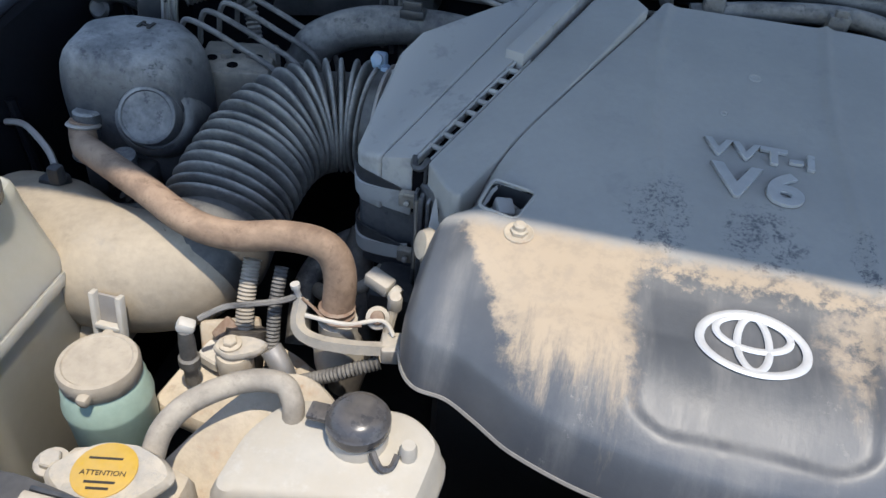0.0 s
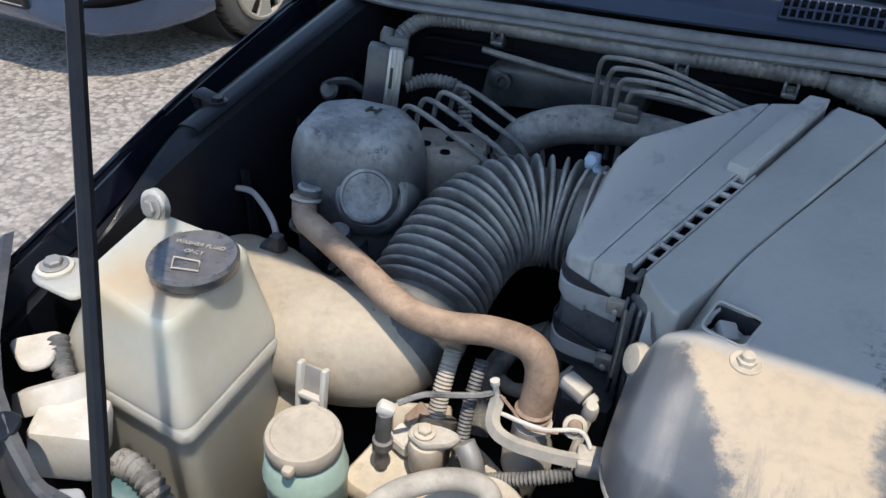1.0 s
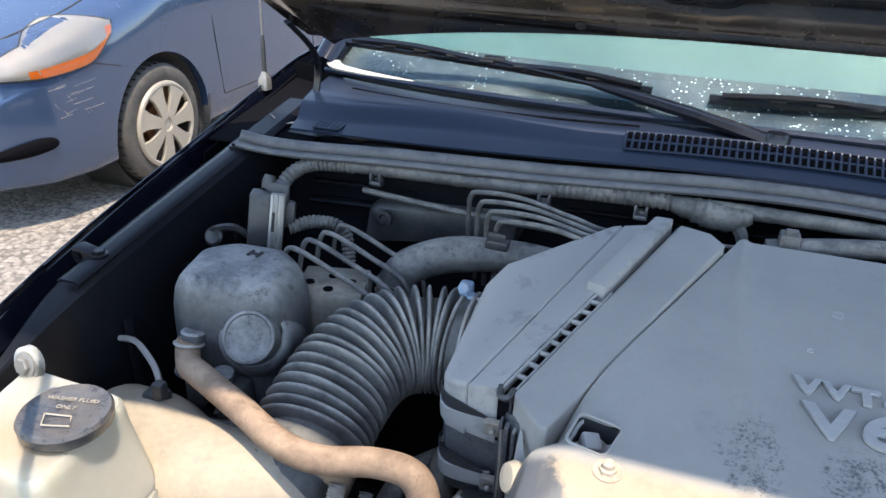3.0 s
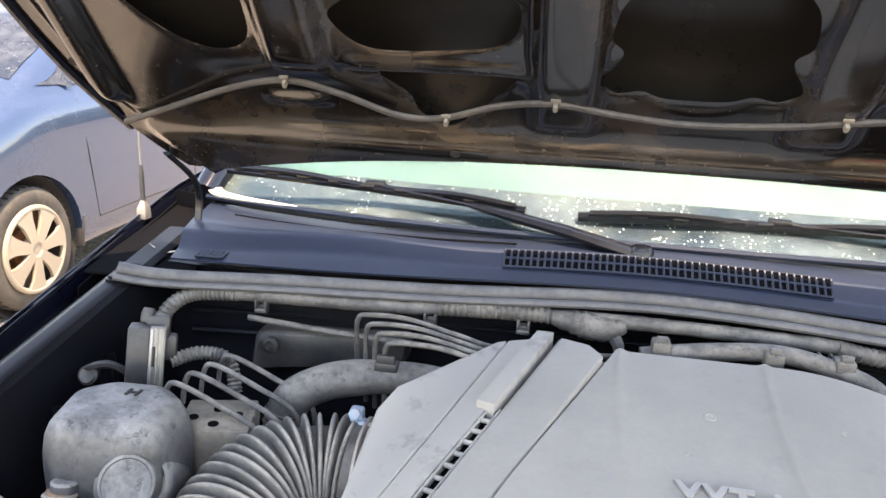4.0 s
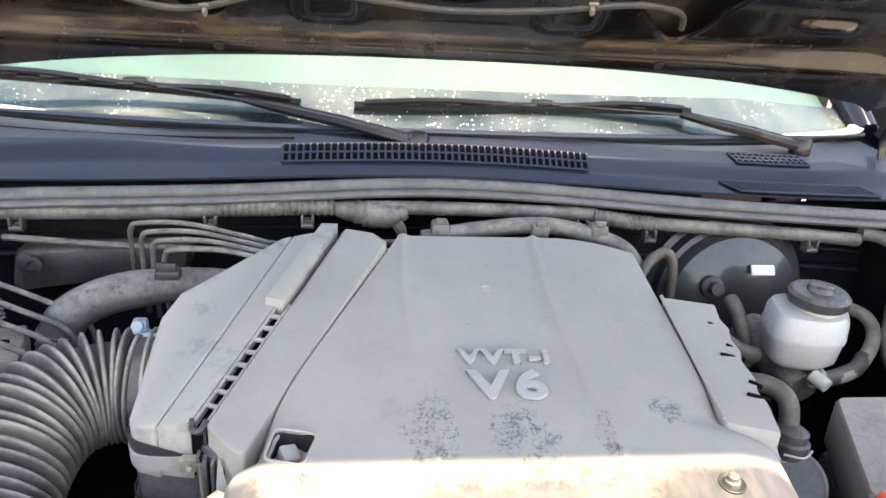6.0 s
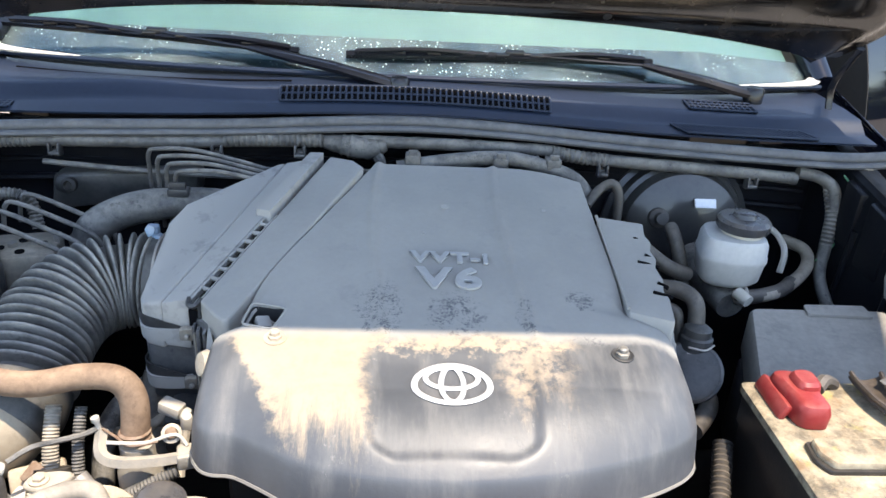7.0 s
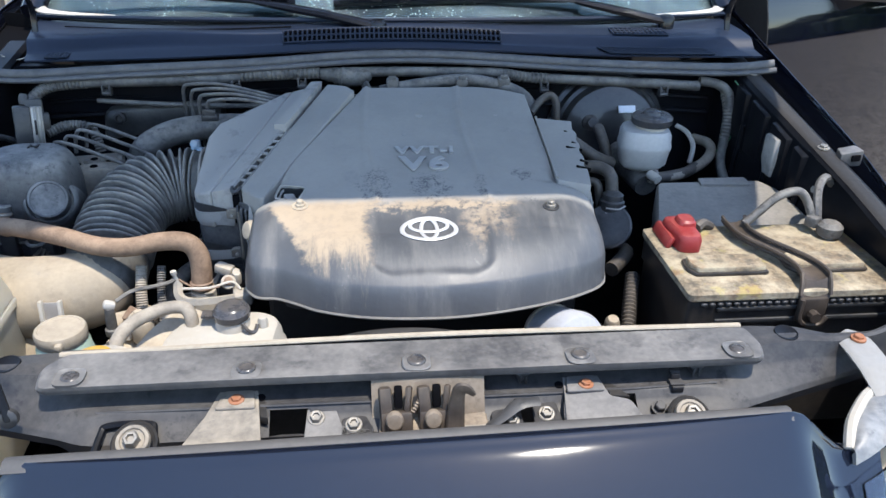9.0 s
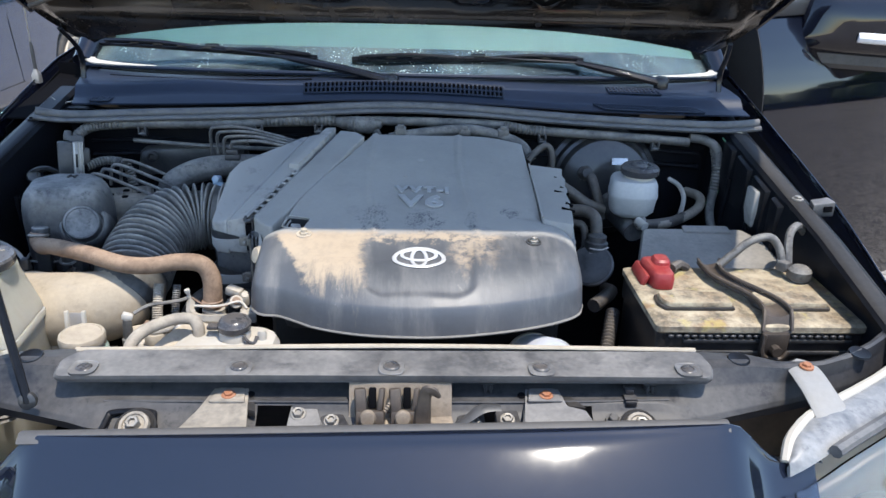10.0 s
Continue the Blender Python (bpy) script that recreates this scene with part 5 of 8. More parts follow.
def headlamp(side):
    t = thing("headlamp", (side * 0.55, -0.02, 0.8), "clear truck headlamp with a pale mounting tab", "headlamp", "headlamps")
    back = spline([(0.390, -0.104, 0.955), (0.402, -0.082, 0.964), (0.420, -0.062, 0.966), (0.448, -0.038, 0.967), (0.52, 0.004, 0.970), (0.57, 0.036, 0.972), (0.64, 0.09, 0.978), (0.69, 0.155, 0.985)], 6)
    front = spline([(0.389, -0.118, 0.950), (0.408, -0.112, 0.956), (0.430, -0.100, 0.959), (0.462, -0.080, 0.961), (0.524, -0.043, 0.964), (0.58, -0.008, 0.967), (0.66, 0.06, 0.972), (0.72, 0.14, 0.976)], 6)

    def on(line, u):
        k = u * (len(line) - 1)
        i = min(int(k), len(line) - 2)
        p = line[i].lerp(line[i + 1], k - i)
        return Vector((side * p.x, p.y, p.z))
    part("housing_top", sheet(36, 6, lambda u, v: on(back, u).lerp(on(front, u), v) + Vector((0, 0, 0.008 * math.sin(math.pi * v) - 0.004 * math.sin(u * 26) * v * (1 - v))), 0.004), surface("cloudy_clear_plastic", (0.11, 0.115, 0.12), 0.30, 0.0, 0.25, top=0.25, scale=30, dustcol=(0.50, 0.49, 0.47), coat=0.4, stain=(0.07, 0.075, 0.08)), t, "cloudy clear lamp housing")
    part("inner_edge", tube([on(back, u / 20) for u in range(21)], 0.006, 8, 1), tank_grey, t, "pale housing edge")
    part("rubber", tube([on(front, 0.34 + 0.66 * u / 16) + Vector((0, -0.006, 0.006)) for u in range(17)], 0.007, 8, 1), seal_mat, t)
    part("lens", sheet(30, 12, lambda u, v: on(front, u) + Vector((0, -0.016 - 0.09 * math.sin(v * 1.5), -0.006 - 0.15 * v)), 0.004), lamp_glass, t)
    part("reflector", sheet(20, 6, lambda u, v: on(front, 0.05 + 0.92 * u) + Vector((0, 0.02 - 0.06 * v, -0.03 - 0.13 * v)), 0.003), hubcap_mat, t)
    part("bowl", lathe([(0.05, 0), (0.045, 0.02), (0.02, 0.045)], on(front, 0.55) + Vector((0, -0.06, -0.10)), (0, 1, 0.1), 24), hubcap_mat, t)
    def tab_at(u, v):
        w = 0.0190 * math.sqrt(max(0.02, 1 - (1 - min(1.0, u / 0.18)) ** 2)) + 0.006 * max(0.0, u - 0.55)
        x = 0.466 - 0.010 * u + 0.010 * u * u + 2 * w * (v - 0.5)
        return Vector((side * x, 0.045 - 0.105 * u + 0.014 * (v - 0.5) * u, 0.9835 + 0.003 * math.sin(3.1 * u) - 0.016 * u * u - 0.003 * (2 * v - 1) ** 6))
    tab = part("tab", sheet(20, 10, tab_at, 0.004), tab_mat, t, "pale plastic mounting tab")
    bolt("bolt", (side * 0.466, 0.024, 0.9862), 0.0052, rust, tab)


ground()
bay()
for side in (-1, 1):
    fender(side)
cowl()
windscreen()
wiper((XC - 0.03, 0.765, 1.150), (-0.105, 0.785, 1.166), (-0.235, 0.822, 1.182), (-0.372, 0.850, 1.194), (-0.60, 0.880, 1.192), (-0.165, 0.822, 1.180))
wiper((0.515, 0.812, 1.148), (0.455, 0.822, 1.160), (0.345, 0.836, 1.180), (0.150, 0.838, 1.188), (-0.098, 0.826, 1.178), (0.362, 0.848, 1.182))
hood()
prop_rod()
side_mirror()
support()
grille_panel()
for side in (-1, 1):
    headlamp(side)


# ---- engine ----
def top_z(y):
    return 1.026 + 0.17 * (y - 0.30)


def cover_front(x):
    """The front edge of the cover in plan: nearly straight, with a step and rounded corners."""
    line = ((-0.203, 0.262), (-0.194, 0.228), (-0.180, 0.209), (-0.155, 0.204), (-0.132, 0.191), (-0.105, 0.174), (-0.052, 0.157), (0.010, 0.150), (0.066, 0.151), (0.134, 0.163), (0.190, 0.180), (0.227, 0.197), (0.248, 0.214), (0.258, 0.236), (0.262, 0.262))
    for k in range(len(line) - 1):
        if x <= line[k + 1][0]:
            (x0, y0), (x1, y1), (x2, y2), (x3, y3) = (line[max(0, min(len(line) - 1, k + j))] for j in (-1, 0, 1, 2))
            q = max(0.0, (x - x1) / (x2 - x1))
            m1, m2 = (y2 - y0) / max(x2 - x0, 1e-6) * (x2 - x1), (y3 - y1) / max(x3 - x1, 1e-6) * (x2 - x1)
            return y1 * (1 + 2 * q) * (1 - q) ** 2 + m1 * q * (1 - q) ** 2 + y2 * q * q * (3 - 2 * q) - m2 * q * q * (1 - q)
    return line[-1][1]


def engine_cover():
    t = thing("engine_cover", (0.03, 0.35, 0.95), "dusty grey plastic engine cover with tan dirt on its washed front", "engine cover")

    def left(y):
        # follows the slanting seam beside the air box at the back, the rounded lip at the front
        k = 1 / (1 + math.exp(max(-40, min(40, -(y - 0.320) * 300))))
        return (-0.203 + 0.0 * y) * (1 - k) + (-0.1772 + 0.4405 * (y - 0.335)) * k

    def right(y):
        return 0.262 - 0.050 * (1 / (1 + math.exp(-(y - 0.345) * 180)))

    def height(x, y):
        s = y - cover_front(x)
        l, r = x - left(y), right(y) - x
        front = 1 / (1 + math.exp((y - 0.345) * 60))
        e = min(s, 0.02 + l * 1.1 if front > 0.02 else 9, 0.02 + r * 1.1 if front > 0.02 else 9)
        z = top_z(max(y, 0.245))
        ahead = 0.044 * max(0.0, 1 - max(s, 0) / 0.085) ** 2.0 + 0.026 * max(0.0, 1 - max(s, 0) / 0.012) ** 1.6
        aside = front * (0.028 * max(0.0, 1 - max(l, 0) / 0.05) ** 2 + 0.042 * max(0.0, 1 - max(l, 0) / 0.016) ** 1.6)
        aside = max(aside, front * (0.026 * max(0.0, 1 - max(r, 0) / 0.06) ** 2 + 0.014 * max(0.0, 1 - max(r, 0) / 0.010) ** 1.6))
        z -= (ahead ** 3 + aside ** 3) ** (1 / 3)
        # emblem field, ridges
        fx = 1 / (1 + math.exp((abs(x - 0.031) - 0.073 - 0.04 * (y - 0.25)) * 420))
        fy = 1 / (1 + math.exp(-(y - 0.1785 - 4.0 * max(0, abs(x - 0.031) - 0.045) ** 1.6) * 420))
        z -= 0.0055 * fx * fy * (1 / (1 + math.exp((y - 0.283) * 160)))
        for c in (-0.036, 0.110):
            z += 0.003 * math.exp(-((x - c - 0.012 * math.sin(9 * y)) / 0.005) ** 2) * (y > 0.30)
        return z

    nu, nv = 220, 210
    bm = bmesh.new()
    g = {}
    back = 0.628

    def place(i, j):
        v = j / nv
        v = v * v * 0.45 + v * 0.55
        u = i / nu
        u = u + 0.06 * math.sin(2 * math.pi * u) * -0.8
        y = 0.15 + (back - 0.15) * v
        for _ in range(3):
            x = left(y) + (right(y) - left(y)) * u
            y = cover_front(x) + (back - 0.035 * max(0, (x - 0.12) / 0.1) ** 2 * (x > 0.12) - cover_front(x)) * v
        return x, y

    opening = [(p.x, p.y) for p in round_poly([(-0.158, 0.350), (-0.124, 0.343), (-0.134, 0.312), (-0.164, 0.319)], 0.006, 4)]

    def is_hole(x, y):
        return inside((x, y), opening)
    for i in range(nu + 1):
        for j in range(nv + 1):
            x, y = place(i, j)
            g[i, j] = bm.verts.new((x, y, height(x, y)))
    for i in range(nu):
        for j in range(nv):
            c = sum((g[a, b].co for a, b in ((i, j), (i + 1, j), (i + 1, j + 1), (i, j + 1))), Vector()) / 4
            if not is_hole(c.x, c.y):
                bm.faces.new((g[i, j], g[i + 1, j], g[i + 1, j + 1], g[i, j + 1]))
    for v in bm.verts:
        if v.is_boundary and v.link_faces:
            d, q = nearest((v.co.x, v.co.y), opening)
            if d < 0.004:
                v.co.x, v.co.y = q
    loose = [v for v in bm.verts if not v.link_faces]
    bmesh.ops.delete(bm, geom=loose, context="VERTS")
    bmesh.ops.recalc_face_normals(bm, faces=bm.faces[:])
    bmesh.ops.solidify(bm, geom=bm.faces[:], thickness=0.003)
    part("top", bm, cover_mat, t)
    # rolled bright rim along the front
    rim = [(x, cover_front(x) + 0.001, height(x, cover_front(x) + 0.0001)) for x in [-0.199 + 0.459 * k / 60 for k in range(61)]]
    part("front_rim", tube(rim, 0.0022, 6, 2), lid_grey, t, "pale worn rim")
    # right shoulder
    sh = [(0.2145, 0.348), (0.258, 0.335), (0.262, 0.37), (0.259, 0.382), (0.264, 0.40), (0.261, 0.422), (0.266, 0.436), (0.263, 0.452), (0.268, 0.468), (0.264, 0.482), (0.268, 0.505), (0.2165, 0.516)]
    part("shoulder", slab(sh, -0.05, 0.0, 0.003, 0.002, lambda x, y: top_z(y) + 0.004 * (y - 0.34) / 0.16 - 0.0015), cover_mat, t)
    part("shoulder_ridge", tube([(0.2145, y, top_z(y) + 0.004 * (y - 0.34) / 0.16 + 0.0005) for y in (0.352, 0.40, 0.45, 0.514)], 0.002, 6), cover_mat, t)
    for y, d in ((0.376, 0.015), (0.392, 0.006), (0.428, 0.018), (0.441, 0.007), (0.473, 0.012)):
        part("nick", tube([(0.267, y, top_z(y) - 0.003), (0.262 - d, y + 0.003, top_z(y) + 0.002)], [0.0024, 0.0010], 6, 2), hole_dark, t, "torn nick in the edge")
    # square opening: dark well
    w = part("filler_well", loft([[(x, y, top_z(y) - d) for x, y in opening] for d in (0.004, 0.03, 0.06)], False), black_plastic, t)
    part("rim", tube([(x, y, top_z(y) - 0.0005) for x, y in opening + opening[:1]], 0.0014, 6, 1), cover_mat, w)
    part("inner_cap", moved(join(box((-0.146, 0.333, 1.010), (0.014, 0.016, 0.010), 0.002, (14, 10, 24)), box((-0.134, 0.327, 1.004), (0.016, 0.022, 0.010), 0.002, (0, -18, 10)), box((-0.150, 0.322, 0.998), (0.020, 0.008, 0.012), 0.002, (0, 0, 30)), tube([(-0.158, 0.338, 1.000), (-0.146, 0.342, 1.008), (-0.132, 0.340, 1.002)], 0.0025, 6), box((-0.144, 0.331, 0.980), (0.05, 0.05, 0.01), 0.003)), Matrix.Translation((0, 0, 0.010))), grey_plastic, w, "dusty plug down in the well")
    for x, y in ((-0.130, 0.300), (0.192, 0.286)):
        st = part("stud", join(lathe([(0.0066, -0.004), (0.0066, 0.002), (0.0052, 0.003)], (x, y, height(x, y) + 0.0008), (0, 0, 1), 6), lathe([(0.0046, 0.0), (0.0046, 0.0065), (0.003, 0.008)], (x, y, height(x, y) + 0.0008), (0, 0, 1), 12)), zinc if x > 0 else beige_metal, t)
        part("recess", lathe([(0.0110, -0.002), (0.0108, 0.0006), (0.0100, 0.0009), (0.0090, 0.0004), (0.0070, 0.0002)], (x, y, height(x, y) + 0.0002), (0, -0.1, 1), 20), black_plastic if x > 0 else beige_metal, st, "shallow round recess")
    for x, y, r in ((0.036, 0.531, 0.006), (0.010, 0.474, 0.003), (0.154, 0.530, 0.003)):
        part("dimple", lathe([(r, 0.0005), (r * 0.8, 0.0012), (r * 0.5, 0.0002)], (x, y, height(x, y)), (0, -0.17, 1)), grey_plastic, t)
    # emblem: plain oval rings
    cx, cy = 0.031, 0.249

    def oval(ox, oy, a, b, r, k=40):
        pts = []
        for i in range(k + 1):
            q = 2 * math.pi * i / k
            x, y = cx + ox + a * math.cos(q), cy + oy + b * math.sin(q)
            pts.append((x, y, height(x, y) + 0.0014))
        return tube(pts, r, 8, 2, flat=0.4)
    for ox, oy, ra, rb, r in ((0, 0, 0.0335, 0.0235, 0.0030), (0, 0.0085, 0.0235, 0.0125, 0.0025), (0, 0.0, 0.0100, 0.0215, 0.0025)):
        part("emblem_ring", oval(ox, oy, ra, rb, r), emblem_mat, t, "silver oval ring")
    # raised letters
    for text, x, y, size in (("VVT-i", -0.004, 0.4195, 0.025), ("V6", 0.002, 0.3765, 0.047)):
        cu = bpy.data.curves.new("letters", "FONT")
        cu.body, cu.size, cu.extrude, cu.bevel_depth, cu.space_character = text, size, 0.0012, 0.0004, 1.15
        cu.offset = 0.0007 if text != "V6" else 0.0012
        tmp = bpy.data.objects.new("tmp", cu)
        scene.collection.objects.link(tmp)
        me = bpy.data.meshes.new_from_object(tmp.evaluated_get(bpy.context.evaluated_depsgraph_get()))
        bpy.data.objects.remove(tmp)
        lb = bmesh.new()
        lb.from_mesh(me)
        width = max(v.co.x for v in lb.verts)
        goal = 0.082 if text != "V6" else 0.066
        moved(lb, Matrix.Translation((x, y, height(x + 0.03, y + 0.01) + 0.001)) @ pose(0, 0, 0, 9.6, 0, -1) @ Matrix.Diagonal((goal / width, 0.96 if text != "V6" else 0.98, 1, 1)))
        part("lettering", lb, silver_plastic, t, "raised silver lettering", smooth=0)
    return height


def air_box():
    t = thing("air_box", (-0.23, 0.48, 0.9), "dusty dark plastic air filter box with a clipped, faceted lid", "air box")
    near_l, far_l = Vector((-0.2290, 0.3790, 1.0200)), Vector((-0.1230, 0.6400, 1.0840))
    near_r, far_r = Vector((-0.2150, 0.3735, 1.0212)), Vector((-0.1065, 0.6370, 1.0865))
    crease_n, crease_f = Vector((-0.2580, 0.3850, 1.0120)), Vector((-0.1640, 0.6460, 1.0740))
    # the faceted lid: a broad sloping face and a narrow one beside the slot
    part("lid_face", block([(-0.2860, 0.4080, 1.0020), (-0.2790, 0.3930, 1.0050), crease_n, crease_f, (-0.1760, 0.6480, 1.0680), (-0.2640, 0.5340, 1.0590), (-0.2760, 0.5000, 1.0500)], 0.955, 0.005, segs=3), grey_plastic, t)
    part("lid_shelf", block([crease_n + Vector((0.0005, 0, -0.0015)), near_l + Vector((0, 0, -0.001)), far_l + Vector((0, 0, -0.001)), crease_f + Vector((0.0005, 0, -0.0015))], 0.960, 0.0025), grey_plastic, t, "narrow lid face, scuffed bare in spots")
    part("body", block([(-0.2855, 0.409, 0.962), (-0.2785, 0.3935, 0.962), (-0.226, 0.3865, 0.962), (-0.125, 0.62, 0.962), (-0.18, 0.632, 0.962), (-0.272, 0.505, 0.962)], 0.885, 0.006, 0.985), pump_mat, t)
    # strip beside the seam, level with the cover
    part("lid_strip", block([near_r, (-0.1960, 0.3470, 1.0215), (-0.1860, 0.3360, 1.0225), (-0.1800, 0.3345, 1.0235), (-0.0620, 0.6020, 1.0860), (-0.0760, 0.6220, 1.0880), far_r], 0.975, 0.003, segs=3), cover_mat, t)
    part("slot_wall", block([near_r + Vector((-0.0004, 0, -0.004)), near_r + Vector((-0.0030, -0.001, -0.004)), far_r + Vector((-0.0030, 0, -0.004)), far_r + Vector((-0.0004, 0, -0.004))], 0.985, 0.0008), black_plastic, t)
    # slot with its ladder of ribs
    slot = part("slot", block([near_l.lerp(near_r, 0.02) + Vector((0, 0, -0.013)), near_l.lerp(near_r, 0.98) + Vector((0, 0, -0.013)), far_l.lerp(far_r, 0.98) + Vector((0, 0, -0.013)), far_l.lerp(far_r, 0.02) + Vector((0, 0, -0.013))], 0.965, 0), hole_dark, t, "dark slot with cross ribs")
    for k in range(8):
        q = 0.080 + 0.058 * k
        a, b = near_l.lerp(far_l, q), near_r.lerp(far_r, q)
        part("rung", tube([a + Vector((0, 0, -0.004)), b + Vector((0, 0, -0.005))], 0.0017, 6, 1, flat=1.6), grey_plastic, slot)
    for q in (0.12, 0.88):
        part("side_bar", tube([near_l.lerp(near_r, q) + Vector((0, 0, -0.003)), near_l.lerp(near_r, q) + (far_l - near_l) * 0.55 + Vector((0, 0, -0.003))], 0.0016, 6, 1), grey_plastic, slot)
    part("slot_end", tube([near_l + Vector((0.001, 0.004, -0.002)), near_l + Vector((0.003, -0.006, -0.004)), near_r + Vector((-0.004, -0.004, -0.004)), near_r + Vector((-0.001, 0.006, -0.002))], 0.003, 6, 4), black_plastic, t)
    # raised tab over the rear half of the slot
    g0, g1 = near_l.lerp(far_l, 0.535), near_l.lerp(far_l, 1.0)
    w = near_r - near_l
    part("raised_tab", block([g0 + w * -0.75 + Vector((0, 0, 0.006)), g0 + w * 0.55 + Vector((0.000, -0.004, 0.007)), g1 + w * 0.62 + Vector((0, 0, 0.007)), g1 + w * -0.70 + Vector((0, 0, 0.006))], 1.03, 0.0015), grey_plastic, t)
    # front wall: a step, upright ribs and two sprung latches over curved pockets
    part("front_wall", block([(-0.226, 0.384, 0.998), (-0.216, 0.368, 1.002), (-0.196, 0.352, 1.004), (-0.178, 0.345, 1.004), (-0.165, 0.375, 1.004), (-0.20, 0.41, 1.0)], 0.890, 0.004), pump_mat, t)
    corner = spline([Vector(q) for q in ((-0.2890, 0.432, 0), (-0.2880, 0.409, 0), (-0.2780, 0.3925, 0), (-0.2580, 0.3850, 0), (-0.2340, 0.3800, 0))], 5)
    for z in (0.985, 0.925):
        c = part("ledge", sheet(20, 5, lambda u, v: corner[min(int(u * 20), 20)] + Vector((0.002 - 0.003 * math.sin(math.pi * u), 0.002 - 0.005 * math.sin(math.pi * u) * (1 - v * 0.4), z - 0.016 * v - 0.006 * math.sin(math.pi * u))), 0.003), grey_plastic, t, "curved dusty ledge")
        part("pocket", sheet(20, 2, lambda u, v: corner[min(int(u * 20), 20)] + Vector((-0.0004, -0.0006, z - 0.006 * math.sin(math.pi * u) + 0.013 * math.sin(math.pi * u) * v)), 0.001), black_plastic, c, "dark pocket over the ledge")
        part("latch", join(box((-0.230, 0.372, z - 0.002), (0.015, 0.009, 0.013), 0.002), box((-0.228, 0.368, z + 0.006), (0.010, 0.007, 0.004), 0.001)), bracket_mat, c, "small spring latch")
        part("latch_pin", lathe([(0.0028, 0), (0.0028, 0.003), (0.0015, 0.004)], (-0.229, 0.366, z - 0.002), (0, -1, 0.2), 8), zinc, c)
    for x, y, w2 in ((-0.222, 0.370, 0.003), (-0.216, 0.364, 0.004), (-0.209, 0.359, 0.003), (-0.200, 0.354, 0.0025), (-0.192, 0.350, 0.0025)):
        part("front_rib", box((x, y, 0.945), (w2, 0.010, 0.100), 0.001), pump_mat, t)
    part("latch_rod", tube([(-0.220, 0.362, 0.990), (-0.219, 0.360, 0.955), (-0.220, 0.362, 0.918)], 0.0018, 6), bracket_mat, t, "thin wire of the lid latch")
    part("foot", box((-0.235, 0.372, 0.870), (0.05, 0.06, 0.05), 0.012), black_plastic, t)
    part("boss", lathe([(0.013, 0), (0.014, 0.003), (0.011, 0.009), (0.005, 0.010)], (-0.196, 0.316, 0.985), (-0.8, -0.5, 0.3), 20), cap_beige, t, "pale rubber boss at the lid corner")


def intake():
    b = thing("intake_bellows", (-0.36, 0.44, 0.88), "ribbed black rubber intake duct, grey with dust", "duct")
    line = [(-0.292, 0.507, 0.969), (-0.322, 0.507, 0.970), (-0.352, 0.496, 0.970), (-0.375, 0.473, 0.967), (-0.389, 0.442, 0.959), (-0.395, 0.408, 0.948), (-0.397, 0.376, 0.936), (-0.397, 0.350, 0.925)]
    core = part("bellows", tube(line, 0.0430, 32, 8), bellows_mat, b, "ribbed rubber bellows")
    path = even(spline(line, 24), 0.0109)
    rib = mesh_of("rib", lathe([(0.0415, -0.0042), (0.0470, -0.0030), (0.0530, -0.0022), (0.0556, -0.0013), (0.0563, 0.0), (0.0556, 0.0013), (0.0530, 0.0022), (0.0470, 0.0030), (0.0415, 0.0042)], (0, 0, 0), (0, 0, 1), 44), rib_mat, 80)
    rnd = random.Random(5)
    for k in range(1, len(path) - 1):
        d = (path[k + 1] - path[k - 1]).normalized()
        o = new("rib", rib)
        o.parent = core
        o.matrix_basis = Matrix.Translation(path[k]) @ d.to_track_quat("Z", "Y").to_matrix().to_4x4() @ pose(0, 0, 0, rnd.uniform(-1.5, 1.5), rnd.uniform(-1.5, 1.5), rnd.uniform(0, 360))
    part("cuff", tube([(-0.258, 0.506, 0.968), (-0.300, 0.507, 0.969)], 0.0550, 32, 1), bellows_mat, b)
    for x in (-0.276, -0.284, -0.291):
        part("hose_clamp", lathe([(0.0560, 0), (0.0575, 0.0008), (0.0575, 0.0032), (0.0560, 0.004)], (x, 0.507, 0.969), (1, 0, 0), 32), bellows_mat if x > -0.28 else steel, b)
    part("clamp_lug", join(box((-0.300, 0.517, 1.030), (0.014, 0.012, 0.015), 0.003), lathe([(0.0056, 0), (0.0060, 0.002), (0.0058, 0.005), (0.003, 0.006)], (-0.300, 0.510, 1.034), (0, -1, 0.4), 8), box((-0.293, 0.512, 1.024), (0.008, 0.010, 0.008), 0.002)), blue_plastic, b, "pale blue dusty clamp lug")
    part("clamp_tail", tube([(-0.292, 0.512, 1.022), (-0.280, 0.508, 1.025), (-0.266, 0.505, 1.024)], 0.0022, 6), steel, b)
    part("collar", tube([(-0.397, 0.350, 0.927), (-0.398, 0.330, 0.917), (-0.403, 0.314, 0.910)], [0.0535, 0.0540, 0.0505], 28), bellows_mat, b)
    r = thing("air_resonator", (-0.47, 0.30, 0.8), "beige dusty moulded intake duct", "duct")
    part("duct", tube([(-0.400, 0.335, 0.921), (-0.408, 0.314, 0.911), (-0.432, 0.302, 0.907), (-0.468, 0.300, 0.903), (-0.515, 0.312, 0.893), (-0.56, 0.335, 0.882), (-0.605, 0.35, 0.872)], [0.050, 0.0515, 0.0525, 0.0545, 0.058, 0.062, 0.06], 28, 8), resonator_mat, r)
    part("outlet", tube([(-0.488, 0.285, 0.850), (-0.490, 0.262, 0.825), (-0.485, 0.25, 0.79)], [0.034, 0.027, 0.024], 14), resonator_mat, r)


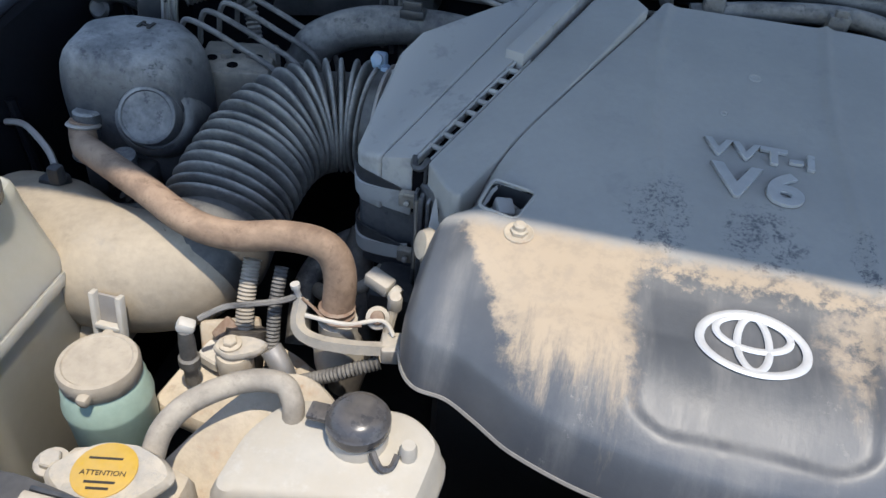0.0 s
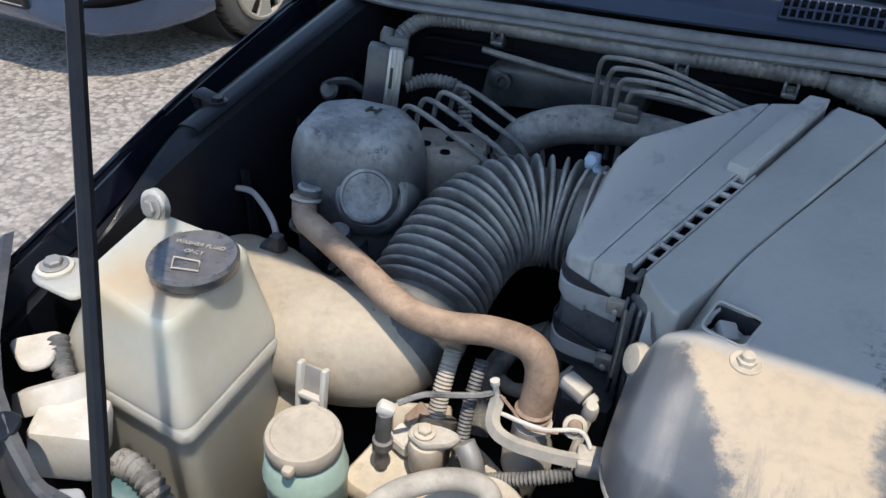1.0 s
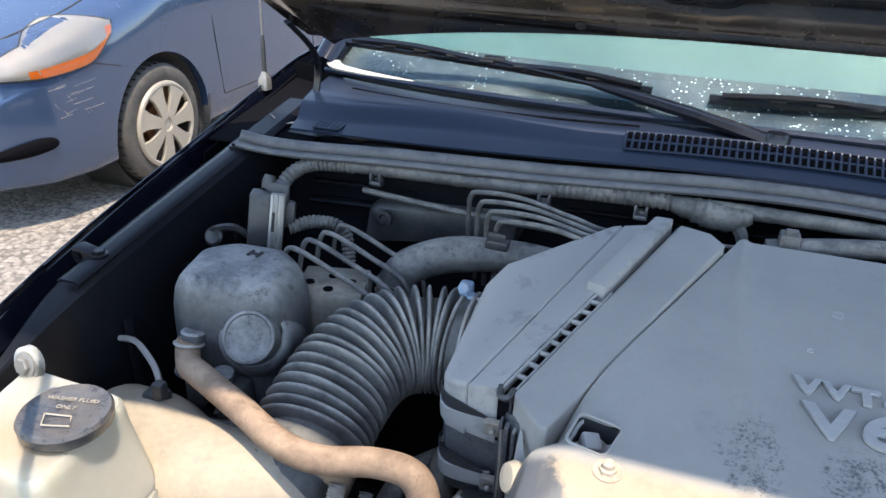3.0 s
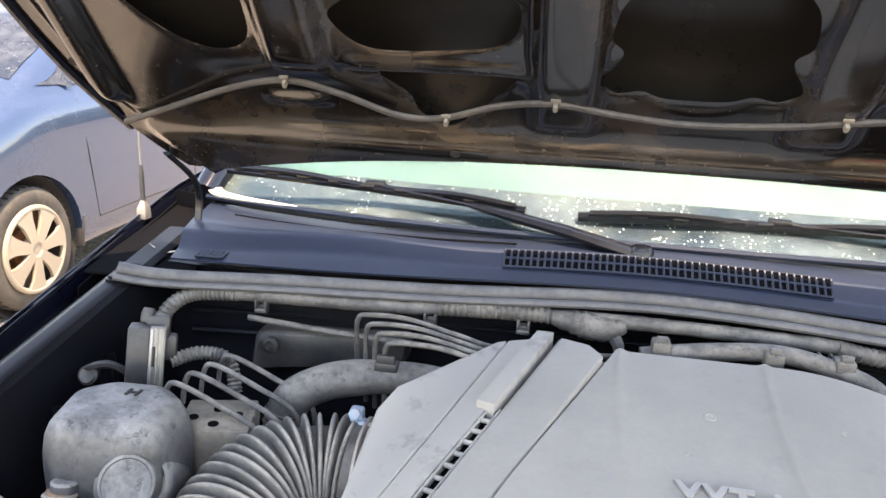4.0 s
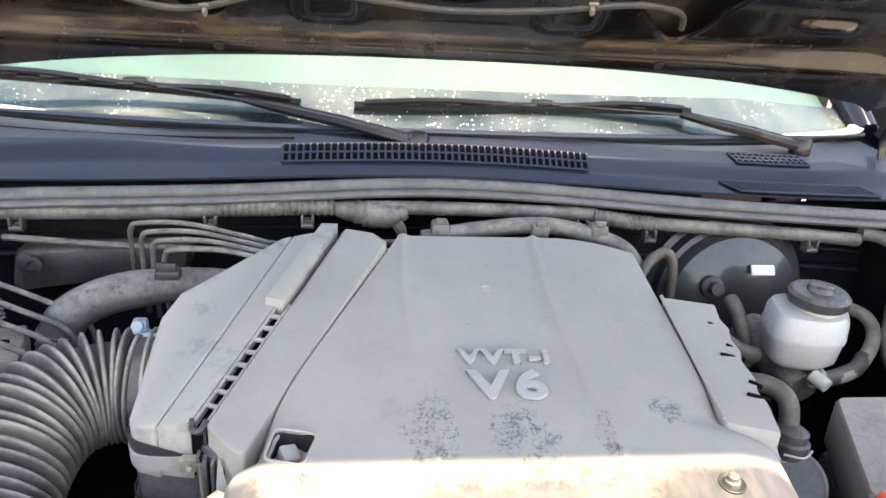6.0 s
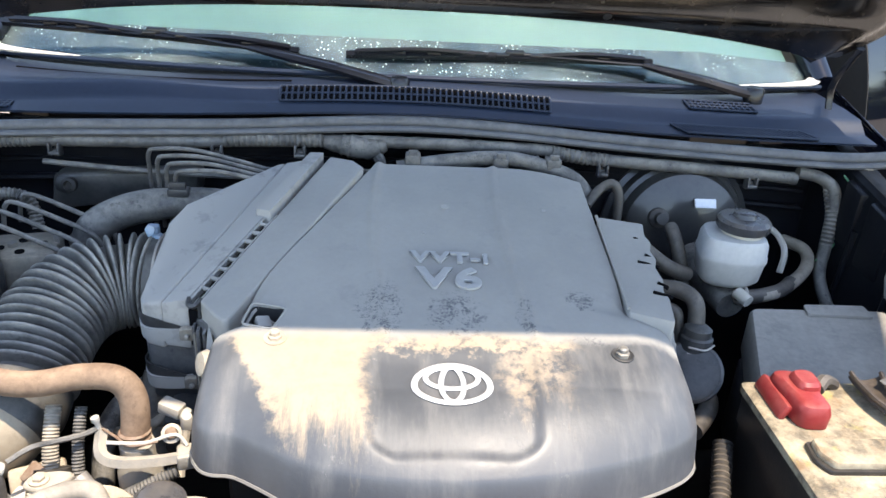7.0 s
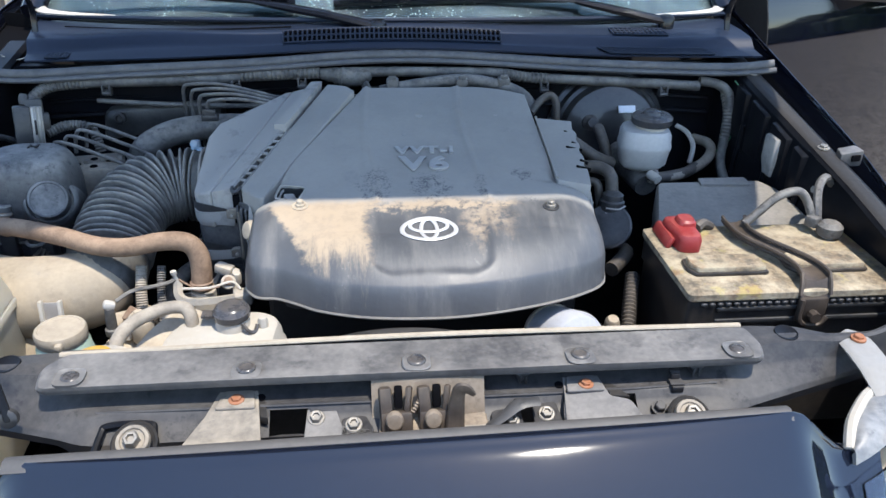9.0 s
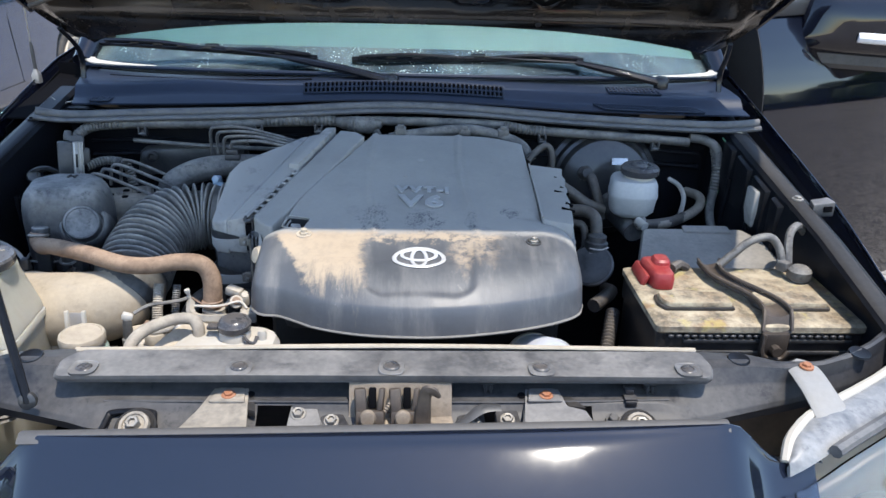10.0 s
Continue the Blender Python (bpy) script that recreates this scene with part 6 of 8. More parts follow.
def brake_pump():
    """The ABS housing with its round cap, and the block with four pipes behind it."""
    t = thing("abs_pump", (-0.52, 0.45, 0.9), "dusty dark grey pump housing with a round cap", "pump")
    o = [(-0.572, 0.408), (-0.552, 0.396), (-0.470, 0.402), (-0.452, 0.42), (-0.456, 0.485), (-0.490, 0.510), (-0.558, 0.505), (-0.586, 0.475)]
    rings = []
    c = Vector((-0.518, 0.452))
    for z, k in ((0.885, 0.90), (0.905, 0.97), (0.935, 0.985), (0.938, 1.0), (0.995, 1.0), (1.012, 0.985), (1.028, 0.94), (1.038, 0.87), (1.0445, 0.78), (1.0475, 0.64), (1.0485, 0.4)):
        rings.append([(*(c + (q - c) * k * (1 + 0.012 * math.sin(7 * math.atan2(q.y - c.y, q.x - c.x) + 30 * z))), z) for q in round_poly(o, 0.016, 5)])
    part("housing", loft(rings), pump_mat, t)
    part("round_cap", lathe([(0.0265, -0.02), (0.0265, 0.010), (0.0250, 0.0125), (0.0225, 0.0130), (0.0215, 0.0120), (0.006, 0.0115)], (-0.478, 0.402, 0.996), (0.20, -0.80, 0.52), 32), pump_mat, t)
    part("shoulder", lathe([(0.040, -0.055), (0.039, -0.030), (0.036, -0.010), (0.0335, -0.004), (0.0300, -0.002), (0.0285, -0.008)], (-0.478, 0.402, 0.996), (0.20, -0.80, 0.52), 32), pump_mat, t)
    part("seam", tube([(-0.583, 0.470, 0.935), (-0.574, 0.408, 0.935), (-0.552, 0.394, 0.935), (-0.520, 0.396, 0.935)], 0.0022, 6), pump_mat, t)
    part("outlet", lathe([(0.0105, 0), (0.0105, 0.020), (0.0125, 0.022), (0.0125, 0.030), (0.010, 0.032)], (-0.541, 0.392, 0.962), (0.05, 0.15, 1), 18), pump_mat, t)
    part("mark", join(box((-0.517, 0.470, 1.0492), (0.003, 0.012, 0.0015), 0), box((-0.507, 0.470, 1.0492), (0.003, 0.012, 0.0015), 0), box((-0.512, 0.470, 1.0492), (0.010, 0.003, 0.0015), 0)), bay_dark, t)
    part("spout", join(lathe([(0.010, 0), (0.010, 0.016), (0.012, 0.018), (0.012, 0.024)], (-0.500, 0.384, 0.940), (0, -0.2, 1), 14), lathe([(0.013, 0), (0.0145, 0.002), (0.013, 0.004)], (-0.500, 0.384, 0.942), (0, -0.2, 1), 14)), pump_mat, t)
    part("foot", join(box((-0.495, 0.392, 0.925), (0.034, 0.026, 0.05), 0.006), box((-0.54, 0.394, 0.935), (0.022, 0.014, 0.05), 0.004)), black_plastic, t)
    v = thing("valve_block", (-0.46, 0.55, 0.9), "dusty metal brake valve block with bent steel pipes", "valve block")
    part("block", box((-0.455, 0.530, 0.962), (0.074, 0.070, 0.078), 0.003, (0, 0, 14)), bracket_mat, v)
    for dx, dy in ((-0.022, -0.012), (0.004, -0.020), (0.020, 0.004), (-0.004, 0.010)):
        part("port", lathe([(0.0055, 0), (0.0055, 0.0012), (0.003, 0.0004)], (-0.455 + dx, 0.530 + dy, 1.0012), (0, 0, 1), 12), hole_dark, v)
    part("motor", lathe([(0.036, 0), (0.040, 0.01), (0.040, 0.05), (0.03, 0.056)], (-0.42, 0.49, 0.93), (0.5, -0.6, 0.2), 20), grey_plastic, v)
    for k in range(4):
        a = Vector((-0.512 + 0.008 * k, 0.520 + 0.026 * k, 1.000))
        part("pipe", tube([a, a + Vector((0.006, 0.0, 0.030)), a + Vector((0.020, 0.0, 0.036)), a + Vector((0.07, -0.005, 0.018)), a + Vector((0.112, -0.008, -0.004)), a + Vector((0.118, -0.002, -0.05))], 0.0030, 8), tape_mat, v)
    part("pipe", tube([(-0.45, 0.50, 0.965), (-0.41, 0.485, 0.968), (-0.36, 0.49, 0.955)], 0.004, 8), tape_mat, v)
    for k in range(3):
        part("nut", lathe([(0.006, 0), (0.006, 0.012)], (-0.465 + 0.022 * k, 0.525 + 0.01 * k, 0.994), (0, 0, 1), 6), zinc, v)
    m = thing("relay_module", (-0.565, 0.60, 1.0), "black and silver finned electronic module on a bracket", "module")
    mt = Matrix.Translation((-0.548, 0.556, 1.046)) @ pose(0, 0, 0, -10, 6, 24)
    part("case", moved(box((-0.009, 0.004, 0), (0.024, 0.030, 0.066), 0.003), mt), black_plastic, m)
    face = part("face", moved(box((0.010, -0.006, 0), (0.016, 0.012, 0.067), 0.0015), mt), steel, m, "bright ribbed face")
    for k in range(3):
        part("fin", moved(box((0.0045 + 0.0055 * k, -0.0135, 0), (0.0026, 0.005, 0.066), 0.0006), mt), zinc if k else steel, face)
    part("label", moved(box((0.0070, -0.0166, 0.003), (0.0030, 0.0015, 0.022), 0.0004), mt), bay_dark, m)
    part("plug", join(moved(box((0.008, 0.016, 0.030), (0.026, 0.018, 0.026), 0.004), mt), moved(box((0.020, 0.022, 0.006), (0.018, 0.016, 0.030), 0.004), mt), moved(lathe([(0.007, 0), (0.008, 0.008), (0.006, 0.016)], (-0.004, 0.014, 0.034), (0.1, 0.2, 1), 10), mt)), black_plastic, m)
    part("bracket", tube([(-0.612, 0.545, 1.020), (-0.600, 0.535, 1.035), (-0.582, 0.540, 1.038), (-0.566, 0.550, 1.024)], [0.011, 0.010, 0.009, 0.008], 8, flat=0.5), black_plastic, m)
    part("bracket_eye", lathe([(0.010, 0), (0.011, 0.003), (0.008, 0.006), (0.004, 0.005)], (-0.602, 0.530, 1.028), (0.1, -0.9, 0.4), 14), black_plastic, m)
    part("wire_sleeve", corrugated([(-0.535, 0.580, 1.030), (-0.510, 0.600, 1.035), (-0.480, 0.610, 1.025), (-0.468, 0.600, 0.99)], 0.0085, 0.002, 0.005, 10), tape_mat, m)



def hoses():
    h = thing("radiator_hose", (-0.40, 0.32, 0.9), "tan dusty rubber hose, S-bent between pump and radiator neck", "hose")
    part("rubber", tube([(-0.541, 0.391, 0.985), (-0.541, 0.386, 0.974), (-0.528, 0.370, 0.972), (-0.505, 0.352, 0.980), (-0.44, 0.317, 0.984), (-0.385, 0.290, 0.982), (-0.345, 0.284, 0.982), (-0.305, 0.294, 0.984), (-0.275, 0.298, 0.978), (-0.263, 0.296, 0.955), (-0.264, 0.288, 0.915)], [0.0122, 0.0122, 0.0122, 0.012, 0.012, 0.012, 0.012, 0.012, 0.0125, 0.0135, 0.0135], 14, 8), hose_mat, h)
    for z in (0.925, 0.919):
        part("wire_clamp", lathe([(0.0138, 0), (0.0152, 0.001), (0.0138, 0.002)], (-0.2635, 0.2885, z), (0, 0.1, 1), 16), rusty_wire, h)
    part("wire_clamp", lathe([(0.0138, 0), (0.0155, 0.002), (0.0138, 0.004)], (-0.541, 0.389, 0.980), (0, 0.3, 1), 16), steel, h)
    b = thing("water_neck", (-0.25, 0.27, 0.86), "dusty cast water neck with a bolted steel bracket", "bracket")
    part("neck", lathe([(0.021, 0), (0.021, 0.02), (0.016, 0.03), (0.016, 0.05)], (-0.262, 0.286, 0.865), (0, 0, 1), 16), alloy, b)
    part("rail", tube([(-0.292, 0.285, 0.930), (-0.288, 0.266, 0.918), (-0.270, 0.259, 0.914), (-0.235, 0.262, 0.914), (-0.206, 0.270, 0.914)], 0.0058, 4, flat=1.0), alloy, b)
    part("rail", tube([(-0.284, 0.272, 0.926), (-0.25, 0.272, 0.926), (-0.224, 0.282, 0.928), (-0.212, 0.276, 0.920)], 0.0018, 8), white_plastic, b)
    part("wire", tube([(-0.290, 0.282, 0.934), (-0.278, 0.280, 0.926), (-0.262, 0.270, 0.924), (-0.238, 0.274, 0.926)], 0.0014, 6), rusty_wire, b)
    part("latch_pin", lathe([(0.0026, 0), (0.0026, 0.016), (0.004, 0.018), (0.004, 0.022)], (-0.292, 0.284, 0.924), (-0.2, 0, 1), 8), white_plastic, b)
    part("plate", box((-0.210, 0.272, 0.911), (0.022, 0.022, 0.016), 0.003, (0, 0, 15)), alloy, b)
    part("ear", lathe([(0.0095, 0), (0.0095, 0.006), (0.006, 0.007), (0.005, 0.003)], (-0.230, 0.290, 0.922), (0.2, -0.6, 0.6), 16), alloy, b)
    part("sleeve", lathe([(0.0055, 0), (0.0055, 0.004), (0.004, 0.005)], (-0.229, 0.2855, 0.927), (0.2, -0.6, 0.6), 14), rusty_wire, b)
    part("wire", tube([(-0.292, 0.286, 0.934), (-0.305, 0.276, 0.932), (-0.325, 0.262, 0.935), (-0.342, 0.252, 0.936), (-0.358, 0.240, 0.930)], 0.0026, 6), tape_mat, b)
    part("conduit", corrugated([(-0.220, 0.264, 0.900), (-0.25, 0.252, 0.890), (-0.285, 0.25, 0.87)], 0.0062, 0.0014, 0.0032, 12), tape_mat, b)
    s = thing("sensor", (-0.365, 0.23, 0.87), "dusty plug-in sensor on a pipe flange", "sensor")
    part("stem", lathe([(0.0055, 0), (0.0055, 0.02), (0.0085, 0.022), (0.0085, 0.030), (0.0065, 0.032), (0.0065, 0.046), (0.0055, 0.06)], (-0.366, 0.228, 0.868), (0.05, 0, 1), 14), tape_mat, s)
    part("plug", box((-0.363, 0.230, 0.931), (0.014, 0.011, 0.010), 0.003, (0, 25, 20)), white_plastic, s)
    f = thing("pipe_flange", (-0.32, 0.245, 0.86), "beige dusty pipe coupling with a clamped flange", "coupling")
    part("cup", lathe([(0.010, 0), (0.014, 0.006), (0.015, 0.03), (0.0135, 0.034)], (-0.332, 0.240, 0.868), (0, 0, 1), 16), beige_metal, f)
    part("flange", slab([(-0.348, 0.234), (-0.330, 0.227), (-0.310, 0.240), (-0.306, 0.252), (-0.322, 0.254), (-0.346, 0.248)], 0.902, 0.909, 0.007, 0.002), alloy, f)
    bolt("bolt", (-0.334, 0.240, 0.910), 0.006, beige_metal, f)
    part("pipe", tube([(-0.303, 0.246, 0.908), (-0.292, 0.240, 0.895), (-0.284, 0.235, 0.87)], 0.009, 10), steel, f)
    for x, y, r in ((-0.340, 0.282, 0.0078), (-0.314, 0.280, 0.0060)):
        single("conduit", corrugated([(x, y + 0.02, 0.945), (x, y, 0.915), (x + 0.002, y - 0.02, 0.87), (x, y - 0.03, 0.83)], r, 0.0012, 0.0032, 14), hose_beige if r > 0.007 else tape_mat, "pale dusty corrugated wiring conduit", "conduit")
    single("conduit_boot", tube([(-0.337, 0.272, 0.895), (-0.336, 0.262, 0.878), (-0.335, 0.25, 0.85)], 0.0165, 12), hose_black, "black rubber boot round a conduit", "boot")
    p = thing("engine_bracket", (-0.36, 0.25, 0.84), "dusty beige cast bracket flecked with rust", "bracket")
    part("plate", slab([(-0.395, 0.205), (-0.335, 0.196), (-0.275, 0.215), (-0.262, 0.262), (-0.30, 0.285), (-0.345, 0.292), (-0.385, 0.262)], 0.842, 0.862, 0.014, 0.004, lambda x, y: 0.10 * (y - 0.24)), beige_metal, p)
    part("web", box((-0.352, 0.272, 0.872), (0.050, 0.010, 0.045), 0.004, (-28, 0, 24)), beige_metal, p)
    part("tab", box((-0.345, 0.262, 0.892), (0.034, 0.020, 0.006), 0.002, (34, 8, -30)), rusty_wire, p, "rusty orange tab")
    part("lug", slab([(-0.372, 0.248), (-0.350, 0.240), (-0.344, 0.268), (-0.366, 0.276)], 0.868, 0.880, 0.005, 0.002), white_plastic, p)
    for x, y in ((-0.300, 0.225), (-0.285, 0.262)):
        bolt("bolt", (x, y, 0.864), 0.007, beige_metal, p)
    k = thing("connector", (-0.24, 0.335, 0.9), "pale dusty plug on a small bracket", "connector")
    part("housing", box((-0.243, 0.338, 0.916), (0.024, 0.015, 0.013), 0.002, (0, 10, -20)), white_plastic, k)
    part("collar", lathe([(0.0055, 0), (0.0075, 0.001), (0.0075, 0.008), (0.0055, 0.009)], (-0.231, 0.333, 0.913), (1, -0.4, -0.3), 14), tank_grey, k)
    part("tip", lathe([(0.0065, 0), (0.0065, 0.012), (0.005, 0.016)], (-0.226, 0.326, 0.902), (0.1, -0.2, 1), 12), white_plastic, k)
    part("stem", tube([(-0.226, 0.324, 0.902), (-0.228, 0.316, 0.885), (-0.230, 0.30, 0.86)], 0.0045, 8), alloy, k)


def tanks():
    w = thing("washer_tank", (-0.55, 0.2, 0.75), "milky white washer fluid tank with a flat black cap", "washer tank")
    top = [(-0.604, 0.176), (-0.497, 0.156), (-0.508, 0.274), (-0.624, 0.280)]
    seam = [(-0.626, 0.148), (-0.474, 0.134), (-0.482, 0.272), (-0.645, 0.290)]
    low = [(-0.621, 0.153), (-0.477, 0.139), (-0.485, 0.268), (-0.640, 0.285)]

    def ring(p, z, r=0.018, k=1.0, q=None, mix=0.0):
        p = [Vector(a).lerp(Vector(b), mix) for a, b in zip(p, q or p)]
        c = sum(p, Vector((0, 0))) / 4
        return [(*(c + (v - c) * k), z) for v in round_poly(p, r, 6)]
    part("upper_shell", loft([ring(seam, 0.931, 0.016, 0.955), ring(seam, 0.9615, 0.020, 0.972, top, 0.5), ring(top, 0.988, 0.022, 1.0), ring(top, 0.997, 0.022, 0.985), ring(top, 1.003, 0.020, 0.955), ring(top, 1.006, 0.018, 0.90)]), tank_stained, w)
    part("seam_flange", loft([ring(seam, 0.9205, 0.014, 0.97), ring(seam, 0.922, 0.014, 1.0), ring(seam, 0.929, 0.014, 1.0), ring(seam, 0.9315, 0.014, 0.98)]), tank_stained, w)
    part("lower_shell", loft([ring(low, 0.74, 0.018, 0.86), ring(low, 0.80, 0.018, 0.96), ring(low, 0.905, 0.016, 1.0), ring(low, 0.921, 0.016, 1.0)]), tank_stained, w)
    e = part("ear", slab([(-0.650, 0.168), (-0.600, 0.166), (-0.600, 0.215), (-0.645, 0.205), (-0.662, 0.188)], 0.985, 0.991, 0.010, 0.002), tank_stained, w)
    part("pad", lathe([(0.0145, 0), (0.0145, 0.003), (0.012, 0.004)], (-0.642, 0.187, 0.990), (0, 0, 1), 20), tank_grey, e)
    bolt("bolt", (-0.642, 0.187, 0.994), 0.0075, zinc, e)
    e = part("ear", join(box((-0.612, 0.274, 1.000), (0.030, 0.007, 0.036), 0.003, (8, 0, -12)), lathe([(0.015, 0), (0.015, 0.006), (0.013, 0.007)], (-0.612, 0.275, 1.013), (-0.1, -1, 0.2), 20)), tank_stained, w)
    bolt("bolt", (-0.612, 0.268, 1.014), 0.0075, zinc, e, (-0.1, -1, 0.25))
    c = part("cap", lathe([(0.030, 0.0), (0.034, 0.004), (0.035, 0.012), (0.033, 0.015), (0.029, 0.0135), (0.024, 0.0145)], (-0.527, 0.222, 1.008), (0, -0.03, 1), 32), cap_black, w, "flat black washer cap")
    for k, (tx, sz) in enumerate((("WASHER FLUID", 0.0060), ("ONLY", 0.0060))):
        cu = bpy.data.curves.new("text", "FONT")
        cu.body, cu.size, cu.extrude, cu.align_x = tx, sz, 0.0003, "CENTER"
        tmp = bpy.data.objects.new("tmp", cu)
        scene.collection.objects.link(tmp)
        me = bpy.data.meshes.new_from_object(tmp.evaluated_get(bpy.context.evaluated_depsgraph_get()))
        bpy.data.objects.remove(tmp)
        lb = bmesh.new()
        lb.from_mesh(me)
        moved(lb, Matrix.Translation((-0.527, 0.222, 1.0242)) @ pose(0, 0, 0, 0, 0, 12) @ Matrix.Translation((0, 0.010 - 0.010 * k, 0)))
        part("lettering", lb, cap_beige, c, "worn raised lettering", smooth=0)
    sym = [(-0.011, -0.008), (0.010, -0.008), (0.015, -0.019), (-0.006, -0.021), (-0.011, -0.008)]
    mt = Matrix.Translation((-0.527, 0.222, 1.0242)) @ pose(0, 0, 0, 0, 0, 12)
    part("symbol", tube([mt @ Vector((a, b, 0)) for a, b in sym], 0.0008, 5, 1), cap_beige, c, "windscreen washer symbol")
    part("strap", box((-0.560, 0.245, 1.011), (0.022, 0.008, 0.006), 0.002, (0, 0, -30)), cap_black, w)
    o = thing("fluid_reservoir", (-0.40, 0.17, 0.8), "mint green fluid reservoir with a dusty beige cap", "reservoir")
    part("jar", lathe([(0.024, 0), (0.030, 0.01), (0.0315, 0.066), (0.0325, 0.070), (0.0325, 0.074), (0.031, 0.078), (0.030, 0.088), (0.026, 0.095)], (-0.403, 0.178, 0.825), (0, 0, 1), 28), tank_mint, o)
    part("cap", join(lathe([(0.0270, -0.008), (0.0285, -0.006), (0.0290, 0.005), (0.0275, 0.0085), (0.0245, 0.0090), (0.0235, 0.0080), (0.010, 0.0082)], (-0.403, 0.178, 0.926), (0, 0, 1), 36), box((-0.396, 0.149, 0.927), (0.009, 0.010, 0.009), 0.003), box((-0.413, 0.206, 0.929), (0.009, 0.008, 0.008), 0.003)), cap_beige, o, "beige dusty screw cap")
    st = thing("hose_bracket", (-0.40, 0.23, 0.86), "pale ladder-like plastic bracket behind the reservoir", "bracket")
    for dx in (-0.0115, 0.0115):
        part("rail", box((-0.437 + dx, 0.236, 0.898), (0.005, 0.008, 0.070), 0.0015, (-10, 0, 0)), tank_grey, st)
    part("web", box((-0.437, 0.239, 0.896), (0.022, 0.003, 0.066), 0.001, (-10, 0, 0)), steel, st)
    for z in (0.878, 0.903):
        part("rung", box((-0.437, 0.236 - 0.17 * (z - 0.898), z), (0.022, 0.007, 0.005), 0.0015, (-10, 0, 0)), tank_grey, st)
    r = thing("radiator_filler", (-0.332, 0.086, 0.93), "dusty metal radiator filler with a yellow warning label", "radiator filler")
    part("base", lathe([(0.024, -0.05), (0.024, -0.004), (0.028, 0.0)], (-0.332, 0.087, 0.945), (0, 0, 1), 24), alloy, r)
    part("cap", slab([(-0.372, 0.078), (-0.355, 0.066), (-0.332, 0.060), (-0.306, 0.072), (-0.292, 0.094), (-0.302, 0.104), (-0.320, 0.110), (-0.345, 0.108), (-0.360, 0.096)], 0.947, 0.957, 0.010, 0.004), alloy, r)
    lb = part("label", lathe([(0.0190, 0), (0.0190, 0.0008), (0.0182, 0.0011)], (-0.334, 0.087, 0.957), (0, 0, 1), 28), yellow, r, "yellow warning label")
    cu = bpy.data.curves.new("text", "FONT")
    cu.body, cu.size, cu.extrude, cu.align_x = "ATTENTION", 0.0048, 0.0002, "CENTER"
    tmp = bpy.data.objects.new("tmp", cu)
    scene.collection.objects.link(tmp)
    me = bpy.data.meshes.new_from_object(tmp.evaluated_get(bpy.context.evaluated_depsgraph_get()))
    bpy.data.objects.remove(tmp)
    tb = bmesh.new()
    tb.from_mesh(me)
    part("lettering", moved(tb, Matrix.Translation((-0.333, 0.083, 0.9583)) @ pose(0, 0, 0, 0, 0, 12)), bay_dark, lb, smooth=0)
    for k in range(2):
        part("print", box((-0.332 + 0.001 * k, 0.0785 - 0.004 * k, 0.9582), (0.018 - 0.005 * k, 0.0016, 0.0005), 0, (0, 0, 12)), bay_dark, lb)
    part("print", box((-0.337, 0.094, 0.9582), (0.020, 0.0014, 0.0005), 0, (0, 0, 12)), bay_dark, lb)
    part("filler_neck", box((-0.335, 0.085, 0.915), (0.09, 0.06, 0.05), 0.014), beige_metal, r)
    part("overflow_hose", tube([(-0.322, 0.112, 0.938), (-0.322, 0.130, 0.948), (-0.310, 0.150, 0.956), (-0.285, 0.172, 0.958), (-0.262, 0.178, 0.957), (-0.252, 0.172, 0.95), (-0.250, 0.166, 0.935)], 0.0078, 12, 8), hose_beige, r, "beige dusty overflow hose")
    bolt("bolt", (-0.372, 0.088, 0.948), 0.007, alloy, r)
    e = thing("coolant_tank", (-0.21, 0.15, 0.85), "dusty white coolant tank with a round dark cap", "coolant tank")
    op = [(-0.286, 0.098), (-0.150, 0.122), (-0.145, 0.180), (-0.172, 0.198), (-0.262, 0.186), (-0.282, 0.15)]
    cc = Vector((-0.215, 0.15))

    def tr(z, k):
        return [(*(cc + (p - cc) * k), z + 0.02 * (p.y - 0.15)) for p in round_poly(op, 0.014, 5)]
    part("body", loft([tr(0.80, 0.9), tr(0.90, 0.98), tr(0.905, 1.02), tr(0.912, 1.02), tr(0.916, 0.98), tr(0.928, 0.96), tr(0.937, 0.90), tr(0.940, 0.8)]), tank_grey, e)
    part("neck", lathe([(0.020, 0), (0.0195, 0.012), (0.018, 0.016)], (-0.203, 0.163, 0.938), (0, 0, 1), 22), tank_grey, e)
    part("cap", join(lathe([(0.0205, 0), (0.0212, 0.002), (0.0212, 0.008), (0.0196, 0.0095), (0.0185, 0.0125), (0.013, 0.0160), (0.005, 0.0172)], (-0.203, 0.163, 0.952), (0, 0, 1), 32), box((-0.229, 0.166, 0.953), (0.018, 0.014, 0.005), 0.002)), cap_black, e, "round dark grey cap")
    part("tether", tube([(-0.189, 0.148, 0.95), (-0.182, 0.142, 0.944), (-0.176, 0.146, 0.941), (-0.174, 0.154, 0.945)], 0.0025, 6), cap_black, e)
    part("nipple", lathe([(0.006, 0), (0.006, 0.012), (0.0045, 0.016)], (-0.168, 0.158, 0.936), (0, 0, 1), 10), tank_grey, e)
    f = thing("fan_shroud", (0.0, 0.15, 0.75), "dusty black fan shroud arching behind the radiator", "fan shroud")

    def arch(u, v):
        a = math.pi * (0.05 + 0.9 * u)
        return Vector((-0.01 + 0.25 * math.cos(a), 0.100 + 0.05 * v, 0.745 + 0.203 * math.sin(a) - 0.012 * v * v))
    part("ring", sheet(40, 6, arch, 0.004), black_plastic, f)
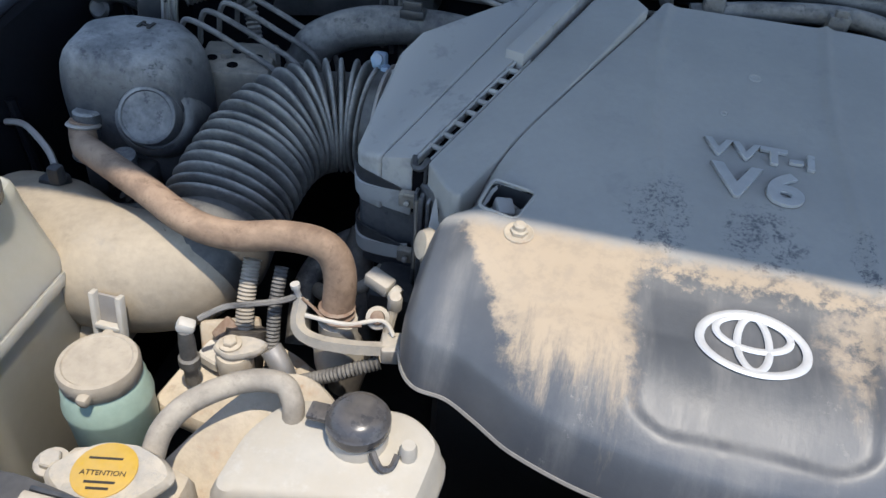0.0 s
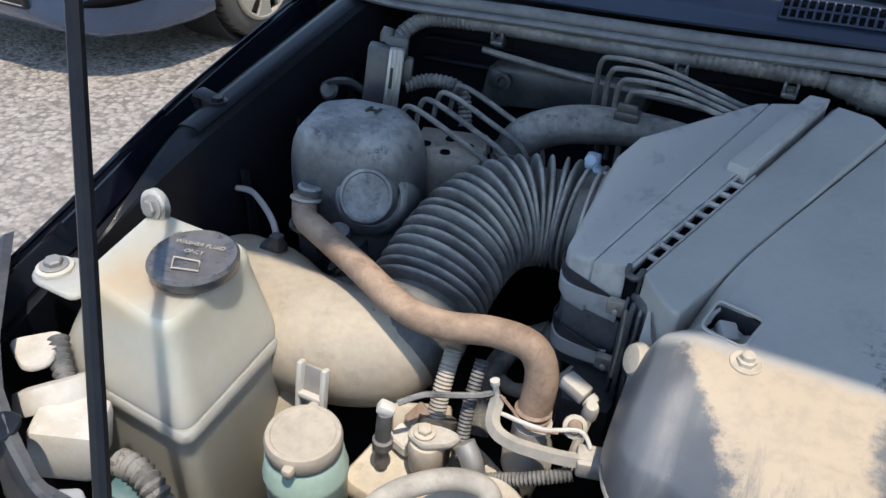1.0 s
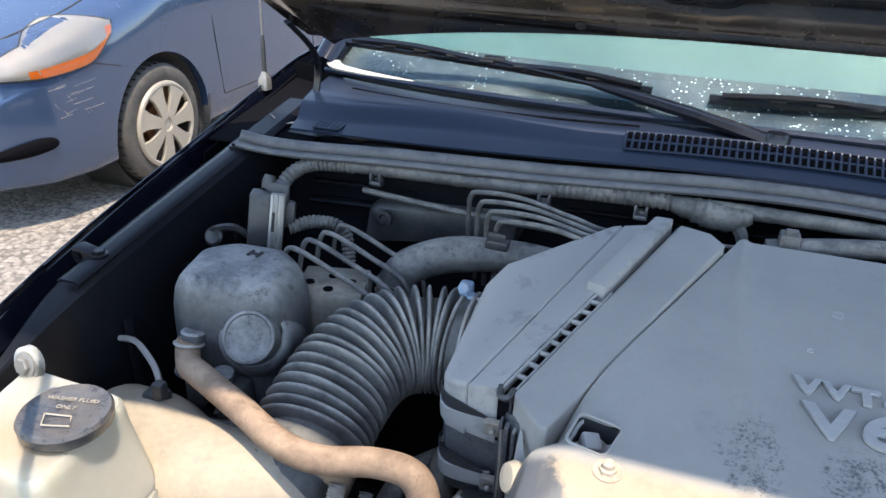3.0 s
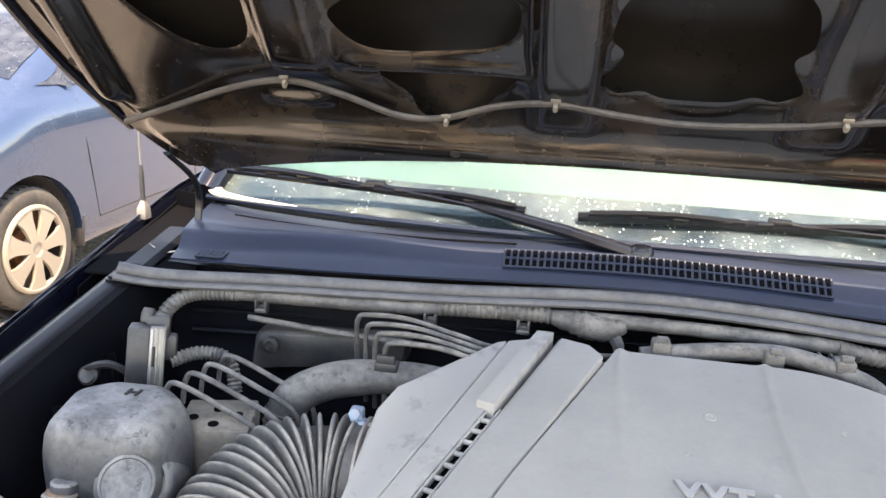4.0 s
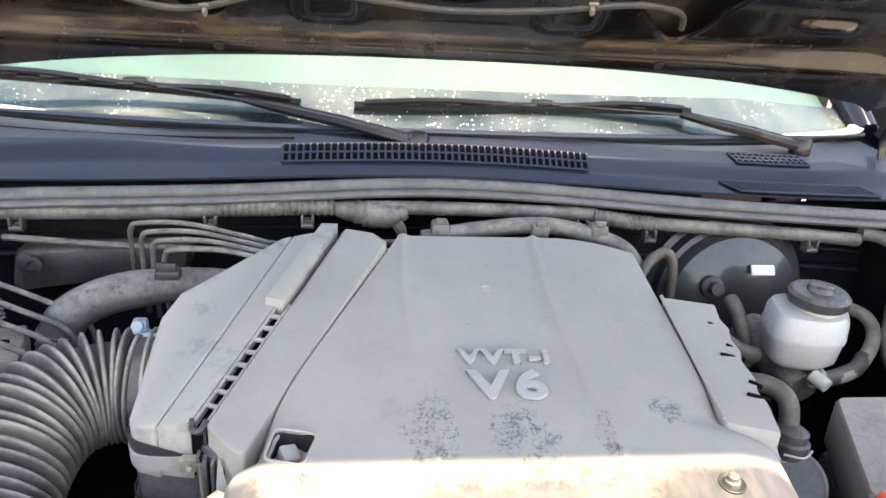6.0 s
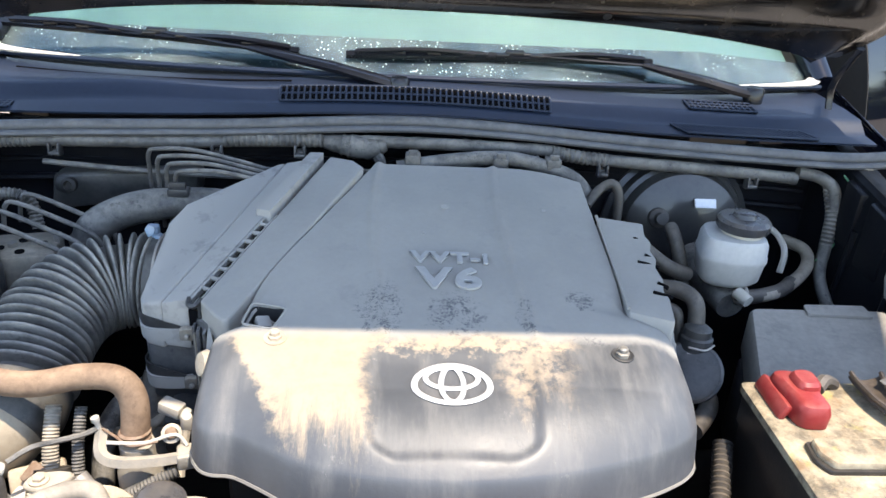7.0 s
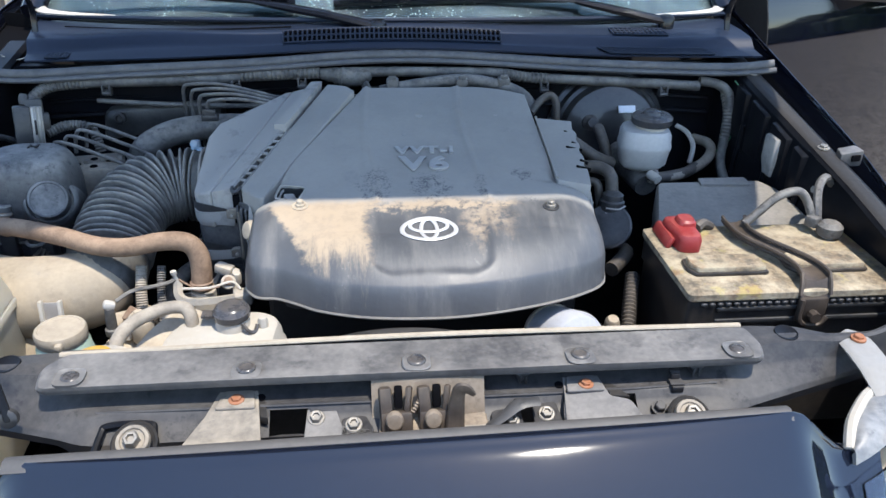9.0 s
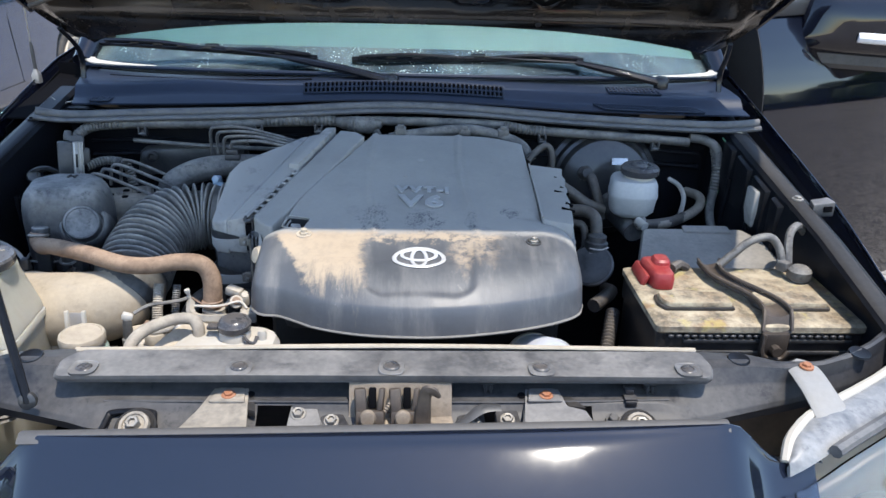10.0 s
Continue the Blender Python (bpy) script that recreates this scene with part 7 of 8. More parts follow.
    part("arch", sheet(24, 6, lambda u, v: Vector((-0.335 + 0.135 * u + 0.02 * v, 0.118 + 0.085 * math.sin(math.pi * u * 0.85) - 0.03 * v, 0.905 + 0.035 * math.sin(math.pi * u) - 0.03 * v)), 0.004), beige_metal, f, "beige dusty shroud edge")
    part("front_wall", box((0.0, 0.08, 0.75), (0.62, 0.02, 0.36), 0.006), black_plastic, f)


def right_side():
    b = thing("battery", (0.47, 0.24, 0.75), "black car battery with a corroded, dusty top", "battery")
    x0, x1, y0, y1, zt = 0.338, 0.612, 0.152, 0.325, 0.968
    part("case", loft([[(*p, z) for p in round_poly([(x0 + d, y0 + d), (x1 - d, y0 + d), (x1 - d, y1 - d), (x0 + d, y1 - d)], 0.006, 3)] for z, d in ((0.755, 0.006), (0.90, 0.003), (0.922, 0.003), (0.924, 0.0), (zt - 0.012, 0.0))]), battery_case, b)
    part("lid", loft([[(*p, z) for p in round_poly([(x0 - d, y0 - d), (x1 + d, y0 - d), (x1 + d, y1 + d), (x0 - d, y1 + d)], 0.008, 3)] for z, d in ((zt - 0.0125, 0.001), (zt - 0.010, 0.003), (zt - 0.002, 0.003), (zt, 0.0))]), battery_top, b, "grimy beige battery top")
    for z in (0.944, 0.927):
        part("moulding", box(((x0 + x1) / 2 + 0.01, y0 - 0.001, z), (x1 - x0 - 0.05, 0.004, 0.006), 0.0015), black_plastic, b)
    for cx in (0.405, 0.535):
        part("vent_base", slab([(cx - 0.047, 0.1885), (cx + 0.048, 0.1885), (cx + 0.048, 0.2285), (cx - 0.052, 0.2285), (cx - 0.055, 0.204)], zt, zt + 0.0045, 0.004, 0.0015), battery_case, b, "dark step round the vent cover")
        part("vent_cap", slab([(cx - 0.042, 0.192), (cx + 0.045, 0.192), (cx + 0.045, 0.226), (cx - 0.048, 0.226), (cx - 0.050, 0.206)], zt, zt + 0.0105, 0.004, 0.002), battery_top, b, "flat vent cover")
    bead = mesh_of("bead", box((0, 0, 0), (0.0075, 0.004, 0.0045), 0.0012, None, 1), black_plastic)
    for k in range(24):
        o = new("bead", bead)
        o.parent, o.matrix_parent_inverse = b, Matrix.Translation(-b.location)
        o.location = (x0 + 0.018 + 0.0102 * k, y0 - 0.0015, 0.9515)
    part("post", lathe([(0.010, 0), (0.009, 0.016)], (0.375, 0.285, zt), (0, 0, 1), 12), steel, b)
    part("post", lathe([(0.010, 0), (0.009, 0.016)], (0.583, 0.285, zt), (0, 0, 1), 12), steel, b)
    rc = thing("terminal_cover", (0.375, 0.285, 0.97), "red plastic battery terminal cover", "terminal cover")
    rr = [(-0.016, -0.044), (0.018, -0.046), (0.018, 0.01), (0.006, 0.034), (-0.022, 0.034), (-0.024, 0.01)]
    part("shell", loft([[(0.374 + p.x * k, 0.287 + p.y * k, z) for p in round_poly(rr, 0.012, 4)] for z, k in ((0.969, 0.84), (0.984, 0.86), (0.991, 0.78), (0.994, 0.62))]), red_plastic, rc)
    part("hump", loft([[(0.378 + p.x * k, 0.290 + p.y * k, z) for p in round_poly([(-0.014, -0.018), (0.014, -0.018), (0.014, 0.016), (-0.014, 0.016)], 0.012, 4)] for z, k in ((0.991, 0.9), (0.998, 0.84), (1.001, 0.66))]), red_plastic, rc)
    part("flap", box((0.352, 0.292, 0.975), (0.009, 0.056, 0.018), 0.004, (0, 25, 0)), red_plastic, rc)
    part("cable", tube([(0.40, 0.30, 0.978), (0.415, 0.315, 0.978), (0.43, 0.32, 0.97)], 0.007, 8), hose_black, rc)
    ng = thing("negative_clamp", (0.583, 0.285, 0.97), "grey lead battery clamp with a bolt", "clamp")
    part("ring", lathe([(0.016, 0), (0.017, 0.004), (0.017, 0.013), (0.011, 0.018)], (0.583, 0.285, 0.972), (0, 0, 1), 16), tape_mat, ng)
    part("ear", box((0.566, 0.300, 0.985), (0.018, 0.018, 0.016), 0.004, (0, 0, 30)), tape_mat, ng)
    part("cable", tube([(0.566, 0.302, 0.985), (0.560, 0.315, 1.008), (0.545, 0.318, 1.022), (0.515, 0.312, 1.018), (0.488, 0.306, 0.998), (0.470, 0.303, 0.982)], 0.006, 10, 8), tape_mat, ng, "grey earth cable looping over the battery")
    part("strap", tube([(0.572, 0.302, 0.99), (0.578, 0.325, 1.022), (0.598, 0.345, 1.030), (0.618, 0.350, 1.012)], 0.006, 8), tape_mat, ng)
    part("lug", box((0.622, 0.352, 1.004), (0.018, 0.012, 0.022), 0.003), zinc, ng)
    hd = thing("battery_hold_down", (0.48, 0.24, 0.97), "bent rusty steel battery hold-down strap", "bracket")

    def strap(u, v):
        y = 0.322 - 0.176 * u
        x = 0.462 + 0.030 * u - 0.012 * math.sin(2 * math.pi * u)
        z = zt + 0.007 - 0.022 * max(0, u - 0.93) * 14
        w = 0.022 + 0.016 * u * u + 0.010 * math.exp(-(u / 0.12) ** 2)
        return Vector((x + (v - 0.5) * w, y, z + 0.006 * (2 * v - 1) ** 2))
    part("strap", sheet(26, 6, strap, 0.003), hold_mat, hd)
    for v in (0.0, 1.0):
        part("rolled_edge", tube([strap(u / 22, v) + Vector((0, 0, 0.003)) for u in range(23)], 0.0026, 6, 1), hold_mat, hd)
    part("hook", join(box((0.491, 0.1455, 0.943), (0.038, 0.006, 0.034), 0.004), lathe([(0.007, 0), (0.007, 0.012)], (0.491, 0.144, 0.938), (0, -1, 0), 8), tube([(0.476, 0.143, 0.958), (0.474, 0.139, 0.935), (0.484, 0.138, 0.926), (0.500, 0.138, 0.926), (0.508, 0.139, 0.936)], 0.003, 6)), hold_mat, hd)
    fb = thing("fuse_box", (0.50, 0.40, 0.85), "grey dusty fuse box with a sloping lid", "fuse box")
    o = [(0.362, 0.338), (0.600, 0.330), (0.592, 0.435), (0.572, 0.470), (0.405, 0.470)]
    part("lid", slab(o, -0.055, 0.0, 0.008, 0.004, lambda x, y: 0.958 + 0.11 * (y - 0.335)), lid_grey, fb)
    part("lid_step", slab([(0.47, 0.455), (0.55, 0.452), (0.548, 0.474), (0.472, 0.474)], 0.0, 0.004, 0.003, 0.001, lambda x, y: 0.958 + 0.11 * (y - 0.335)), lid_grey, fb)
    part("base", slab([(x * 0.99 + 0.005, y * 0.99 + 0.003) for x, y in o], 0.80, 0.905, 0.008, 0.003), black_plastic, fb)
    # brake servo with master cylinder
    s = thing("brake_booster", (0.385, 0.66, 0.9), "black round brake servo on the firewall", "brake booster")
    part("drum", lathe([(0.075, 0), (0.096, 0.012), (0.103, 0.030), (0.108, 0.034), (0.108, 0.042), (0.100, 0.046), (0.096, 0.058), (0.090, 0.061), (0.084, 0.076), (0.060, 0.088), (0.03, 0.092)], (0.388, 0.745, 0.972), (-0.02, -1, 0.12), 48), surface("servo_paint", (0.012, 0.013, 0.016), 0.3, 0, 0.05, top=0.10, dustcol=(0.28, 0.26, 0.23), scale=16, coat=0.4), s)
    part("sticker", box((0.407, 0.656, 1.031), (0.030, 0.004, 0.013), 0.001, (-32, 0, 0)), white_paint, s, "small white printed sticker")
    part("valve", lathe([(0.014, 0), (0.014, 0.016), (0.008, 0.02), (0.008, 0.034)], (0.345, 0.664, 1.005), (-0.1, -0.9, 0.3), 12), hose_black, s)
    part("vacuum_hose", tube([(0.344, 0.606, 1.016), (0.345, 0.590, 1.010), (0.352, 0.575, 0.985), (0.36, 0.57, 0.95)], 0.009, 10), hose_black, s)
    part("cylinder", tube([(0.395, 0.64, 0.955), (0.405, 0.58, 0.948), (0.412, 0.53, 0.942)], [0.026, 0.022, 0.019], 16), tape_mat, s)
    r = thing("brake_reservoir", (0.425, 0.555, 0.95), "white translucent brake fluid reservoir with a black cap", "reservoir")
    rr = [(-0.042, -0.026), (0.0, -0.042), (0.036, -0.034), (0.040, 0.02), (0.020, 0.04), (-0.030, 0.036)]
    part("jar", loft([[(0.404 + p.x * k * 1.08, 0.552 + p.y * k, z) for p in round_poly(rr, 0.018, 5)] for z, k in ((0.966, 0.50), (0.971, 0.72), (0.980, 0.92), (1.002, 0.98), (1.006, 1.02), (1.011, 1.02), (1.014, 0.99), (1.028, 0.97), (1.035, 0.88), (1.037, 0.6))]), surface("white_reservoir_plastic", (0.44, 0.44, 0.43), 0.4, 0, 0.05, top=0.12), r)
    part("neck", lathe([(0.026, 0), (0.026, 0.01)], (0.413, 0.550, 1.034), (0, 0, 1), 22), tank_grey, r)
    part("cap", lathe([(0.031, 0), (0.033, 0.003), (0.033, 0.011), (0.029, 0.015), (0.015, 0.016), (0.013, 0.021), (0.010, 0.022)], (0.413, 0.550, 1.042), (0, 0, 1), 30), cap_black, r, "black ribbed cap")
    part("outlet", lathe([(0.008, 0), (0.008, 0.02)], (0.412, 0.522, 0.966), (0.4, -0.8, -0.2), 10), tank_grey, r)
    hb = thing("clutch_hose", (0.47, 0.53, 0.94), "dusty bent rubber hose from the reservoir, sunlit beige and shade painted on", "hose")
    part("rubber", tube([(0.412, 0.524, 0.964), (0.432, 0.526, 0.957), (0.482, 0.548, 0.955), (0.540, 0.602, 0.954), (0.566, 0.640, 0.958), (0.570, 0.668, 0.962), (0.556, 0.700, 0.960)], 0.0088, 12, 8), hose_beige, hb)
    # the hose again, slightly thicker: its shaded stretch painted dark over the beige
    part("sleeve", tube([(0.412, 0.524, 0.964), (0.432, 0.526, 0.957), (0.482, 0.548, 0.955), (0.510, 0.574, 0.9545)], 0.0094, 12, 8), hose_black, hb, "shaded stretch of the hose, painted dark")
    part("clip", lathe([(0.012, 0), (0.0135, 0.003), (0.012, 0.006)], (0.416, 0.524, 0.962), (1, 0, -0.4), 12), steel, hb)
    part("second_hose", tube([(0.520, 0.700, 0.985), (0.534, 0.680, 0.978), (0.538, 0.655, 0.962), (0.530, 0.64, 0.935)], 0.0045, 8), white_plastic, hb)
    # hoses on the right of the cover
    for pts, rad in (([(0.250, 0.444, 1.010), (0.276, 0.436, 1.016), (0.298, 0.424, 1.018), (0.309, 0.408, 1.010), (0.310, 0.396, 0.975)], 0.0095),
                     ([(0.255, 0.426, 0.995), (0.278, 0.420, 1.000), (0.292, 0.412, 0.996), (0.296, 0.405, 0.96)], 0.0062),
                     ([(0.252, 0.545, 1.030), (0.282, 0.540, 1.018), (0.322, 0.536, 0.992), (0.355, 0.550, 0.975)], 0.0095),
                     ([(0.225, 0.60, 1.045), (0.245, 0.62, 1.06), (0.262, 0.622, 1.068), (0.272, 0.62, 1.05), (0.273, 0.615, 1.0)], 0.0062),
                     ([(0.30, 0.33, 0.90), (0.325, 0.36, 0.90), (0.345, 0.40, 0.89), (0.35, 0.45, 0.87)], 0.011)):
        single("rubber_hose", tube(pts, rad, 10, 8), hose_black, "black dusty rubber hose beside the engine cover", "hose")
    vs = thing("vacuum_valve", (0.35, 0.42, 0.88), "dark dusty disc-shaped valve", "valve")
    part("body", lathe([(0.013, 0), (0.018, 0.006), (0.018, 0.026), (0.015, 0.028), (0.015, 0.036), (0.009, 0.040)], (0.308, 0.388, 0.955), (0.05, 0.1, 1), 18), black_plastic, vs)
    part("clip", join(*[tube([(0.296, 0.376, z), (0.312, 0.370, z), (0.326, 0.380, z)], 0.0012, 6) for z in (0.976, 0.968)]), steel, vs, "thin wire clips")
    part("disc", lathe([(0.026, -0.012), (0.031, -0.004), (0.034, 0.0), (0.034, 0.006), (0.031, 0.008), (0.028, 0.007), (0.012, 0.010)], (0.300, 0.366, 0.950), (-0.35, -0.62, 0.7), 28), black_plastic, vs)
    oil = thing("oil_filter", (0.2, 0.16, 0.83), "white oil filter under the cover's edge", "oil filter")
    part("can", lathe([(0.030, 0), (0.039, 0.004), (0.039, 0.066), (0.034, 0.078), (0.02, 0.081)], (0.188, 0.215, 0.872), (0.25, -0.75, 0.35), 28), filter_white, oil)
    part("rim", lathe([(0.041, 0), (0.042, 0.003), (0.041, 0.006)], (0.188, 0.213, 0.873), (0.25, -0.75, 0.35), 28), beige_metal, oil)
    cd = thing("loom", (0.31, 0.2, 0.8), "black corrugated wiring loom beside the battery", "wiring loom")
    part("sleeve", corrugated([(0.325, 0.31, 0.90), (0.305, 0.25, 0.87), (0.288, 0.19, 0.83), (0.285, 0.15, 0.78)], 0.011, 0.0025, 0.006, 12), hose_black, cd)
    part("plug", lathe([(0.010, 0), (0.010, 0.02), (0.007, 0.026)], (0.275, 0.235, 0.86), (0, -0.3, 1), 12), beige_metal, cd)
    pc = thing("pipe_end", (0.31, 0.1, 0.92), "pale curved pipe end behind the front bar", "pipe")
    part("pipe", tube([(0.300, 0.112, 0.90), (0.302, 0.108, 0.935), (0.312, 0.100, 0.945), (0.330, 0.092, 0.93), (0.338, 0.088, 0.90)], 0.008, 10), tank_grey, pc)
    # inner wing fittings
    rb = thing("relay_box", (0.60, 0.50, 0.98), "grey plastic relay block on the inner wing", "relay")
    part("case", loft([[(0.600 + p.x * k, 0.490 + p.y * k, z) for p in round_poly([(-0.014, -0.018), (0.014, -0.018), (0.014, 0.018), (-0.014, 0.018)], 0.004, 3)] for z, k in ((0.975, 0.7), (1.0, 1.0), (1.035, 1.0), (1.038, 0.9))]), grey_plastic, rb)
    part("mark", box((0.603, 0.478, 1.0392), (0.010, 0.006, 0.001), 0), white_paint, rb)
    br = thing("wing_bracket", (0.61, 0.40, 1.0), "bent black bracket bolted to the inner wing", "bracket")
    part("strip", tube([(0.607, 0.63, 1.06), (0.608, 0.58, 1.045), (0.612, 0.50, 1.045), (0.612, 0.45, 1.03), (0.614, 0.40, 1.02), (0.614, 0.37, 0.985)], 0.0055, 6, flat=0.4), black_plastic, br)
    for y, z in ((0.405, 1.008), (0.375, 0.998)):
        bolt("bolt", (0.607, y, z), 0.006, zinc, br, (-1, -0.4, 0.3))
    single("wire", tube([(0.592, 0.655, 1.08), (0.604, 0.645, 1.06), (0.606, 0.64, 1.01), (0.590, 0.635, 0.975), (0.57, 0.63, 0.96)], 0.0013, 6), wire_green, "thin green wire on the firewall corner", "wire")


def firewall_fittings():
    h = thing("wiring_harness", (0, 0.71, 1.08), "taped grey wiring harness clipped along the firewall", "wiring harness")
    line = [(-0.592, 0.655, 1.039), (-0.580, 0.668, 1.061), (-0.555, 0.682, 1.074), (-0.50, 0.686, 1.078), (-0.33, 0.688, 1.081), (-0.22, 0.690, 1.086), (-0.08, 0.690, 1.091), (0.05, 0.690, 1.091), (0.18, 0.690, 1.088), (0.23, 0.688, 1.081), (0.30, 0.688, 1.076), (0.45, 0.684, 1.069), (0.54, 0.680, 1.064)]
    part("tube", tube(line, 0.0080, 12, 6), tape_mat, h)
    part("conduit", corrugated(line[:4], 0.0100, 0.0022, 0.006, 12), tape_mat, h)
    part("conduit", corrugated([(-0.25, 0.689, 1.086), (-0.17, 0.688, 1.090), (-0.12, 0.687, 1.091)], 0.0102, 0.0022, 0.0075, 12), tape_mat, h)
    part("conduit", corrugated([(0.19, 0.687, 1.087), (0.23, 0.687, 1.081), (0.27, 0.687, 1.078)], 0.0102, 0.0022, 0.0075, 12), tape_mat, h)
    rnd = random.Random(3)
    part("junction", tube([(-0.118, 0.687, 1.090), (-0.085, 0.684, 1.086), (-0.060, 0.683, 1.083), (-0.036, 0.686, 1.089)], 0.012, 10, 6, 0.0035, lambda i, k: (0.0090 + 0.0065 * math.sin(math.pi * min(1, max(0, i / (k - 1))))) * rnd.uniform(0.88, 1.08)), tape_mat, h, "taped junction lump")
    part("wrapped_tape", tube(line, 0.0083, 12, 6, 0.006, lambda i, k: 0.0083 * rnd.uniform(0.96, 1.07)), tape_mat, h, "wrinkled tape wrapping")
    part("tape_end", tube([(-0.050, 0.682, 1.080), (-0.042, 0.681, 1.066), (-0.040, 0.682, 1.056)], [0.008, 0.007, 0.005], 8), tape_mat, h)
    for x, y, z in ((-0.468, 0.683, 1.066), (-0.259, 0.683, 1.071), (-0.150, 0.682, 1.075), (0.176, 0.681, 1.074), (0.262, 0.681, 1.064), (0.475, 0.679, 1.055)):
        part("clip", join(box((x, y - 0.004, z - 0.003), (0.015, 0.012, 0.005), 0.0015), box((x - 0.006, y - 0.004, z + 0.003), (0.003, 0.010, 0.014), 0.001), box((x + 0.006, y - 0.004, z + 0.003), (0.003, 0.010, 0.014), 0.001), box((x, y + 0.006, z - 0.004), (0.010, 0.012, 0.012), 0.002)), support_mat, h)
    part("branch", tube([(0.54, 0.680, 1.073), (0.572, 0.676, 1.068), (0.590, 0.664, 1.054), (0.592, 0.655, 1.02), (0.586, 0.64, 0.98), (0.578, 0.62, 0.94), (0.585, 0.58, 0.90)], 0.0085, 12), tape_mat, h)
    part("tape", corrugated([(0.588, 0.674, 1.056), (0.592, 0.655, 1.02), (0.586, 0.64, 0.98)], 0.0100, 0.0018, 0.006, 12), tape_mat, h)
    for k in range(4):
        x = -0.338 + 0.014 * k
        z = 1.087 - 0.005 * k
        y = 0.640 - 0.012 * k
        single("fuel_line", tube([(x, y + 0.01, 0.98), (x, y + 0.005, z - 0.03), (x + 0.003, y, z - 0.006), (x + 0.014, y, z), (x + 0.06, y, z), (x + 0.12, y + 0.006, z - 0.016), (x + 0.17, y + 0.012, z - 0.028), (x + 0.30, y + 0.03, z - 0.03)], 0.0029, 8), tape_mat, "thin grey metal pipe bent over the firewall ledge", "pipe", "pipes along the firewall")
    p = thing("heater_pipe", (-0.33, 0.60, 1.0), "dusty taped pipe behind the intake duct", "pipe")
    part("pipe", tube([(-0.175, 0.60, 1.025), (-0.25, 0.615, 1.028), (-0.33, 0.61, 1.022), (-0.375, 0.60, 1.010), (-0.40, 0.59, 0.99), (-0.405, 0.585, 0.95), (-0.40, 0.58, 0.91)], [0.014, 0.017, 0.021, 0.021, 0.022, 0.021, 0.02], 14), tape_mat, p)
    part("ribs", corrugated([(-0.402, 0.588, 0.985), (-0.406, 0.585, 0.95), (-0.40, 0.58, 0.91)], 0.0245, 0.003, 0.008, 14), tape_mat, p)
    part("clip", join(box((-0.292, 0.605, 1.044), (0.026, 0.016, 0.010), 0.002), box((-0.292, 0.600, 1.052), (0.020, 0.004, 0.012), 0.001)), black_plastic, p)
    hsd = thing("firewall_moulding", (-0.40, 0.70, 1.0), "dusty grey insulating moulding on the firewall", "moulding")
    part("pad", loft([[(-0.395 + p.x * k, yy, 1.012 + p.y * k + 0.012 * (p.x / 0.1)) for p in round_poly([(-0.10, -0.026), (0.105, -0.022), (0.11, 0.014), (-0.09, 0.026)], 0.012, 5)] for yy, k in ((0.722, 1.0), (0.704, 1.0), (0.696, 0.95), (0.694, 0.85))]), bellows_mat, hsd)
    part("stud_plate", lathe([(0.014, 0), (0.014, 0.004), (0.010, 0.007)], (-0.470, 0.700, 1.012), (0, -1, 0.1), 20), bellows_mat, hsd)
    part("edge_pipe", tube([(-0.49, 0.690, 1.047), (-0.38, 0.688, 1.040), (-0.28, 0.688, 1.036), (-0.20, 0.69, 1.034)], 0.004, 8), tape_mat, hsd)
    single("grommet", lathe([(0.010, 0), (0.010, 0.008), (0.006, 0.010), (0.004, 0.006)], (-0.452, 0.672, 1.022), (0, -1, 0.2), 16), bay_dark, "round black rubber grommet on the firewall", "grommet")
    r = thing("fuel_rail_hose", (0.1, 0.65, 1.05), "grey hose and clips behind the engine cover", "hose")
    part("hose", tube([(-0.02, 0.648, 1.070), (0.05, 0.655, 1.080), (0.12, 0.655, 1.086), (0.17, 0.648, 1.080), (0.215, 0.635, 1.066), (0.235, 0.62, 1.04)], 0.010, 10), tape_mat, r)
    for x in (0.0, 0.115, 0.185):
        part("clip", join(box((x, 0.646, 1.084), (0.020, 0.020, 0.016), 0.003), box((x, 0.640, 1.094), (0.012, 0.006, 0.008), 0.001)), tape_mat, r)
    # pipes deep in the bay
    blk = thing("engine_block", (0.02, 0.45, 0.7), "dark oily engine block under the cover", "engine")
    part("block", box((0.03, 0.44, 0.77), (0.42, 0.36, 0.36), 0.03), bay_dark, blk)
    part("head", box((0.03, 0.42, 0.93), (0.38, 0.36, 0.06), 0.02), tape_mat, blk)
    for y, r2 in ((0.235, 0.07), (0.228, 0.05)):
        part("pulley", lathe([(r2, 0), (r2, 0.02), (r2 * 0.8, 0.022)], (-0.05 + y, y, 0.80), (0, -1, 0), 24), black_plastic, blk)
    single("inner_hose", tube([(-0.28, 0.42, 0.90), (-0.285, 0.40, 0.87), (-0.27, 0.37, 0.82), (-0.28, 0.34, 0.76)], 0.016, 12), hose_black, "dark dusty hose beside the air box", "hose")
    single("inner_hose", corrugated([(-0.50, 0.375, 0.93), (-0.475, 0.385, 0.90), (-0.465, 0.38, 0.86)], 0.011, 0.0025, 0.006, 12), hose_black, "black corrugated hose below the pump", "hose")
    single("inner_hose", tube([(-0.53, 0.36, 0.90), (-0.49, 0.36, 0.905), (-0.46, 0.375, 0.91), (-0.44, 0.42, 0.90)], 0.017, 12), tape_mat, "dusty grey hose below the pump", "hose")
    single("inner_hose", tube([(-0.30, 0.46, 0.86), (-0.325, 0.43, 0.855), (-0.335, 0.39, 0.84), (-0.33, 0.35, 0.80)], 0.012, 12), tape_mat, "dusty grey hose beneath the intake duct", "hose")
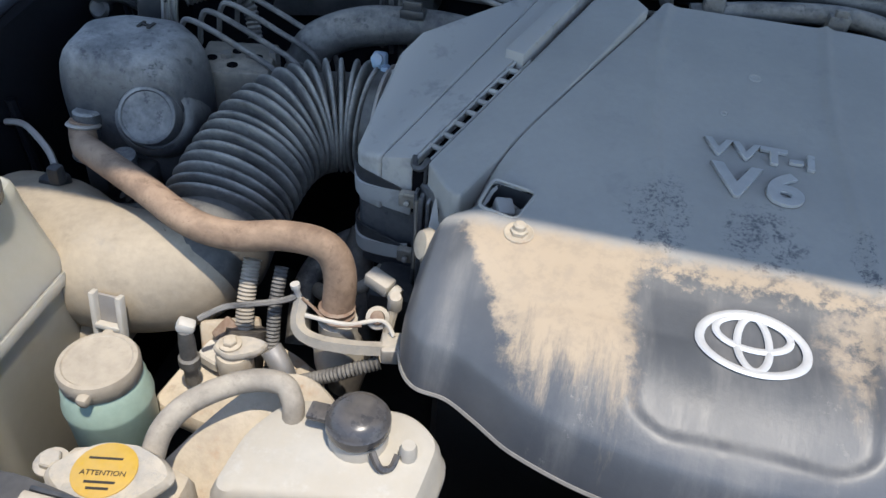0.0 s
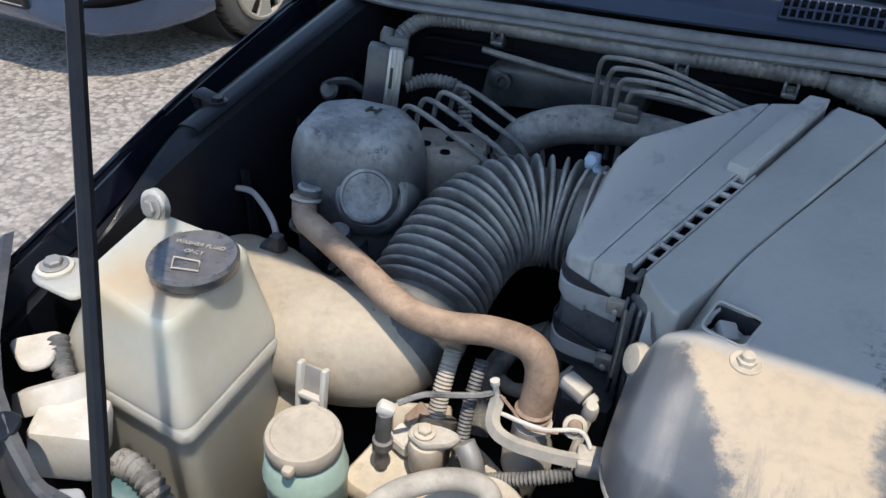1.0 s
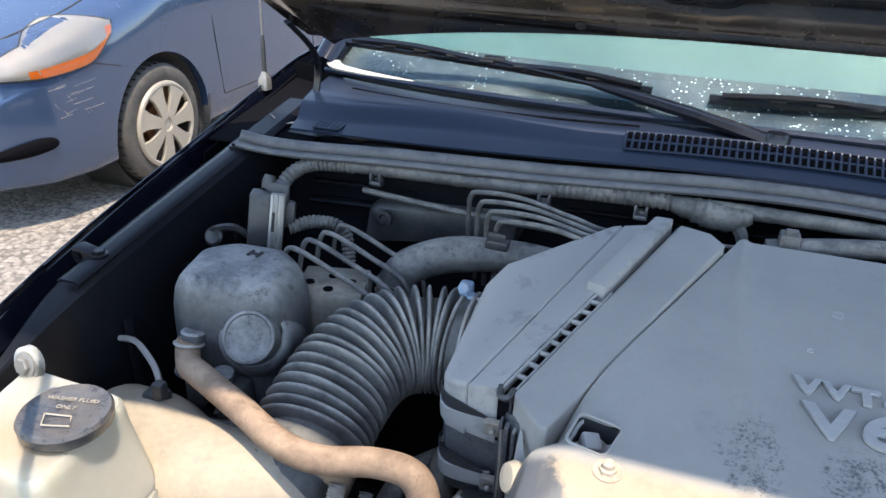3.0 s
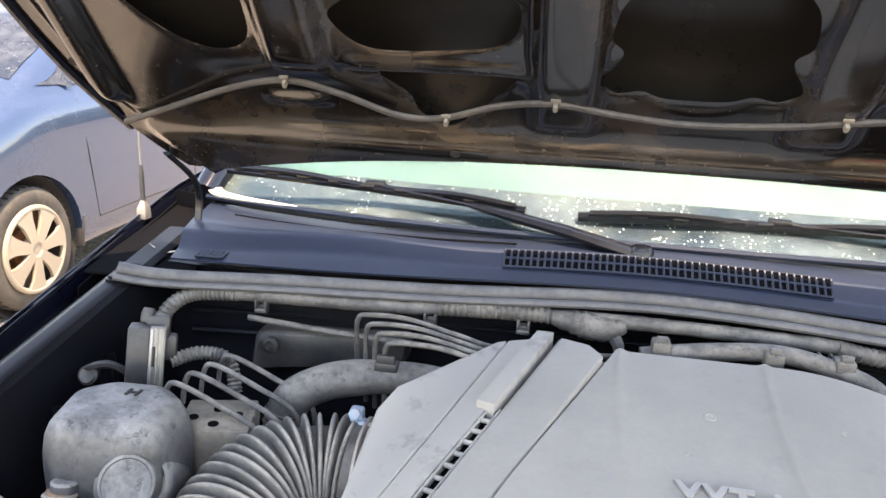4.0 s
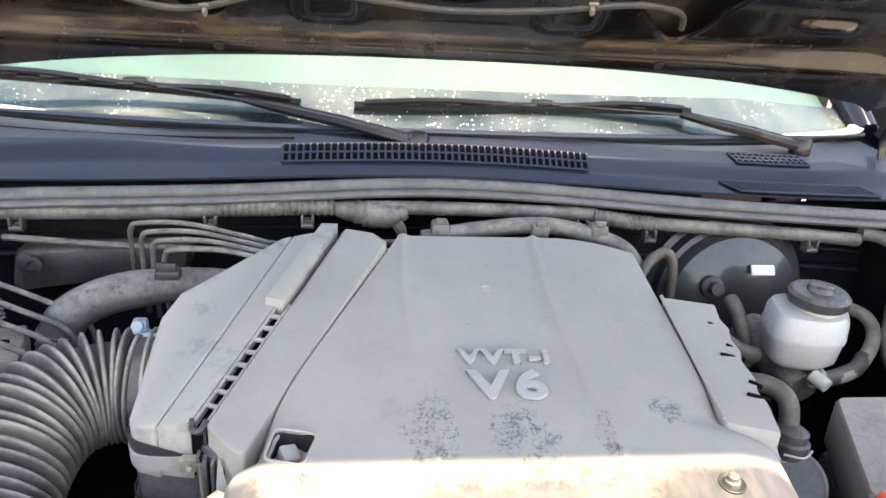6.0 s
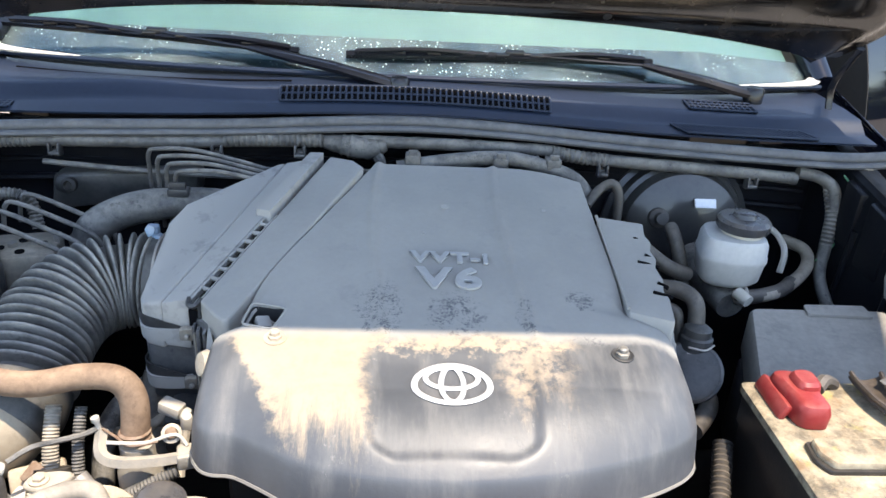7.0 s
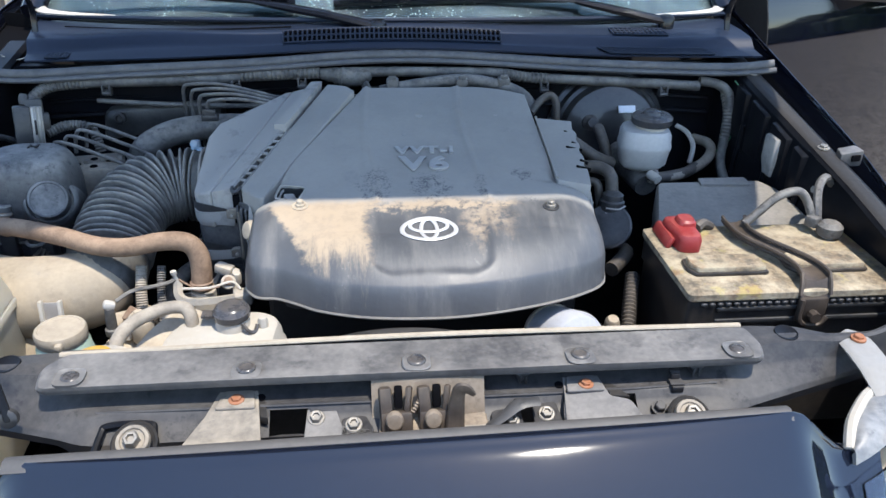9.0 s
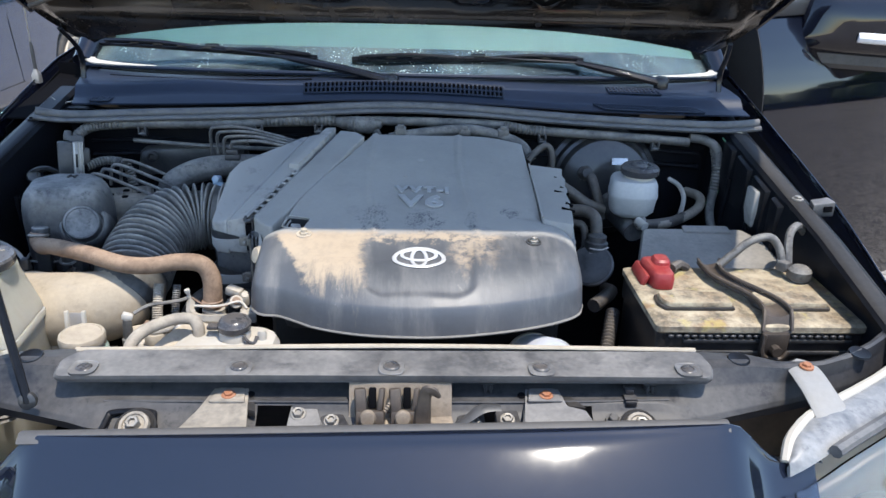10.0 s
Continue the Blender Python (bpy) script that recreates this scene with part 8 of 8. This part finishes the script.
    single("inner_hose", tube([(-0.255, 0.40, 0.88), (-0.27, 0.385, 0.865), (-0.305, 0.375, 0.85), (-0.34, 0.41, 0.83)], 0.007, 10), hose_beige, "thin dusty hose beneath the intake duct", "hose")
    k = thing("pressure_switch", (-0.58, 0.35, 0.9), "small plug with a pale bent pipe", "plug")
    part("plug", join(box((-0.555, 0.352, 0.935), (0.024, 0.020, 0.026), 0.005), box((-0.545, 0.345, 0.955), (0.012, 0.012, 0.018), 0.003)), black_plastic, k)
    part("pipe", tube([(-0.550, 0.352, 0.955), (-0.565, 0.365, 0.965), (-0.60, 0.385, 0.972), (-0.625, 0.39, 0.968)], 0.0032, 6), steel, k)


def left_front():
    """Fittings in front of the washer tank."""
    b = thing("lamp_holder", (-0.55, 0.09, 0.9), "pale plastic lamp holder in front of the washer tank", "lamp holder")
    part("block", box((-0.553, 0.102, 0.925), (0.050, 0.044, 0.05), 0.008, (0, 12, 30)), white_plastic, b)
    part("collar", lathe([(0.030, 0), (0.032, 0.006), (0.030, 0.018), (0.02, 0.02)], (-0.578, 0.118, 0.930), (-0.4, 0.3, 0.6), 20), white_plastic, b)
    part("tab", slab([(-0.640, 0.130), (-0.602, 0.112), (-0.590, 0.128), (-0.612, 0.160)], 0.955, 0.961, 0.010, 0.002), white_plastic, b)
    single("conduit", corrugated([(-0.608, 0.150, 0.958), (-0.590, 0.135, 0.950), (-0.562, 0.118, 0.935), (-0.540, 0.105, 0.90)], 0.0085, 0.0025, 0.006, 12), tape_mat, "dusty corrugated conduit to the headlamp", "conduit")
    c = thing("lamp_plug", (-0.50, 0.1, 0.88), "teal plug with a grey conduit", "plug")
    part("plug", box((-0.505, 0.100, 0.885), (0.035, 0.022, 0.026), 0.006, (0, 20, 10)), teal_plastic, c)
    part("conduit", corrugated([(-0.52, 0.112, 0.905), (-0.50, 0.110, 0.908), (-0.478, 0.104, 0.895), (-0.47, 0.095, 0.86)], 0.011, 0.0025, 0.006, 12), tape_mat, c)


engine_cover()
air_box()
intake()
brake_pump()
hoses()
tanks()
right_side()
firewall_fittings()
left_front()


# ---- neighbouring car and distance ----
def parked_car():
    t = thing("car", (-3.43, 4.0, 0.0), "blue-grey small hatchback parked alongside, bumper scratched", "car")
    cx = -3.42
    stops = [(1.98, 0.30, 0.30, 0.47, 0.52), (2.02, 0.55, 0.22, 0.58, 0.64), (2.12, 0.68, 0.18, 0.66, 0.72), (2.30, 0.79, 0.17, 0.745, 0.80), (2.50, 0.83, 0.17, 0.80, 0.862), (2.64, 0.84, 0.175, 0.845, 0.907), (2.92, 0.845, 0.185, 0.925, 1.0), (3.03, 0.845, 0.19, 0.962, 1.055), (3.12, 0.845, 0.19, 0.980, 1.09), (3.30, 0.845, 0.19, 0.99, 1.20), (3.60, 0.845, 0.20, 1.0, 1.36), (4.0, 0.845, 0.20, 1.0, 1.47), (4.6, 0.845, 0.20, 1.01, 1.50), (5.6, 0.84, 0.22, 1.02, 1.45), (5.95, 0.78, 0.30, 0.98, 1.2), (6.0, 0.70, 0.35, 0.85, 0.95)]

    def section(y):
        """Half width, sill, shoulder and top heights along the car."""
        for a, b in zip(stops, stops[1:]):
            if y <= b[0]:
                k = (y - a[0]) / (b[0] - a[0])
                return [p + (q - p) * k for p, q in zip(a[1:], b[1:])]
        return stops[-1][1:]

    def outline(y):
        """Half of the body's section, from the sill up to the middle of the roof or bonnet."""
        w, z0, belt, top = section(y)
        c = max(0.0, min(1.0, (y - 3.08) / 0.35))
        low = [(0.80, z0), (0.95, z0 + 0.02), (0.985, z0 + 0.10), (1.0, 0.42), (0.997, 0.42 + 0.5 * (belt - 0.42)), (0.985, belt - 0.10), (0.955, belt - 0.025)]
        bonnet = [(0.90, belt + 0.012), (0.78, top - 0.026), (0.55, top - 0.010), (0.28, top)]
        cab = [(0.925, belt + 0.02), (0.845, belt + 0.62 * (top - belt)), (0.70, top - 0.035), (0.38, top)]
        pts = [(a * w, b) for a, b in low] + [(w * (p[0] + (q[0] - p[0]) * c), p[1] + (q[1] - p[1]) * c) for p, q in zip(bonnet, cab)]
        return [(p.x, p.y) for p in spline([Vector(p) for p in pts], 3)]

    def side_at(y, z, out=0.0):
        """The flank at a length and height, a little proud."""
        o = outline(y)
        for (a, p), (b, q) in zip(o[6:], o[7:]):
            if z <= q:
                return Vector((cx + a + (b - a) * max(0.0, (z - p)) / max(q - p, 1e-6) + out, y, z))
        return Vector((cx + o[-1][0], y, z))

    def top_at(y, x, out=0.0):
        o = outline(y)
        for (a, p), (b, q) in zip(o[12:], o[13:]):
            if x - cx >= b:
                return Vector((x, y, p + (q - p) * max(0.0, (a - (x - cx))) / max(a - b, 1e-6) + out))
        return Vector((x, y, o[-1][1] + out))
    ys = [1.98, 2.0, 2.03, 2.07] + [2.12 + 0.06 * k for k in range(32)] + [4.05, 4.2, 4.4, 4.8, 5.2, 5.6, 5.8, 5.95, 6.0]
    rings = []
    for y in ys:
        o = outline(y)
        rings.append([(cx + a, y, b) for a, b in o] + [(cx - a, y, b) for a, b in o[::-1]])
    body = new("body", mesh_of("body", loft(rings), blue_paint, 40))
    for wy in (2.97, 5.42):
        cutter = new("cutter", mesh_of("cutter", lathe([(0.352, 0), (0.352, 0.42)], (-2.92, wy, 0.30), (1, 0, 0), 48), bay_dark))
        m = body.modifiers.new("arch", "BOOLEAN")
        m.object, m.operation, m.solver = cutter, "DIFFERENCE", "EXACT"
        me = bpy.data.meshes.new_from_object(body.evaluated_get(bpy.context.evaluated_depsgraph_get()))
        body.modifiers.clear()
        body.data = me
        bpy.data.objects.remove(cutter)
    me.shade_smooth()
    me.set_sharp_from_angle(angle=radians(40))
    body.parent, body.matrix_parent_inverse = t, Matrix.Translation(-t.location)
    for wy in (2.96, 5.42):
        part("arch_liner", lathe([(0.350, 0), (0.350, 0.28), (0.1, 0.0)], (-2.90, wy + 0.01, 0.30), (1, 0, 0), 40), bay_dark, t)
        w = part("wheel", lathe([(0.215, 0), (0.285, 0.012), (0.298, 0.05), (0.300, 0.15), (0.292, 0.175), (0.270, 0.192), (0.240, 0.196), (0.215, 0.19), (0.208, 0.17), (0.204, 0.04), (0.02, 0.04)], (-2.775, wy, 0.30), (1, 0, 0), 56), tyre_mat, t, "dusty black tyre")
        for k in range(44):
            a = 2 * math.pi * k / 44
            s = new("tread_groove", bpy.data.meshes["groove"] if k or wy > 3 else mesh_of("groove", box((0, 0, 0), (0.16, 0.006, 0.006), 0), bay_dark, 0))
            s.parent = w
            s.matrix_basis = pose(-2.675, wy + 0.299 * math.cos(a), 0.30 + 0.299 * math.sin(a), math.degrees(a) + 90, 0, 0)
        part("brake_disc", lathe([(0.2, 0), (0.2, 0.02)], (-2.68, wy, 0.30), (1, 0, 0), 32), brake_mat, w, "dark rusty brake behind the trim")
        part("drum", lathe([(0.10, 0), (0.10, 0.05), (0.06, 0.055)], (-2.67, wy, 0.30), (1, 0, 0), 24), rust, w, "rust-brown brake hub")
        # wheel trim: a rim and seven broad petals round a hub
        pc = [tube([(-2.580, wy + 0.201 * math.cos(2 * math.pi * k / 48), 0.30 + 0.201 * math.sin(2 * math.pi * k / 48)) for k in range(49)], 0.0145, 8, 1), lathe([(0.075, 0.0), (0.070, 0.020), (0.045, 0.028), (0.030, 0.026), (0.028, 0.022), (0.01, 0.024)], (-2.595, wy, 0.30), (1, 0, 0), 32)]
        for k in range(7):
            a = 2 * math.pi * k / 7 + 0.35
            q = slab([(0.03, -0.024), (0.10, -0.031), (0.150, -0.040), (0.198, -0.064), (0.198, 0.064), (0.150, 0.040), (0.10, 0.031), (0.03, 0.024)], -0.008, 0.010, 0.010, 0.006, lambda x, y: 0.016 - 0.9 * (x - 0.1) ** 2)
            moved(q, Matrix.Translation((-2.588, wy, 0.30)) @ Matrix.Rotation(a, 4, "X") @ pose(0, 0, 0, 0, 90, 0) @ pose(0, 0, 0, 0, 0, 180))
            pc.append(q)
        part("wheel_trim", join(*pc), hubcap_mat, w, "silver seven-spoke plastic wheel trim")
    # headlamp wrapping round the near corner, amber along its lower and outer edge
    low = spline([Vector(p) for p in ((2.14, 0.645, 0), (2.30, 0.645, 0), (2.45, 0.660, 0), (2.56, 0.69, 0), (2.68, 0.785, 0))], 6)
    high = spline([Vector(p) for p in ((2.15, 0.69, 0), (2.30, 0.765, 0), (2.45, 0.825, 0), (2.58, 0.858, 0), (2.705, 0.835, 0))], 6)

    def lamp(u, v, out):
        k = max(0.0, min(1.0, u)) * (len(low) - 1)
        i = min(int(k), len(low) - 2)
        p = low[i].lerp(low[i + 1], k - i).lerp(high[i].lerp(high[i + 1], k - i), v)
        return side_at(p.x, p.y, out) + Vector((0, -0.5 * out, 0))
    h = part("headlight", sheet(28, 10, lambda u, v: lamp(u, v, 0.010 + 0.008 * math.sin(math.pi * u) * math.sin(math.pi * v)), 0.003), lamp_glass, t, "clear headlamp")
    part("reflector", sheet(24, 8, lambda u, v: lamp(u, v, 0.003 + 0.003 * math.sin(9 * u) * math.sin(7 * v)), 0.001), hubcap_mat, h, "bright ribbed reflector")
    part("indicator", sheet(20, 4, lambda u, v: lamp(0.20 + 0.78 * u, 0.02 + (0.28 - 0.1 * u) * v, 0.0065), 0.001), orange_lens, h, "amber indicator strip")
    part("side_indicator", sheet(8, 8, lambda u, v: lamp(0.90 + 0.09 * u, 0.04 + 0.6 * v, 0.0066), 0.001), orange_lens, h, "amber corner lens")
    part("bezel", tube([lamp(u / 20, 0, 0.006) for u in range(21)] + [lamp(1, v / 6, 0.006) for v in range(1, 7)] + [lamp(1 - u / 20, 1, 0.006) for u in range(1, 21)], 0.004, 6, 1), bay_dark, h)
    fog = spline([Vector(p) for p in ((2.04, 0.335, 0), (2.10, 0.33, 0), (2.22, 0.335, 0), (2.31, 0.362, 0), (2.30, 0.395, 0), (2.24, 0.400, 0), (2.14, 0.375, 0))], 4)
    fc = sum(fog, Vector()) / len(fog)
    part("fog_recess", loft([[side_at(*((fc + (p - fc) * k).xy), d) + Vector((0, -1.6 * d, 0)) for p in fog] for k, d in ((1.05, 0.0), (1.03, 0.008), (0.95, 0.009), (0.7, 0.012), (0.4, 0.014))]), hole_dark, t, "black fog lamp recess")
    part("lower_grille", box((cx, 1.99, 0.36), (0.78, 0.04, 0.12), 0.012), bay_dark, t)
    for k in range(4):
        part("grille_bar", box((cx, 1.968, 0.32 + 0.027 * k), (0.76, 0.01, 0.005), 0.002), lid_grey, t)
    for y in (3.47, 4.55):
        part("door_gap", tube([side_at(y - 0.06, 0.96), side_at(y - 0.05, 0.74), side_at(y - 0.02, 0.50), side_at(y + 0.005, 0.36), side_at(y + 0.03, 0.345)], 0.0028, 6), bay_dark, t)
    part("sill_gap", tube([side_at(3.50, 0.345), side_at(3.9, 0.35), side_at(4.55, 0.345)], 0.003, 6), bay_dark, t)
    part("bonnet_gap", tube([top_at(y, x) for y, x in ((2.20, -2.90), (2.34, -2.83), (2.48, -2.79), (2.64, -2.765), (2.78, -2.765), (2.92, -2.765), (3.00, -2.767), (3.035, -2.79), (3.05, -2.90), (3.06, -3.15), (3.065, -3.42))], 0.004, 6), bay_dark, t)
    part("bumper_gap", tube([side_at(2.53, 0.675), side_at(2.62, 0.655), side_at(2.70, 0.635)], 0.0025, 6), bay_dark, t)
    part("windscreen", sheet(20, 14, lambda u, v: top_at(3.13 + 0.80 * v, cx + (2 * u - 1) * (0.66 - 0.10 * v), 0.006), 0.004), frit_mat, t, "dark glossy windscreen")
    part("side_glass", sheet(16, 8, lambda u, v: side_at(3.20 + 0.10 * v + (1.2 - 0.2 * v) * u, 1.045 - 0.03 * u + (0.10 + 0.26 * min(1, u * 1.6)) * v * min(1, 0.25 + u * 4), 0.005), 0.004), frit_mat, t, "dark glossy side window")
    part("mud_flap", box((-2.62, 3.325, 0.30), (0.10, 0.012, 0.16), 0.004, (-10, 0, 0)), black_plastic, t)
    rnd = random.Random(8)
    for k in range(16):
        y, z = rnd.uniform(2.30, 2.48), rnd.uniform(0.47, 0.60)
        d = rnd.uniform(0.03, 0.13)
        slope = rnd.uniform(0.05, 0.22) if k < 11 else rnd.uniform(-1.6, -0.6)
        e = d if k < 11 else 0.02
        part("scratch", tube([side_at(y, z, 0.0), side_at(y + e * 0.5, z + e * 0.5 * slope, 0.0), side_at(y + e, z + e * slope, 0.0)], rnd.uniform(0.0006, 0.0011), 5, 2), lid_grey, t, "pale bumper scratch")


def antenna():
    t = thing("antenna", (-0.72, 0.853, 1.12), "thin steel radio antenna on a small metal base", "antenna")
    part("mast", tube([(-0.722, 0.853, 1.15), (-0.722, 0.853, 1.30), (-0.722, 0.855, 1.85)], 0.0014, 8), zinc, t)
    part("ferrule", lathe([(0.0036, 0), (0.0036, 0.046), (0.0028, 0.050), (0.0022, 0.056)], (-0.722, 0.853, 1.138), (0, 0, 1), 12), black_plastic, t, "black lower sleeve")
    part("base", loft([[(-0.722 + p.x * k, 0.853 + p.y * k, z) for p in round_poly([(-0.012, -0.014), (0.012, -0.014), (0.012, 0.014), (-0.012, 0.014)], 0.005, 3)] for z, k in ((1.115, 0.62), (1.130, 0.60), (1.134, 0.48), (1.138, 0.32), (1.142, 0.25))]), zinc, t, "small bright base")


def far_trees():
    """A low belt of bushes and trees round the lot, seen mirrored in the black paint."""
    bm = bmesh.new()
    rnd = random.Random(4)
    for k in range(1500):
        a = rnd.uniform(-0.4, math.pi + 0.4)
        d = rnd.uniform(24, 34)
        h = rnd.uniform(0.3, 1.0) ** 2 * (4.5 + 2.5 * math.sin(a * 5) + 1.5 * math.sin(a * 13))
        s = rnd.uniform(0.6, 1.6)
        bmesh.ops.create_icosphere(bm, subdivisions=1, radius=s, matrix=Matrix.Translation((d * math.cos(a), d * math.sin(a), max(0.3, h))) @ pose(0, 0, 0, rnd.uniform(0, 90), rnd.uniform(0, 90), 0) @ Matrix.Diagonal((1, rnd.uniform(0.6, 1.2), rnd.uniform(0.5, 0.9), 1)))
    single("far_bushes", bm, leaf_mat, "belt of dark green trees beyond the lot", "trees", kind="stuff", smooth=0)


parked_car()
antenna()
far_trees()
